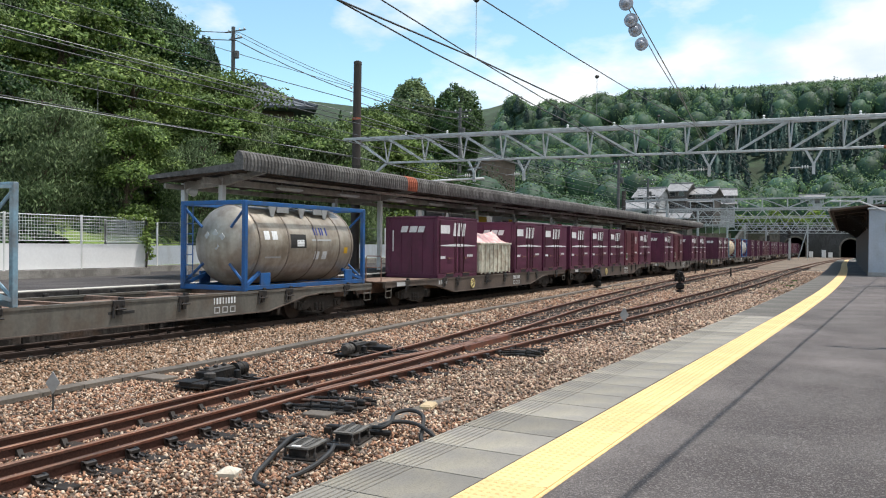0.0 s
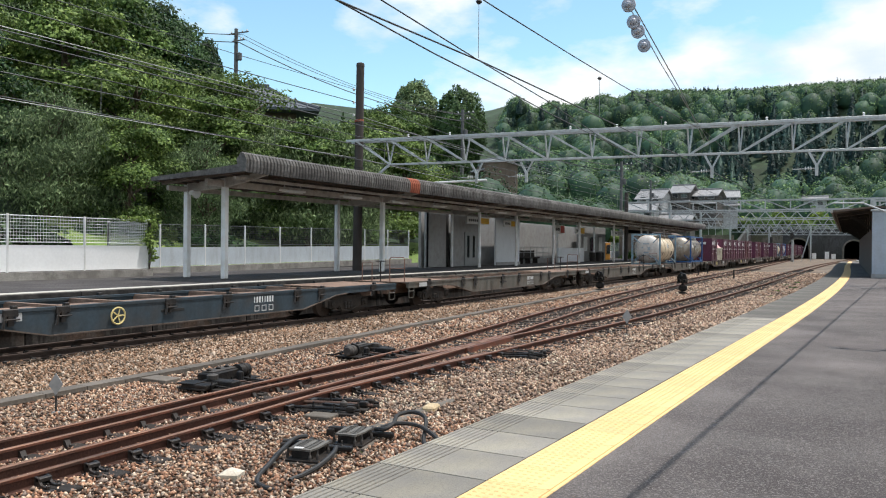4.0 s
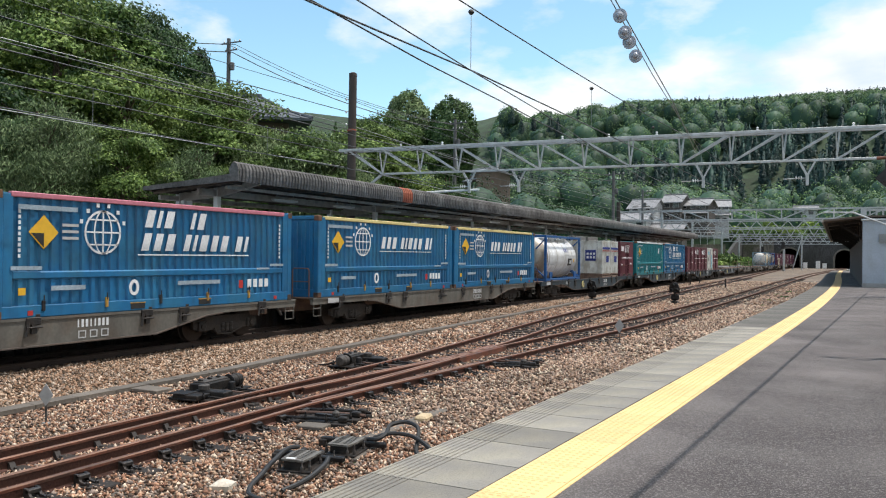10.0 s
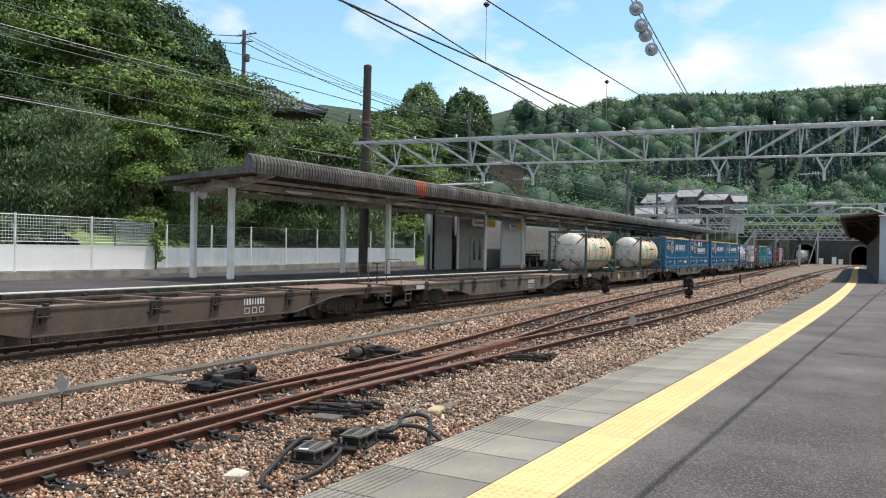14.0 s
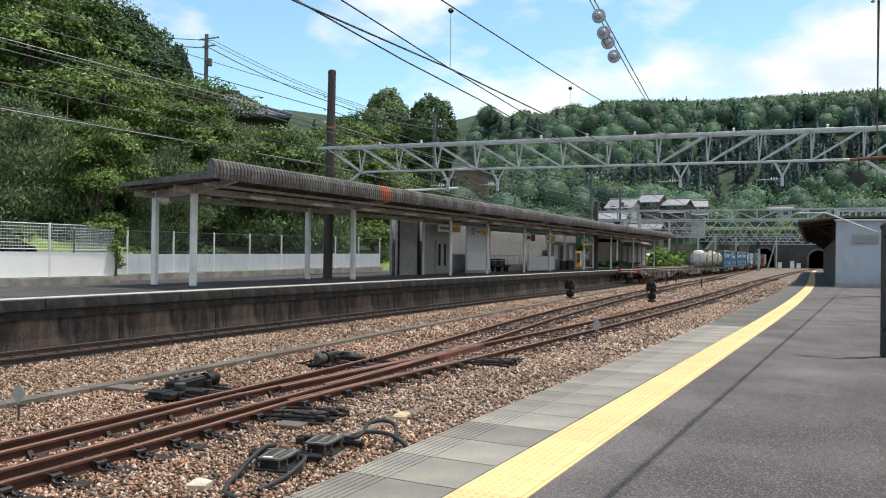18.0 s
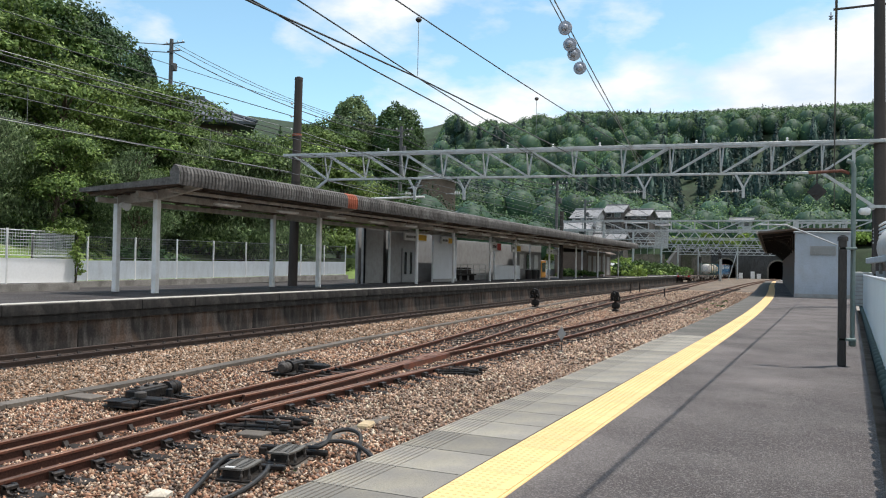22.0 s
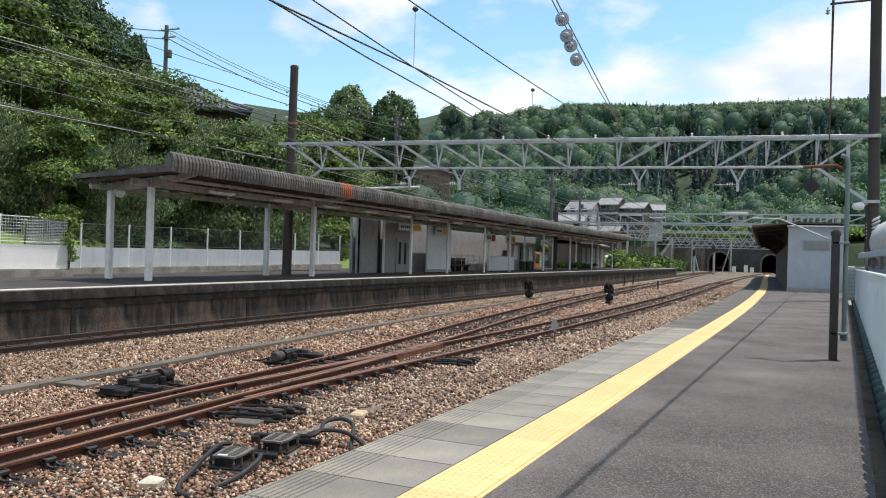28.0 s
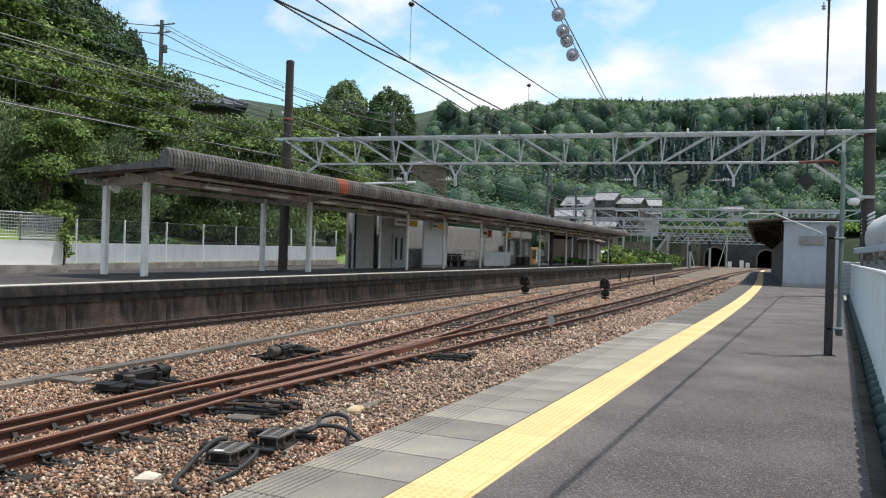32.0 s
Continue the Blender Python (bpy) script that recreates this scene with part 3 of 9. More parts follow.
M_GREYSILL = surface("grey_brown_wagon_paint", (0.125, 0.118, 0.102), 0.7, vary=0.15, grain=14, blotch=0.7, bump=0.1, second=(0.10, 0.075, 0.055), amount=0.6, streak=0.3)
M_BLUESILL = surface("slate_blue_wagon_paint", (0.032, 0.052, 0.068), 0.65, vary=0.18, grain=14, blotch=0.7, bump=0.1, second=(0.045, 0.045, 0.045), amount=0.6, streak=0.3)
M_BROWNSILL = surface("brown_wagon_paint", (0.10, 0.075, 0.06), 0.75, vary=0.2, grain=14, blotch=0.7, bump=0.1, second=(0.06, 0.05, 0.045), amount=0.6)
M_DECK = surface("rusted_deck_plate", (0.23, 0.155, 0.115), 0.85, vary=0.25, grain=20, blotch=0.8, bump=0.2, second=(0.12, 0.085, 0.07), amount=0.7)
M_BOGIE = surface("greasy_bogie", (0.03, 0.026, 0.023), 0.7, 0.1, vary=0.35, grain=16, blotch=2, bump=0.3, second=(0.05, 0.037, 0.028), amount=0.6)
M_WHEEL = surface("wheel_steel", (0.05, 0.038, 0.032), 0.55, 0.5, vary=0.2, grain=20, bump=0.1)
M_MAROON = surface("maroon_container_paint", (0.125, 0.025, 0.042), 0.48, vary=0.1, grain=8, blotch=0.8, bump=0.06, second=(0.085, 0.022, 0.03), amount=0.5, objects=0.18, streak=0.25)
M_PURPLE = surface("purple_container_paint", (0.105, 0.024, 0.058), 0.48, vary=0.1, grain=8, blotch=0.8, bump=0.06, second=(0.075, 0.02, 0.04), amount=0.5, objects=0.18, streak=0.25)
M_MAROON_D = surface("maroon_seam", (0.06, 0.014, 0.02), 0.6, vary=0.15, grain=20, bump=0.05)
M_BLUEBOX = surface("blue_container_paint", (0.012, 0.135, 0.30), 0.42, vary=0.1, grain=6, blotch=0.6, bump=0.05, second=(0.03, 0.16, 0.27), amount=0.6, objects=0.15, streak=0.35, streak_to=(0.02, 0.06, 0.11))
M_TEALBOX = surface("teal_container_paint", (0.006, 0.20, 0.235), 0.42, vary=0.1, grain=6, blotch=0.6, bump=0.05, second=(0.02, 0.16, 0.19), amount=0.6, streak=0.3)
M_WHITEBOX = surface("grubby_white_container", (0.68, 0.71, 0.68), 0.55, vary=0.08, grain=10, blotch=0.8, bump=0.06, second=(0.36, 0.33, 0.27), amount=0.6, streak=0.5, streak_to=(0.3, 0.26, 0.2))
M_TAGYEL = surface("dull_orange_tag", (0.50, 0.28, 0.05), 0.6, vary=0.15, grain=20, bump=0.0, second=(0.2, 0.1, 0.05), amount=0.6)
M_CASTING = surface("rust_brown_casting", (0.16, 0.075, 0.04), 0.8, vary=0.3, grain=20, bump=0.1, second=(0.03, 0.025, 0.022), amount=0.9)
M_HANDLE = surface("worn_handle", (0.22, 0.12, 0.09), 0.6, 0.2, vary=0.2, grain=20, bump=0.0)
M_MARK = surface("white_lettering", (0.70, 0.72, 0.73), 0.6, vary=0.14, grain=20, bump=0.0)
M_MARKGREY = surface("faded_lettering", (0.45, 0.46, 0.46), 0.6, vary=0.1, grain=14, bump=0.0)
M_PRINT = surface("fine_pale_print", (0.30, 0.38, 0.44), 0.6, vary=0.3, grain=40, bump=0.0)
M_SIGNYEL = surface("sign_yellow", (0.72, 0.42, 0.03), 0.5, vary=0.08, grain=14, bump=0.0)
M_RAILYEL = surface("cream_top_rail", (0.66, 0.55, 0.24), 0.5, vary=0.12, grain=14, bump=0.03)
M_RAILPINK = surface("pink_top_rail", (0.50, 0.17, 0.22), 0.5, vary=0.12, grain=14, bump=0.03)
M_RAILWHITE = surface("pale_top_rail", (0.62, 0.68, 0.68), 0.5, vary=0.12, grain=14, bump=0.03)
M_BLACKMARK = surface("black_marking", (0.02, 0.02, 0.02), 0.6, vary=0.1, grain=14, bump=0.0)
M_REDMARK = surface("red_marking", (0.45, 0.035, 0.03), 0.55, vary=0.15, grain=14, bump=0.0)
M_BLUEMARK = surface("navy_marking", (0.02, 0.04, 0.22), 0.55, vary=0.1, grain=14, bump=0.0)
M_TEALMARK = surface("teal_marking", (0.08, 0.45, 0.36), 0.55, vary=0.12, grain=14, bump=0.0)
M_GREENMARK = surface("green_marking", (0.12, 0.3, 0.1), 0.55, vary=0.12, grain=14, bump=0.0)
M_CYANMARK = surface("pale_blue_marking", (0.10, 0.42, 0.55), 0.55, vary=0.1, grain=14, bump=0.0)
M_FRAMEBLUE = surface("blue_tank_frame", (0.015, 0.10, 0.30), 0.45, vary=0.12, grain=16, bump=0.06, second=(0.05, 0.08, 0.14), amount=0.5)
M_FRAMEPALE = surface("pale_blue_tank_frame", (0.20, 0.33, 0.42), 0.5, vary=0.15, grain=16, bump=0.06, second=(0.17, 0.14, 0.12), amount=0.55)
M_FRAMEGREEN = surface("green_tank_frame", (0.035, 0.10, 0.085), 0.5, vary=0.15, grain=16, bump=0.06, second=(0.10, 0.09, 0.075), amount=0.55)
M_TANKTAN = surface("dusty_steel_tank", (0.42, 0.38, 0.32), 0.38, 0.4, vary=0.12, grain=9, blotch=0.9, bump=0.05, second=(0.24, 0.19, 0.14), amount=0.6, streak=0.35, streak_to=(0.17, 0.13, 0.09))
M_TANKWHITE = surface("white_tank", (0.80, 0.81, 0.82), 0.22, vary=0.06, grain=9, blotch=0.9, bump=0.03, second=(0.55, 0.53, 0.48), amount=0.4, streak=0.2)
M_TANKCREAM = surface("cream_tank_with_stains", (0.78, 0.67, 0.5), 0.34, vary=0.1, grain=9, blotch=0.8, bump=0.04, second=(0.5, 0.34, 0.2), amount=0.3, streak=0.4, streak_to=(0.33, 0.2, 0.11))
M_TANKEND = surface("grey_white_tank_end", (0.6, 0.59, 0.57), 0.5, vary=0.1, grain=9, blotch=1.4, bump=0.04, second=(0.42, 0.34, 0.28), amount=0.4)
M_BAND = surface("dull_tank_band", (0.24, 0.20, 0.165), 0.5, 0.3, vary=0.15, grain=16, bump=0.06)
M_CREAMBAND = surface("stained_tank_band", (0.2, 0.14, 0.09), 0.45, vary=0.15, grain=16, bump=0.06, second=(0.32, 0.2, 0.12), amount=0.6)
M_COVER = surface("pink_cover_sheet", (0.62, 0.34, 0.33), 0.7, vary=0.2, grain=4, blotch=2, bump=0.4, second=(0.7, 0.6, 0.56), amount=0.6)
M_BOXCREAM = surface("cream_low_box", (0.62, 0.6, 0.5), 0.65, vary=0.12, grain=10, blotch=1.4, bump=0.05, second=(0.28, 0.19, 0.12), amount=0.6, streak=0.4)


def bars(s, x, y0, z0, high, widths, gap=0.25, slant=0.25, thick=0.004, stroke=1.0):
    """A row of plain upright blocks on the side that faces +x, from -y to +y; stroke: how much of its width a block fills."""
    y = y0
    for w in widths:
        w *= high
        a, b = y + w * (1 - stroke) / 2, y + w * (1 + stroke) / 2
        s.prism([(a, z0), (b, z0), (b + slant * high, z0 + high), (a + slant * high, z0 + high)], "x", x, x + thick)
        y += w + gap * high
    return y


def ring(s, x, y, z, ry, rz, w, n=28, thick=0.004, half=None):
    """A flat ring on the side that faces +x."""
    span = range(n)
    for k in span:
        a, b = 2 * math.pi * k / n, 2 * math.pi * (k + 1) / n
        if half and not (half[0] <= (a + b) / 2 <= half[1]):
            continue
        o = [(y + ry * math.cos(a), z + rz * math.sin(a)), (y + ry * math.cos(b), z + rz * math.sin(b)),
             (y + max(0, ry - w) * math.cos(b), z + max(0, rz - w) * math.sin(b)), (y + max(0, ry - w) * math.cos(a), z + max(0, rz - w) * math.sin(a))]
        s.prism(o, "x", x, x + thick)


# -- wagons --
HALF = 9.75


def sill_outline():
    return [(-HALF, 0.98), (HALF, 0.98), (HALF, 0.78), (6.6, 0.78), (6.0, 0.74), (4.3, 0.40), (-4.3, 0.40), (-6.0, 0.74), (-6.6, 0.78), (-HALF, 0.78)]


me_sill = {}
for key, m in (("grey", M_GREYSILL), ("blue", M_BLUESILL), ("brown", M_BROWNSILL)):
    s = Shape().prism(sill_outline(), "x", -0.05, 0.05)
    s.prism([(-HALF, 0.94), (HALF, 0.94), (HALF, 1.0), (-HALF, 1.0)], "x", -0.09, 0.07)
    low = [(-6.6, 0.78), (-6.0, 0.74), (-4.3, 0.40), (4.3, 0.40), (6.0, 0.74), (6.6, 0.78)]
    s.slot = 1
    for (ya, za), (yb, zb) in zip(low, low[1:]):
        s.beam((0.03, ya, za), (0.03, yb, zb), 0.13, 0.03)
    me_sill[key] = s.mesh("side_sill", m, M_BROWNSILL)
s = Shape().box(0, 0, 0.72, 0.42, 19.3, 0.4)
for yy in (-3.2, 0.0, 3.2):
    s.box(0, yy, 0.6, 0.36, 0.6, 0.3)
me_centre = s.mesh("centre_sill", M_DECK)
s = Shape().box(0, 0, 0.9, 2.3, 0.16, 0.17)
me_cross = s.mesh("cross_member", M_DECK)
s = Shape().box(0, 0, 0.985, 2.36, 3.5, 0.03)
for k in range(3):
    s.box(0, -1.2 + k * 1.2, 0.93, 2.2, 0.1, 0.09)
me_deck = s.mesh("deck_plate", M_DECK)
me_wheel = Shape().lathe([(-0.065, 0.12), (-0.065, 0.36), (-0.06, 0.405), (0.05, 0.41), (0.06, 0.43), (0.075, 0.43), (0.075, 0.34), (0.03, 0.3), (0.03, 0.14), (0.075, 0.12)], "x", 28).mesh("wheel", M_WHEEL, smooth=True)
s = Shape().prism([(-1.25, 0.36), (-1.25, 0.56), (-0.62, 0.68), (0.62, 0.68), (1.25, 0.56), (1.25, 0.36), (0.98, 0.30), (0.5, 0.30), (0.42, 0.22), (-0.42, 0.22), (-0.5, 0.30), (-0.98, 0.30)], "x", -0.06, 0.06)
for yy in (-0.95, 0.95):
    s.box(0.05, yy, 0.42, 0.16, 0.3, 0.27, 0.02)
    s.lathe([(0.1, 0.09), (0.16, 0.09), (0.17, 0.06)], "x", 10, (0, yy, 0.42))
for yy in (-0.16, 0.0, 0.16):
    s.lathe([(0.24, 0.06), (0.3, 0.075), (0.36, 0.06), (0.42, 0.075), (0.48, 0.06)], "z", 8, (0.06, yy, 0))
s.tube([(0.09, -0.5, 0.36), (0.12, -0.42, 0.2), (0.12, 0.1, 0.17), (0.1, 0.55, 0.3)], 0.022, 6)
me_side_frame = s.mesh("side_frame", M_BOGIE)
me_bolster = Shape().box(0, 0, 0.5, 1.7, 0.34, 0.28, 0.03).box(0, 0, 0.66, 0.6, 0.6, 0.12).mesh("bolster", M_BOGIE)
me_axle = Shape().tube([(-0.75, 0, 0.42), (0.75, 0, 0.42)], 0.07, 8).mesh("axle", M_BOGIE)
s = Shape().box(0, 0.16, 0.88, 0.2, 0.42, 0.2, 0.02).box(0, 0.44, 0.88, 0.3, 0.2, 0.28, 0.04)
s.tube([(0.5, 0.1, 0.75), (0.5, 0.3, 0.5), (0.45, 0.42, 0.46), (0.36, 0.45, 0.6)], 0.03, 6)
me_coupler = s.mesh("coupler", M_BOGIE)
s = Shape().tube([(0, -0.19, 0.95), (0, -0.19, 0.42), (0, 0.19, 0.42), (0, 0.19, 0.95)], 0.018, 6)
s.tube([(0, -0.19, 0.66), (0, 0.19, 0.66)], 0.018, 6)
me_step = s.mesh("footstep", M_GREYSILL)
s = Shape()
s.tube([(0.95, 0, 1.0), (0.95, 0, 1.85), (0.9, 0, 1.92), (0.35, 0, 1.92), (0.3, 0, 1.85), (0.3, 0, 1.0)], 0.02, 6)
s.tube([(0.95, 0, 1.5), (0.3, 0, 1.5)], 0.016, 6)
me_handrail = s.mesh("handrail", M_HANDLE)
me_handrail_low = Shape().tube([(-0.95, 0, 1.0), (-0.95, 0, 1.7), (-0.5, 0, 1.7), (-0.5, 0, 1.0)], 0.02, 6).mesh("handrail", M_HANDLE)
s = Shape().box(0.02, 0, 0.93, 0.1, 0.34, 0.16, 0.015).box(0.05, 0.0, 0.78, 0.05, 0.12, 0.22)
s.beam((0.06, -0.12, 0.9), (0.1, -0.2, 0.62), 0.04, 0.05).box(0.0, 0.1, 1.03, 0.1, 0.12, 0.09, 0.01).tube([(0.08, -0.18, 0.8), (0.08, 0.18, 0.8)], 0.02, 6)
me_lock = s.mesh("container_lock", M_DARK)
s = Shape()
for k in range(20):
    a, c = 2 * math.pi * k / 20, 2 * math.pi * (k + 1) / 20
    s.tube([(0.06, 0.19 * math.cos(a), 0.19 * math.sin(a)), (0.06, 0.19 * math.cos(c), 0.19 * math.sin(c))], 0.02, 6)
for k in range(5):
    a = 2 * math.pi * k / 5
    s.tube([(0.05, 0, 0), (0.06, 0.185 * math.cos(a), 0.185 * math.sin(a))], 0.016, 5)
me_handwheel = s.mesh("brake_wheel", M_RAILYEL)
me_plaque = Shape().box(0, 0, 0, 0.012, 0.75, 0.15).mesh("plate", M_MARKGREY)
me_digit = Shape().box(0, 0, 0.085, 0.008, 0.062, 0.17).mesh("digit_bar", M_MARK)
me_thin_digit = Shape().box(0, 0, 0.085, 0.008, 0.035, 0.17).mesh("digit_bar", M_MARK)
me_word_bar = Shape().box(0, 0, 0.1, 0.008, 0.13, 0.17).mesh("word_bar", M_MARKGREY)
s = Shape()
for x in (-0.004, 0.004):
    s.v += [(x, yy, zz) for a, b in ((0.1, 0.085), (0.072, 0.06)) for yy, zz in ((-a, -b), (a, -b), (a, b), (-a, b))]
for k in range(4):
    q = (k + 1) % 4
    s.f += [(8 + k, 8 + q, 12 + q, 12 + k), (k, 4 + k, 4 + q, q), (k, q, 8 + q, 8 + k), (4 + k, 12 + k, 12 + q, 4 + q)]
s.m = [0] * len(s.f)
me_stencil = s.mesh("stencil_frame", M_MARKGREY)


def wagon(paint="grey", wheel=False, rails_end=False, label=""):
    w = thing("container_wagon", label, "wagon", group="wagons of the freight train")
    for sx in (-1, 1):
        part("side_sill", me_sill[paint], None, w, at=pose(1.17 * sx, 0, 0, 0, 0, 0 if sx > 0 else 180))
    part("centre_sill", me_centre, None, w)
    for yy in (-5.4, -3.7, -2.0, 0, 2.0, 3.7, 5.4):
        part("cross_member", me_cross, None, w, at=pose(0, yy, 0))
    for yy in (-7.95, 7.95):
        part("deck_plate", me_deck, None, w, at=pose(0, yy, 0))
    for yy in (-7.1, 7.1):
        bg = part("bogie", me_bolster, None, w, at=pose(0, yy, 0))
        for sx in (-1, 1):
            part("side_frame", me_side_frame, None, bg, at=pose(0.86 * sx, 0, 0, 0, 0, 0 if sx > 0 else 180))
            for ay in (-0.95, 0.95):
                part("wheel", me_wheel, None, bg, at=pose(0.56 * sx, ay, 0.42, 0, 0, 180 if sx > 0 else 0))
        for ay in (-0.95, 0.95):
            part("axle", me_axle, None, bg, at=pose(0, ay, 0))
    for d in (-1, 1):
        part("coupler", me_coupler, None, w, at=pose(0, 9.65 * d, 0, 0, 0, 0 if d > 0 else 180))
        for sx in (-1, 1):
            part("footstep", me_step, None, w, at=pose(1.2 * sx, 9.5 * d, 0))
    part("handrail", me_handrail, None, w, at=pose(0, -9.6, 0))
    part("handrail", me_handrail_low, None, w, at=pose(0, -9.6, 0))
    for yy in (-8.2, -5.2, -4.0, -1.0, 1.0, 4.0, 5.2, 8.2):
        for sx in (-1, 1):
            part("container_lock", me_lock, None, w, at=pose(1.2 * sx, yy, 0, 0, 0, 0 if sx > 0 else 180))
    if wheel:
        part("brake_wheel", me_handwheel, None, w, "yellow hand brake wheel", at=pose(1.22, -2.6, 0.7))
        for k in range(4):
            part("word_bar", me_word_bar, None, w, at=pose(1.222, -5.6 + 0.2 * k, 0.74))
    for k in range(8):
        part("digit_bar", me_thin_digit if k in (0, 3, 4) else me_digit, None, w, at=pose(1.222, 2.1 + 0.11 * k, 0.72))
    for k in range(3):
        part("stencil_frame", me_stencil, None, w, at=pose(1.224, 2.2 + 0.3 * k, 0.56))
    part("plate", me_plaque, None, w, at=pose(1.245, -8.6, 0.88))
    if rails_end:
        for xx in (-0.85, 0.85):
            s = Shape().lathe([(-0.02, 0.0), (-0.02, 0.17), (0.0, 0.18), (0.02, 0.15)], "y", 20, (0, 0, 0))
            part("tail_disc", s, M_REDMARK, w, "round red tail disc", at=pose(xx, -9.95, 1.06))
    # A flat black box is drawn for the dark slot hole.
    part("sill_slot", Shape().box(1.222, -0.9, 0.72, 0.012, 0.75, 0.07, 0.005), M_BLACKMARK, w)
    if rails_end or not wheel:
        part("brake_spindle", Shape().tube([(-0.15, -9.55, 1.0), (-0.15, -9.55, 1.75)], 0.025, 6).lathe([(1.74, 0.03), (1.75, 0.2), (1.78, 0.2), (1.79, 0.03)], "z", 14, (-0.15, -9.55, 0)), M_DARK, w)
    return w


GREY_WAGON = wagon("grey", False, False, "grey-brown flat container wagon on rusty bogies")
BLUE_WAGON = wagon("blue", True, False, "slate-blue flat container wagon with a yellow brake wheel")
BROWN_WAGON = wagon("brown", True, False, "brown flat container wagon with a yellow brake wheel")
LAST_WAGON = wagon("brown", False, True, "empty brown flat wagon with red tail discs")
used = set()


def again(master, key=None):
    """The master itself the first time, then copies of it."""
    if master.name not in used:
        used.add(master.name)
        return master
    return copy_thing(master, Matrix.Identity(4))


# -- boxes of 12 feet --
BL, BW, BH = 3.715, 2.45, 2.5


def box12(paint, seam, label, style):
    c = thing("freight_container", label, "container", group="containers on the train")
    s = Shape().box(0, 0, BH / 2 + 0.04, BW - 0.06, BL - 0.06, BH - 0.1, 0.02)
    part("body", s, paint, c)
    s = Shape()
    for sx in (-1, 1):
        for sy in (-1, 1):
            s.box(sx * (BW / 2 - 0.06), sy * (BL / 2 - 0.06), BH / 2, 0.12, 0.12, BH, 0.015)
        s.box(sx * (BW / 2 - 0.05), 0, BH - 0.05, 0.1, BL, 0.1, 0.012).box(sx * (BW / 2 - 0.05), 0, 0.08, 0.1, BL, 0.16, 0.012)
    for sy in (-1, 1):
        s.box(0, sy * (BL / 2 - 0.05), BH - 0.05, BW, 0.1, 0.1, 0.012).box(0, sy * (BL / 2 - 0.05), 0.08, BW, 0.1, 0.16, 0.012)
    part("frame", s, paint, c)
    leaves = [(-1.78, -0.35), (-0.33, 0.02), (0.04, 0.36), (0.38, 1.78)]
    for lo, hi in leaves:
        s = Shape().box(BW / 2 - 0.01, (lo + hi) / 2, BH / 2 + 0.03, 0.03, hi - lo - 0.02, BH - 0.3, 0.01)
        door = part("door", s, paint, c)
        part("lock_bar", Shape().tube([(BW / 2 + 0.025, lo + 0.1, 0.2), (BW / 2 + 0.025, lo + 0.1, BH - 0.16)], 0.018, 6), seam, door)
    for yy in (-0.34, 0.37):
        part("seal", Shape().box(BW / 2 + 0.003, yy, BH / 2, 0.014, 0.03, BH - 0.26), seam, c)
    for yy in (-0.75, 0.8):
        s = Shape().tube([(BW / 2 + 0.03, yy - 0.22, 0.78), (BW / 2 + 0.05, yy - 0.05, 0.8), (BW / 2 + 0.05, yy + 0.22, 0.8)], 0.014, 6).box(BW / 2 + 0.03, yy - 0.18, 0.8, 0.04, 0.1, 0.09)
        part("door_handle", s, M_HANDLE, c)
    for yy in (-0.75, 0.75):
        # Black plate painted where the pocket's opening would be in shade.
        s = Shape().box(BW / 2 + 0.004, yy, 0.1, 0.012, 0.62, 0.12)
        part("fork_pocket", s, M_BLACKMARK, c)
        part("pocket_rim", Shape().box(BW / 2 + 0.012, yy, 0.175, 0.014, 0.66, 0.025), M_HANDLE, c)
    for sy in (-1, 1):
        s = Shape()
        for k in range(5):
            s.box((k - 2) * 0.5, sy * (BL / 2 - 0.012), BH / 2, 0.05, 0.02, BH - 0.3)
        part("end_rib", s, paint, c)
    X = BW / 2 + 0.008
    mark = Shape()
    if style == "stripe":
        mark.prism([(-1.65, 1.33), (0.0, 1.40), (1.65, 1.33), (1.65, 1.30), (0.0, 1.28), (-1.65, 1.30)], "x", X, X + 0.006)
        bars(mark, X, -0.55, 1.72, 0.54, [0.62, 0.72, 0.66], 0.08, 0.24, 0.006, 0.74)
        mark.box(X, -1.2, 1.98, 0.006, 0.8, 0.34)
        bars(mark, X, -1.6, 0.78, 0.11, [0.8, 0.7, 0.9, 0.9], 0.15, 0.0)
        bars(mark, X, 0.85, 0.85, 0.1, [0.5] * 8, 0.2, 0.0)
        part("lettering", mark, M_MARK, c, "white stripe and block marks")
        end = Shape()
        for k, w in enumerate((0.3, 0.34, 0.28)):
            end.prism([(-0.5 + 0.4 * k, 1.85), (-0.5 + 0.4 * k + w, 1.85), (-0.42 + 0.4 * k + w, 2.1), (-0.42 + 0.4 * k, 2.1)], "y", -BL / 2 - 0.014, -BL / 2 - 0.004)
        end.box(-0.85, -BL / 2 - 0.008, 1.5, 0.05, 0.01, 0.85)
        part("lettering", end, M_MARK, c)
    elif style == "plain":
        bars(mark, X, 0.8, 1.72, 0.34, [0.55, 0.62], 0.16, 0.0, 0.004, 0.7)
        bars(mark, X, 0.85, 1.58, 0.09, [0.7, 0.8, 0.9], 0.2, 0.0)
        bars(mark, X, 0.75, 0.85, 0.11, [0.55] * 8, 0.2, 0.0)
        part("lettering", mark, M_MARK, c, "small white block marks")
        tag = part("sticker", Shape().box(X, -1.5, 0.62, 0.008, 0.3, 0.5), M_MARK, c, "white sticker with a green patch")
        part("green_patch", Shape().box(X + 0.005, -1.5, 0.66, 0.006, 0.22, 0.28), M_GREENMARK, tag)
    elif style == "white":
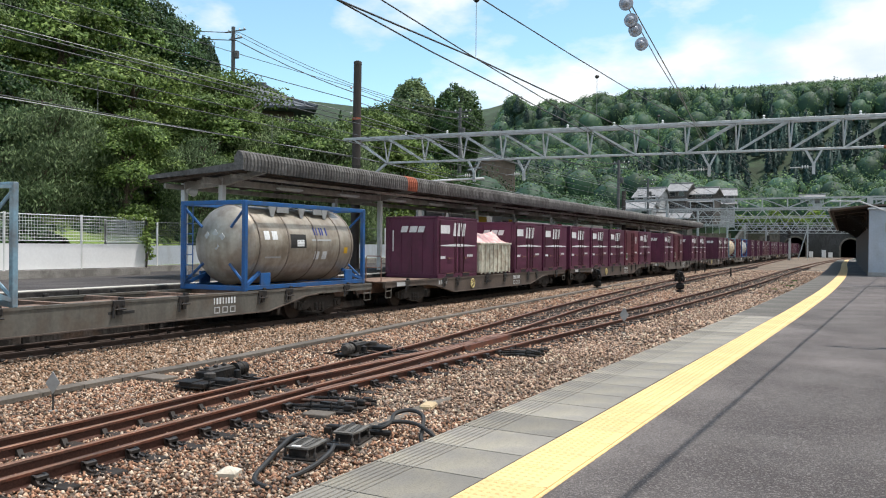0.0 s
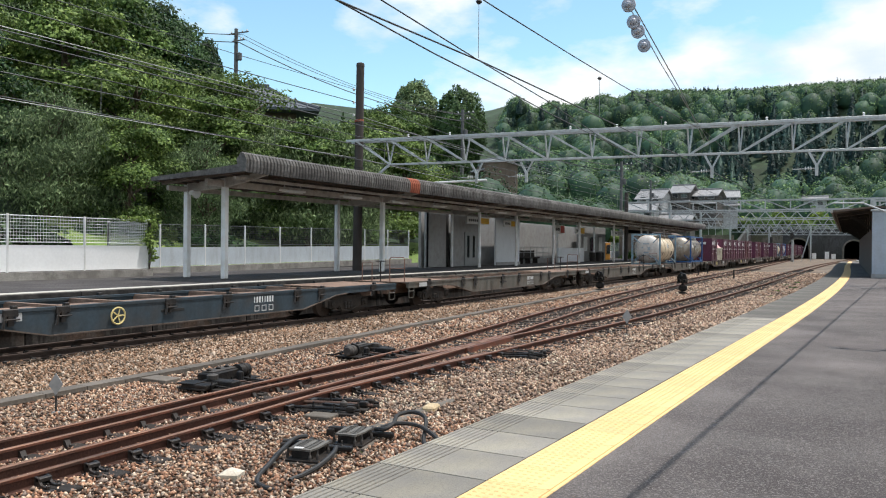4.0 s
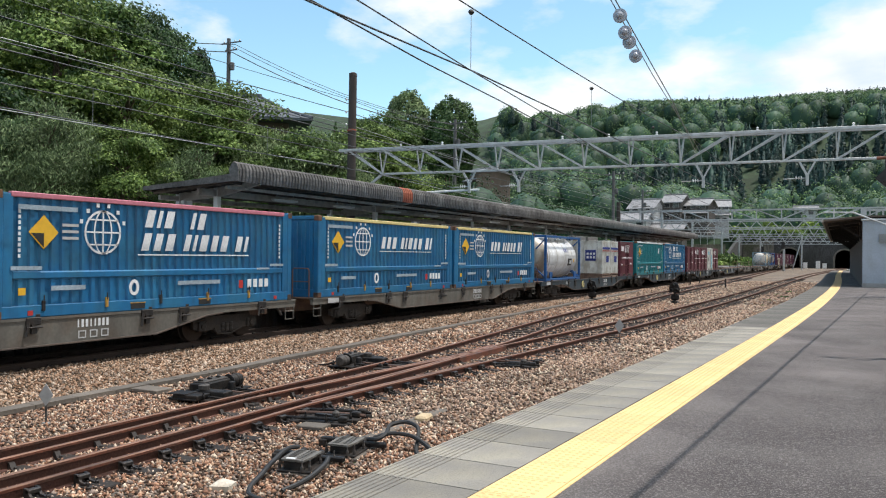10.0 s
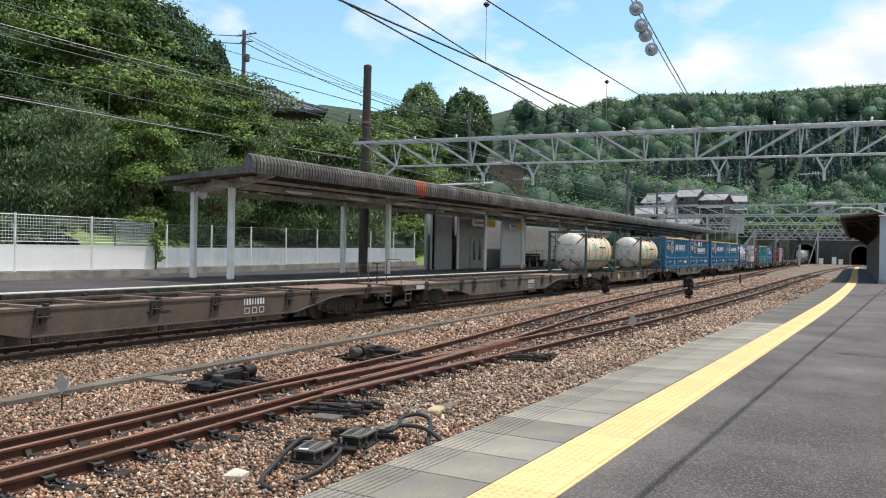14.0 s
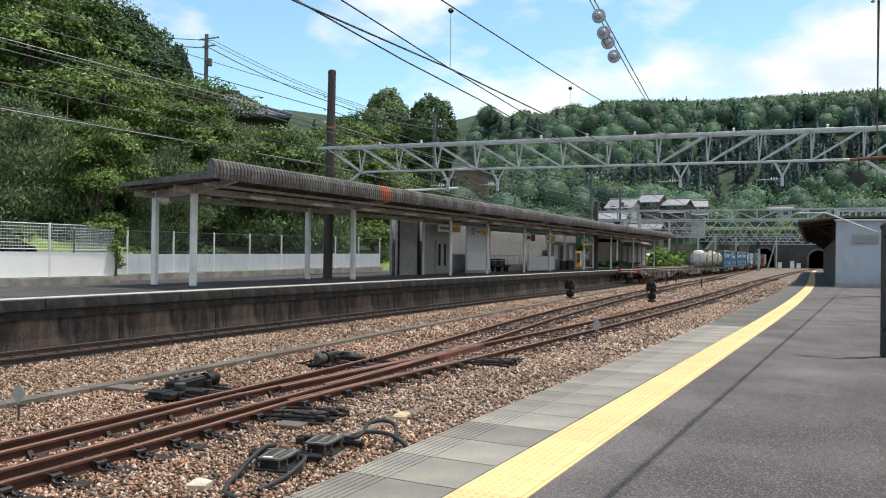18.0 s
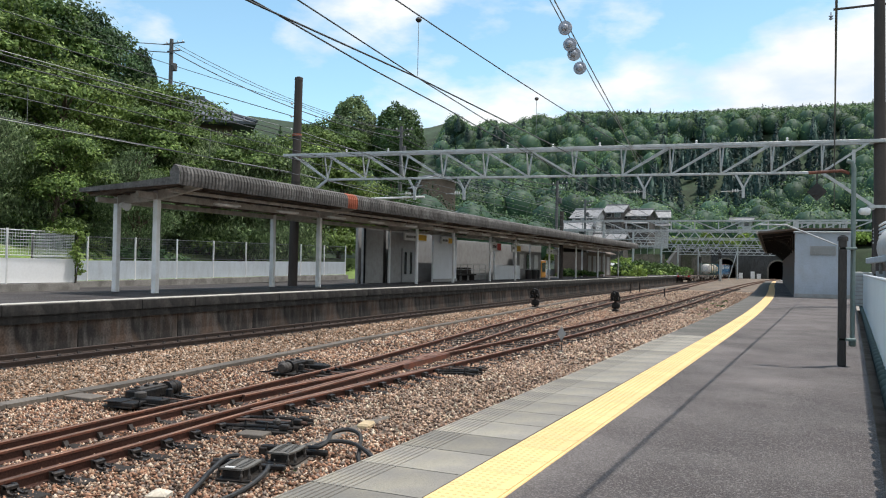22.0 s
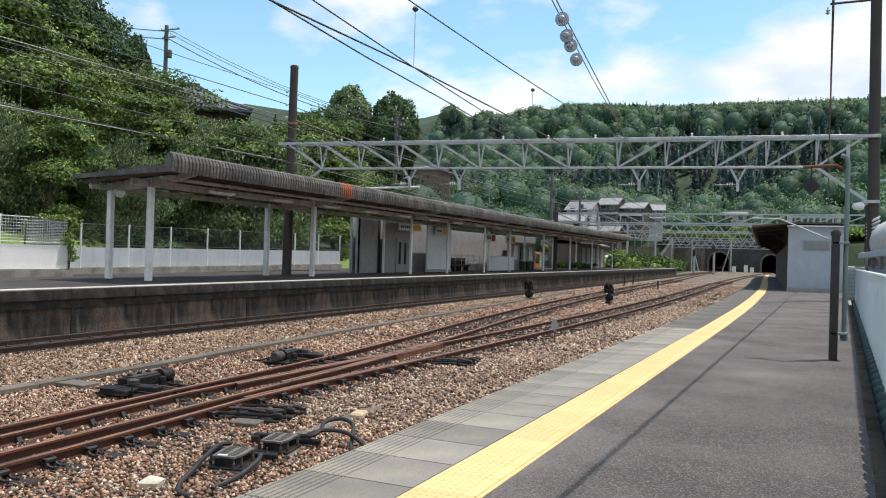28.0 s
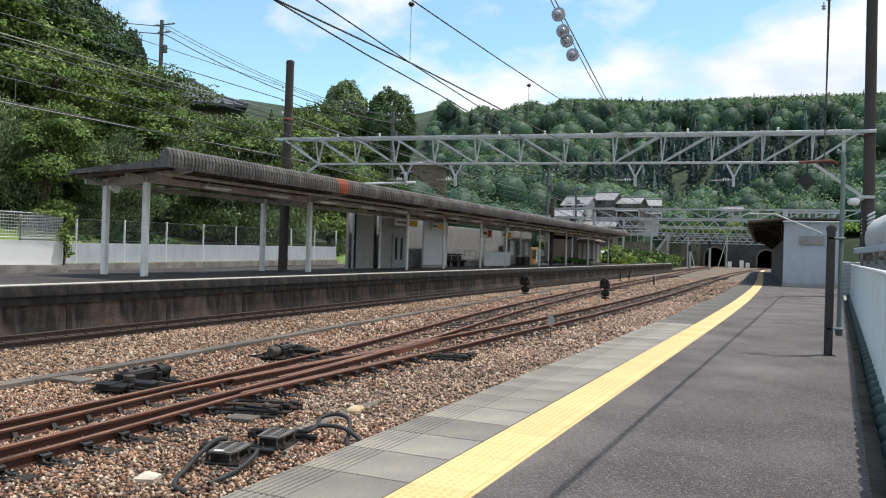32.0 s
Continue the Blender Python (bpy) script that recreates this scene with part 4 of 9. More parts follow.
        bars(mark, X, -1.25, 1.75, 0.36, [0.4, 0.7, 0.6], 0.1, 0.1)
        mark.box(X, 1.05, 0.95, 0.01, 0.36, 1.5)
        part("lettering", mark, M_CYANMARK, c, "pale blue marks")
        part("hazard_sign", Shape().prism([(-1.3, 1.25), (-1.05, 0.98), (-0.8, 1.25), (-1.05, 1.52)], "x", X, X + 0.008), M_BLACKMARK, c)
    return c


BOX_STRIPE = box12(M_MAROON, M_MAROON_D, "maroon steel freight container with white stripe and block marks", "stripe")
BOX_PLAIN = box12(M_MAROON, M_MAROON_D, "plain maroon steel freight container with a small white label", "plain")
BOX_WHITE = box12(M_WHITEBOX, M_MARKGREY, "white freight container with pale blue marks", "white")


def ribbed(s, x, y0, y1, z0, z1, n, deep, side=1):
    """An upright ribbed sheet facing +x (side 1) or -x."""
    p = (y1 - y0) / n
    line = []
    for k in range(n):
        a = y0 + k * p
        line += [(a, x), (a + p * 0.40, x), (a + p * 0.52, x + side * deep), (a + p * 0.88, x + side * deep)]
    line.append((y1, x))
    vs, fs = [], []
    for yy, xx in line:
        vs += [(xx, yy, z0), (xx, yy, z1)]
    for i in range(len(line) - 1):
        a = 2 * i
        fs.append((a, a + 2, a + 3, a + 1) if side > 0 else (a, a + 1, a + 3, a + 2))
    s.add(vs, fs)


def small_white():
    c = thing("small_container", "grubby white ribbed container on a rusty pallet frame", "container", group="small white containers")
    L, W, H = 1.86, 2.4, 2.2
    part("pallet_frame", Shape().box(0, 0, 0.05, W, L, 0.1).box(0, 0, 0.22, W, L, 0.06).box(0, -0.8, 0.13, W, 0.12, 0.12).box(0, 0.8, 0.13, W, 0.12, 0.12), M_DECK, c)
    part("body", Shape().box(0, 0, 0.25 + H / 2, W - 0.1, L - 0.08, H - 0.04), M_WHITEBOX, c)
    for sx in (-1, 1):
        s = Shape()
        ribbed(s, sx * (W / 2 - 0.05), -L / 2 + 0.08, L / 2 - 0.08, 0.33, 0.2 + H, 7, 0.04, sx)
        part("side_sheet", s, M_WHITEBOX, c, tidy=False)
    s = Shape()
    for sx in (-1, 1):
        for sy in (-1, 1):
            s.box(sx * (W / 2 - 0.04), sy * (L / 2 - 0.04), 0.25 + H / 2, 0.09, 0.09, H, 0.01)
    for sx in (-1, 1):
        s.box(sx * (W / 2 - 0.04), 0, 0.22 + H, 0.09, L, 0.09, 0.01)
    for sy in (-1, 1):
        s.box(0, sy * (L / 2 - 0.04), 0.22 + H, W, 0.09, 0.09, 0.01)
    part("frame", s, M_WHITEBOX, c)
    part("blue_band", Shape().box(W / 2 + 0.002, 0, 0.25 + H * 0.78, 0.012, L - 0.1, 0.14), M_BLUEMARK, c)
    part("red_band", Shape().box(W / 2 + 0.002, 0, 0.25 + H * 0.70, 0.012, L - 0.1, 0.05), M_REDMARK, c)
    part("placard", Shape().box(W / 2 + 0.006, 0.3, 0.25 + H * 0.45, 0.012, 0.55, 0.42), M_BLUEMARK, c, "blue placard")
    part("end_placard", Shape().box(0.4, -L / 2 - 0.012, 0.25 + H * 0.56, 0.72, 0.012, 0.72), M_BLUEMARK, c, "blue placard with white blocks")
    s = Shape()
    for i in range(3):
        for j in range(2):
            s.box(0.2 + 0.22 * i, -L / 2 - 0.02, 0.25 + H * 0.5 + 0.24 * j, 0.14, 0.008, 0.15)
    part("lettering", s, M_MARK, c)
    for xx in (-0.55, -0.1, 0.85):
        part("lock_bar", Shape().tube([(xx, -L / 2 - 0.02, 0.3), (xx, -L / 2 - 0.02, 0.2 + H)], 0.02, 6), M_STEEL, c)
    return c


SMALL_WHITE = small_white()


# -- boxes of 31 feet --
def box31(paint, toprail, label, words, signs=True, globe=True):
    c = thing("long_container", label, "container", group="long containers on the train")
    L, W, H = 9.41, 2.49, 2.6
    part("body", Shape().box(0, 0, H / 2, W - 0.16, L - 0.12, H - 0.06), paint, c)
    X = W / 2 - 0.075
    for sx in (-1, 1):
        s = Shape()
        ribbed(s, sx * X, -L / 2 + 0.42, L / 2 - 0.42, 0.96, H - 0.12, 34, 0.045, sx)
        part("upper_side_sheet", s, paint, c, tidy=False)
        s = Shape()
        ribbed(s, sx * X, -L / 2 + 0.42, L / 2 - 0.42, 0.26, 0.80, 34, 0.05, sx)
        part("lower_side_door", s, paint, c, tidy=False)
        part("middle_rail", Shape().box(sx * (W / 2 - 0.055), 0, 0.88, 0.11, L - 0.8, 0.17, 0.03), paint, c)
        part("bottom_rail", Shape().box(sx * (W / 2 - 0.05), 0, 0.13, 0.1, L - 0.3, 0.26, 0.02), paint, c)
        part("top_rail", Shape().box(sx * (W / 2 - 0.05), 0, H - 0.06, 0.1, L - 0.7, 0.11, 0.015), toprail, c)
        for sy in (-1, 1):
            part("corner_post", Shape().box(sx * (W / 2 - 0.1), sy * (L / 2 - 0.1), H / 2, 0.2, 0.2, H, 0.02).box(sx * (W / 2 - 0.05), sy * (L / 2 - 0.3), H / 2, 0.08, 0.22, H - 0.1, 0.01), paint, c)
            for zz in (0.08, H - 0.08):
                part("corner_casting", Shape().box(sx * (W / 2 - 0.085), sy * (L / 2 - 0.085), zz, 0.19, 0.19, 0.17, 0.015), M_CASTING, c)
    for sy in (-1, 1):
        s = Shape()
        p = (W - 0.3) / 7
        for k in range(7):
            s.box(-W / 2 + 0.15 + p * (k + 0.5), sy * (L / 2 - 0.06), H / 2, p * 0.5, 0.06, H - 0.35, 0.015)
        part("end_sheet", s, paint, c)
        part("end_rail", Shape().box(0, sy * (L / 2 - 0.06), H - 0.06, W - 0.3, 0.12, 0.12, 0.015), paint, c)
        part("end_sill", Shape().box(0, sy * (L / 2 - 0.06), 0.13, W - 0.3, 0.12, 0.26, 0.015), paint, c)
    for yy in (-3.2, -1.6, 0.0, 1.6, 3.2):
        latch = part("latch", Shape().box(W / 2 + 0.008, yy - 0.4, 0.24, 0.05, 0.075, 0.22, 0.01), M_TAGYEL if yy in (-1.6, 1.6, 3.2) else M_DARK, c)
        part("hinge", Shape().tube([(W / 2 + 0.03, yy - 0.4, 0.3), (W / 2 + 0.03, yy - 0.4, 0.46)], 0.014, 6), M_DARK, latch)
    for yy in (-1.1, 1.1):
        # Pocket openings are black plates, their inner shade put into the colour.
        part("fork_pocket", Shape().box(W / 2 + 0.002, yy, 0.11, 0.012, 0.42, 0.13), M_BLACKMARK, c)
        part("pocket_rim", Shape().box(W / 2 + 0.006, yy, 0.187, 0.014, 0.46, 0.022), M_TAGYEL, c)
    for yy in (-3.9, 3.95):
        part("red_tag", Shape().box(W / 2 + 0.004, yy, 0.1, 0.012, 0.12, 0.1), M_REDMARK, c)
    X = W / 2 - 0.02
    mark = Shape()
    if globe:
        gy, gz, gr = -2.1, 1.82, 0.5
        ring(mark, X, gy, gz, gr, gr, 0.05)
        ring(mark, X, gy, gz, gr * 0.5, gr, 0.035)
        mark.box(X, gy, gz, 0.008, 0.035, gr * 2)
        for zz in (-0.28, 0.0, 0.28):
            mark.box(X, gy, gz + zz, 0.008, 2 * math.sqrt(gr * gr - zz * zz), 0.035)
        for k in range(6):
            a = math.pi * (0.12 + 0.76 * k / 5)
            mark.box(X, gy + 0.62 * math.cos(a), gz + 0.62 * math.sin(a), 0.008, 0.08, 0.09)
    for y0, z0, high, widths in words:
        end = bars(mark, X, y0, z0, high, widths, 0.16, 0.28, 0.01, 0.72)
    if len(words) > 1:
        mark.box(X, words[-1][0] + 1.9, words[-1][1] - 0.1, 0.01, 3.9, 0.03)
    for yy, zz, w, h in ((-3.5, 2.29, 1.4, 0.1), (-4.0, 1.03, 0.7, 0.08), (4.0, 1.05, 0.6, 0.07), (-3.0, 0.6, 0.85, 0.1), (0.9, 0.62, 1.5, 0.1), (3.4, 0.95, 0.55, 0.05)):
        part("small_print", Shape().box(X + 0.028, yy, zz, 0.01, w, h), M_PRINT, c)
    for k in range(9):
        mark.box(X, -4.15, 2.2 - 0.115 * k, 0.01, 0.055, 0.075).box(X, 4.15, 2.2 - 0.115 * k, 0.01, 0.055, 0.075)
    bars(mark, X, 2.75, 0.43, 0.23, [0.8, 0.8, 0.8, 0.8], 0.25, 0.0, 0.01, 0.85)
    ring(mark, X, -1.2, 0.55, 0.15, 0.19, 0.08, 16)
    part("lettering", mark, M_MARK, c, "white block marks and emblem" if globe else "white block marks")
    part("red_mark", Shape().box(X, 2.5, 0.53, 0.01, 0.15, 0.22), M_REDMARK, c)
    part("yellow_label", Shape().box(X + 0.03, -4.1, 0.55, 0.01, 0.16, 0.15), M_SIGNYEL, c)
    if signs:
        part("hazard_sign", Shape().prism([(-3.95, 1.78), (-3.6, 1.42), (-3.25, 1.78), (-3.6, 2.14)], "x", X, X + 0.012), M_SIGNYEL, c, "yellow and black diamond sign")
        part("sign_mark", Shape().prism([(-3.9, 1.76), (-3.6, 1.46), (-3.6, 1.76)], "x", X + 0.012, X + 0.016), M_BLACKMARK, c)
        s = Shape()
        for k in range(3):
            s.box(X, -2.95, 1.95 - 0.14 * k, 0.01, 0.4, 0.06)
        part("small_print", s, M_MARKGREY, c)
    return c


ONE_LINE = [(-0.95, 1.60, 0.42, [0.72, 0.72, 0.8]), (0.42, 1.60, 0.42, [0.62, 0.34, 0.84, 0.7, 0.76]), (2.3, 1.60, 0.46, [0.68, 0.36])]
TWO_LINES = [(-0.95, 1.98, 0.42, [0.76, 0.36, 0.8]), (0.55, 1.98, 0.42, [0.38, 0.72]), (-1.05, 1.42, 0.42, [0.72, 0.72, 0.8]), (0.3, 1.42, 0.42, [0.62, 0.34, 0.84, 0.7, 0.76]), (2.2, 1.42, 0.42, [0.7, 0.36])]
ONE_LINE = [ONE_LINE[1], ONE_LINE[2], ONE_LINE[0]]
TWO_LINES = [TWO_LINES[0], TWO_LINES[1], TWO_LINES[3], TWO_LINES[4], TWO_LINES[2]]
LONG_BIG = box31(M_BLUEBOX, M_BLUEBOX, "long blue ribbed container with slanted white marks", TWO_LINES, False)
LONG_TEAL = box31(M_TEALBOX, M_RAILWHITE, "long teal ribbed container with a pale top rail", [(2.6, 1.72, 0.42, [0.5, 0.6])], True, False)
LONG_CREAM = box31(M_BLUEBOX, M_RAILYEL, "long blue ribbed container with a cream top rail", ONE_LINE)
LONG_PINK = box31(M_BLUEBOX, M_RAILPINK, "long blue ribbed container with a pink top rail", TWO_LINES)


# -- tanks of 20 feet --
def tank20(shell, head, frame_paint, label, style):
    c = thing("tank_container", label, "tank container", group="tank containers on the train")
    L, W, H = 6.058, 2.438, 2.55
    R = 1.16
    ZC = 1.3
    BAND = 0.016 if shell is M_TANKCREAM else 0.03
    rows = [(-2.92, 0.0), (-2.9, 0.35), (-2.82, 0.68), (-2.66, 0.98), (-2.45, 1.12), (-2.3, R), (2.3, R), (2.45, 1.12), (2.66, 0.98), (2.82, 0.68), (2.9, 0.35), (2.92, 0.0)]
    s = Shape().lathe(rows[4:8], "y", 40, (0, 0, ZC), caps=False)
    part("shell", s, shell, c, smooth=True)
    for rr in (rows[:5], rows[7:]):
        part("tank_head", Shape().lathe(rr, "y", 40, (0, 0, ZC), caps=False), head, c, smooth=True)
    for yy in (-2.3, -1.0, 0.35, 1.6, 2.3):
        part("band", Shape().lathe([(-BAND, R + 0.002), (-BAND, R + 0.014), (BAND, R + 0.014), (BAND, R + 0.002)], "y", 40, (0, yy, ZC), caps=False), M_TANKEND if shell is M_TANKWHITE else M_CREAMBAND if shell is M_TANKCREAM else M_BAND, c)
    for sy in (-1, 1):
        for sx in (-1, 1):
            part("corner_post", Shape().box(sx * (W / 2 - 0.065), sy * (L / 2 - 0.065), H / 2, 0.13, 0.13, H, 0.015), frame_paint, c)
            part("brace", Shape().tube([(sx * (W / 2 - 0.08), sy * (L / 2 - 0.1), 0.2), (sx * 0.5, sy * (L / 2 - 0.18), 0.75)], 0.04, 6).tube([(sx * (W / 2 - 0.08), sy * (L / 2 - 0.1), H - 0.2), (sx * 0.55, sy * (L / 2 - 0.18), H - 0.75)], 0.04, 6), frame_paint, c)
            part("side_brace", Shape().beam((sx * (W / 2 - 0.07), sy * (L / 2 - 0.1), 0.15), (sx * (W / 2 - 0.3), sy * (L / 2 - 0.95), 0.5), 0.09, 0.09), frame_paint, c)
        part("end_sill", Shape().box(0, sy * (L / 2 - 0.06), 0.08, W - 0.26, 0.12, 0.14, 0.01), frame_paint, c)
        part("end_rail", Shape().box(0, sy * (L / 2 - 0.06), H - 0.06, W - 0.26, 0.12, 0.12, 0.01), frame_paint, c)
    for sx in (-1, 1):
        x = sx * (W / 2 - 0.06)
        if style != "pale":
            part("bottom_rail", Shape().box(x, 0, 0.09 if style == "blue" else 0.78, 0.1, L - 0.2, 0.12, 0.01), frame_paint, c)
        if style == "blue":
            part("top_rail", Shape().box(x, 0, H - 0.07, 0.1, L - 0.2, 0.12, 0.01), frame_paint, c)
            for sy in (-1, 1):
                part("gusset", Shape().box(x, sy * 2.1, 0.32, 0.06, 0.42, 0.36, 0.01), frame_paint, c)
        else:
            for sy in (-1, 1):
                part("top_strut", Shape().beam((x, sy * (L / 2 - 0.1), H - 0.1), (sx * 0.75, sy * 1.7, H - 0.12), 0.08, 0.06), frame_paint, c)
    part("walkway", Shape().box(0.55, 0.0, H - 0.02, 0.5, 4.4, 0.035).box(0.8, -0.9, H - 0.16, 0.03, 0.55, 0.24).box(0.8, 0.9, H - 0.16, 0.03, 0.55, 0.24), M_STEEL if style == "blue" else M_BROWNSILL, c)
    for yy in (-1.4, 0.0, 1.2):
        part("hanger", Shape().prism([(yy - 0.2, H - 0.04), (yy + 0.2, H - 0.04), (yy + 0.05, H - 0.42), (yy - 0.05, H - 0.42)], "x", 0.80, 0.83), M_BROWNSILL if style != "blue" else M_STEEL, c)
    if style != "blue":
        for k, (xx, zz, w, h) in enumerate(((0.0, 0.42, 0.5, 0.1), (-0.3, 0.1, 0.14, 0.12), (0.18, 0.02, 0.3, 0.28), (0.0, -0.3, 0.42, 0.14))):
            part("head_label", Shape().box(xx, -2.9 + 0.1 * (xx * xx + zz * zz), ZC + zz, w, 0.03, h), M_PRINT, c)
        for sx in (-1, 1):
            part("end_brace", Shape().beam((sx * (W / 2 - 0.1), -L / 2 + 0.08, 0.15), (sx * 0.15, -L / 2 + 0.1, 0.85), 0.05, 0.07), frame_paint, c)
            part("saddle", Shape().box(sx * 0.6, 1.9, 0.32, 0.12, 0.5, 0.5, 0.02), frame_paint, c)
            part("saddle", Shape().box(sx * 0.6, -1.9, 0.32, 0.12, 0.5, 0.5, 0.02), frame_paint, c)
    else:
        for xx, zz in ((-0.3, 0.25), (0.0, 0.32), (0.25, 0.22), (0.05, -0.05)):
            part("head_label", Shape().box(xx, -2.9 + 0.1 * (xx * xx + zz * zz), ZC + zz, 0.16, 0.03, 0.16, turn=Matrix.Rotation(0.78, 3, "Y")), M_MARKGREY, c)
    part("manhole", Shape().lathe([(H - 0.25, 0.3), (H - 0.08, 0.3), (H - 0.05, 0.22)], "z", 20, (0, 0.2, 0)), M_STEEL, c)
    part("ladder", Shape().tube([(-0.75, -L / 2 + 0.02, 0.2), (-0.75, -L / 2 + 0.02, H - 0.1)], 0.018, 6).tube([(-1.05, -L / 2 + 0.02, 0.2), (-1.05, -L / 2 + 0.02, H - 0.1)], 0.018, 6), frame_paint, c)
    s = Shape()
    for k in range(7):
        s.tube([(-1.05, -L / 2 + 0.02, 0.4 + 0.3 * k), (-0.75, -L / 2 + 0.02, 0.4 + 0.3 * k)], 0.014, 5)
    part("rung", s, frame_paint, c)

    def plate(name, yy, ang, w, h, m, lab=""):
        """A flat label lying on the shell, ang degrees above the middle."""
        s = Shape()
        n = 4
        a0, a1 = radians(ang) - h / 2 / R, radians(ang) + h / 2 / R
        vs, fs = [], []
        for i in range(n + 1):
            a = a0 + (a1 - a0) * i / n
            for y in (yy - w / 2, yy + w / 2):
                vs.append(((R + 0.006) * math.cos(a), y, ZC + (R + 0.006) * math.sin(a)))
        for i in range(n):
            fs.append((2 * i, 2 * i + 1, 2 * i + 3, 2 * i + 2))
        s.add(vs, fs)
        part(name, s, m, c, lab, tidy=False)
    if style == "blue":
        for yy in (0.3, 0.42, 0.6, 0.72, 0.92):
            plate("emblem_bar", yy, 22, 0.07, 0.26, M_BLUEMARK)
        plate("emblem_line", 0.62, 8, 1.0, 0.06, M_MARKGREY)
        plate("dark_panel", -0.55 if shell is M_TANKTAN else 1.2, 6 if shell is M_TANKTAN else -12, 0.75, 0.42, M_BLACKMARK)
        plate("panel_note", -0.45 if shell is M_TANKTAN else 1.35, 3 if shell is M_TANKTAN else -12, 0.35, 0.2, M_MARK)
        for yy in (0.4, 0.8, -2.0, -1.65):
            plate("hazard_label", yy, -16 if yy > 0 else 14, 0.24, 0.26, M_MARK)
        plate("orange_label", 1.95, -8, 0.2, 0.2, M_SIGNYEL)
        plate("grey_text", -1.7, -18, 0.7, 0.05, M_MARKGREY)
    elif style == "green":
        for yy, w, hh in ((-1.5, 0.13, 0.6), (-1.24, 0.1, 0.4), (-0.96, 0.1, 0.4), (-0.66, 0.13, 0.5)):
            plate("emblem_bar", yy, 16, w, hh, M_TEALMARK)
        plate("small_print", 0.4, 14, 1.3, 0.1, M_BLACKMARK)
        plate("small_print", 0.4, -2, 1.1, 0.08, M_MARKGREY)
        plate("blue_label", 0.1, -14, 0.3, 0.2, M_CYANMARK)
        plate("hazard_label", 1.6, -12, 0.26, 0.24, M_SIGNYEL)
    else:
        plate("dark_panel", 1.55, -18, 0.4, 0.34, M_BROWNSILL)
        plate("faded_label", 0.0, 14, 0.5, 0.4, M_MARKGREY)
        plate("brown_panel", -1.7, -20, 0.42, 0.34, M_BAND)
    return c


TANK_TAN = tank20(M_TANKTAN, M_TANKTAN, M_FRAMEBLUE, "dusty grey tank in a bright blue frame", "blue")
TANK_NRS = tank20(M_TANKWHITE, M_TANKTAN, M_FRAMEBLUE, "clean white tank in a bright blue frame", "blue")
TANK_PALE = tank20(M_TANKCREAM, M_TANKEND, M_FRAMEPALE, "cream rust-stained tank in a pale blue frame", "pale")
TANK_GREEN = tank20(M_TANKCREAM, M_TANKEND, M_FRAMEGREEN, "cream stained tank with teal marks in a green frame", "green")


def low_box():
    c = thing("open_box", "low cream ribbed box under a pink cover sheet", "container")
    part("body", Shape().box(0, 0, 0.75, 2.3, 3.5, 1.3, 0.03), M_BOXCREAM, c)
    for sx in (-1, 1):
        s = Shape()
        for k in range(8):
            s.box(sx * 1.16, -1.6 + k * 0.457, 0.75, 0.06, 0.1, 1.4)
        part("side_rib", s, M_BOXCREAM, c)
    part("rim", Shape().box(0, 0, 1.42, 2.4, 3.6, 0.1, 0.02), M_BOXCREAM, c)
    s = Shape()
    n = 13
    for j in range(n):
        for i in range(n):
            x, y = (i / (n - 1) - 0.5) * 2.25, (j / (n - 1) - 0.5) * 3.3
            e = min(1, 4.5 * (0.5 - abs(i / (n - 1) - 0.5))) * min(1, 4.5 * (0.5 - abs(j / (n - 1) - 0.5)))
            s.v.append((x, y, 1.47 + e * (0.42 + 0.22 * noise.noise(Vector((x * 1.8, y * 1.8, 1))))))
    for j in range(n - 1):
        for i in range(n - 1):
            s.f.append((j * n + i, j * n + i + 1, j * n + n + i + 1, j * n + n + i))
    s.m = [0] * len(s.f)
    part("cover_sheet", s, M_COVER, c, "crumpled pink cover sheet", smooth=True, tidy=False)
    return c


LOW_BOX = low_box()

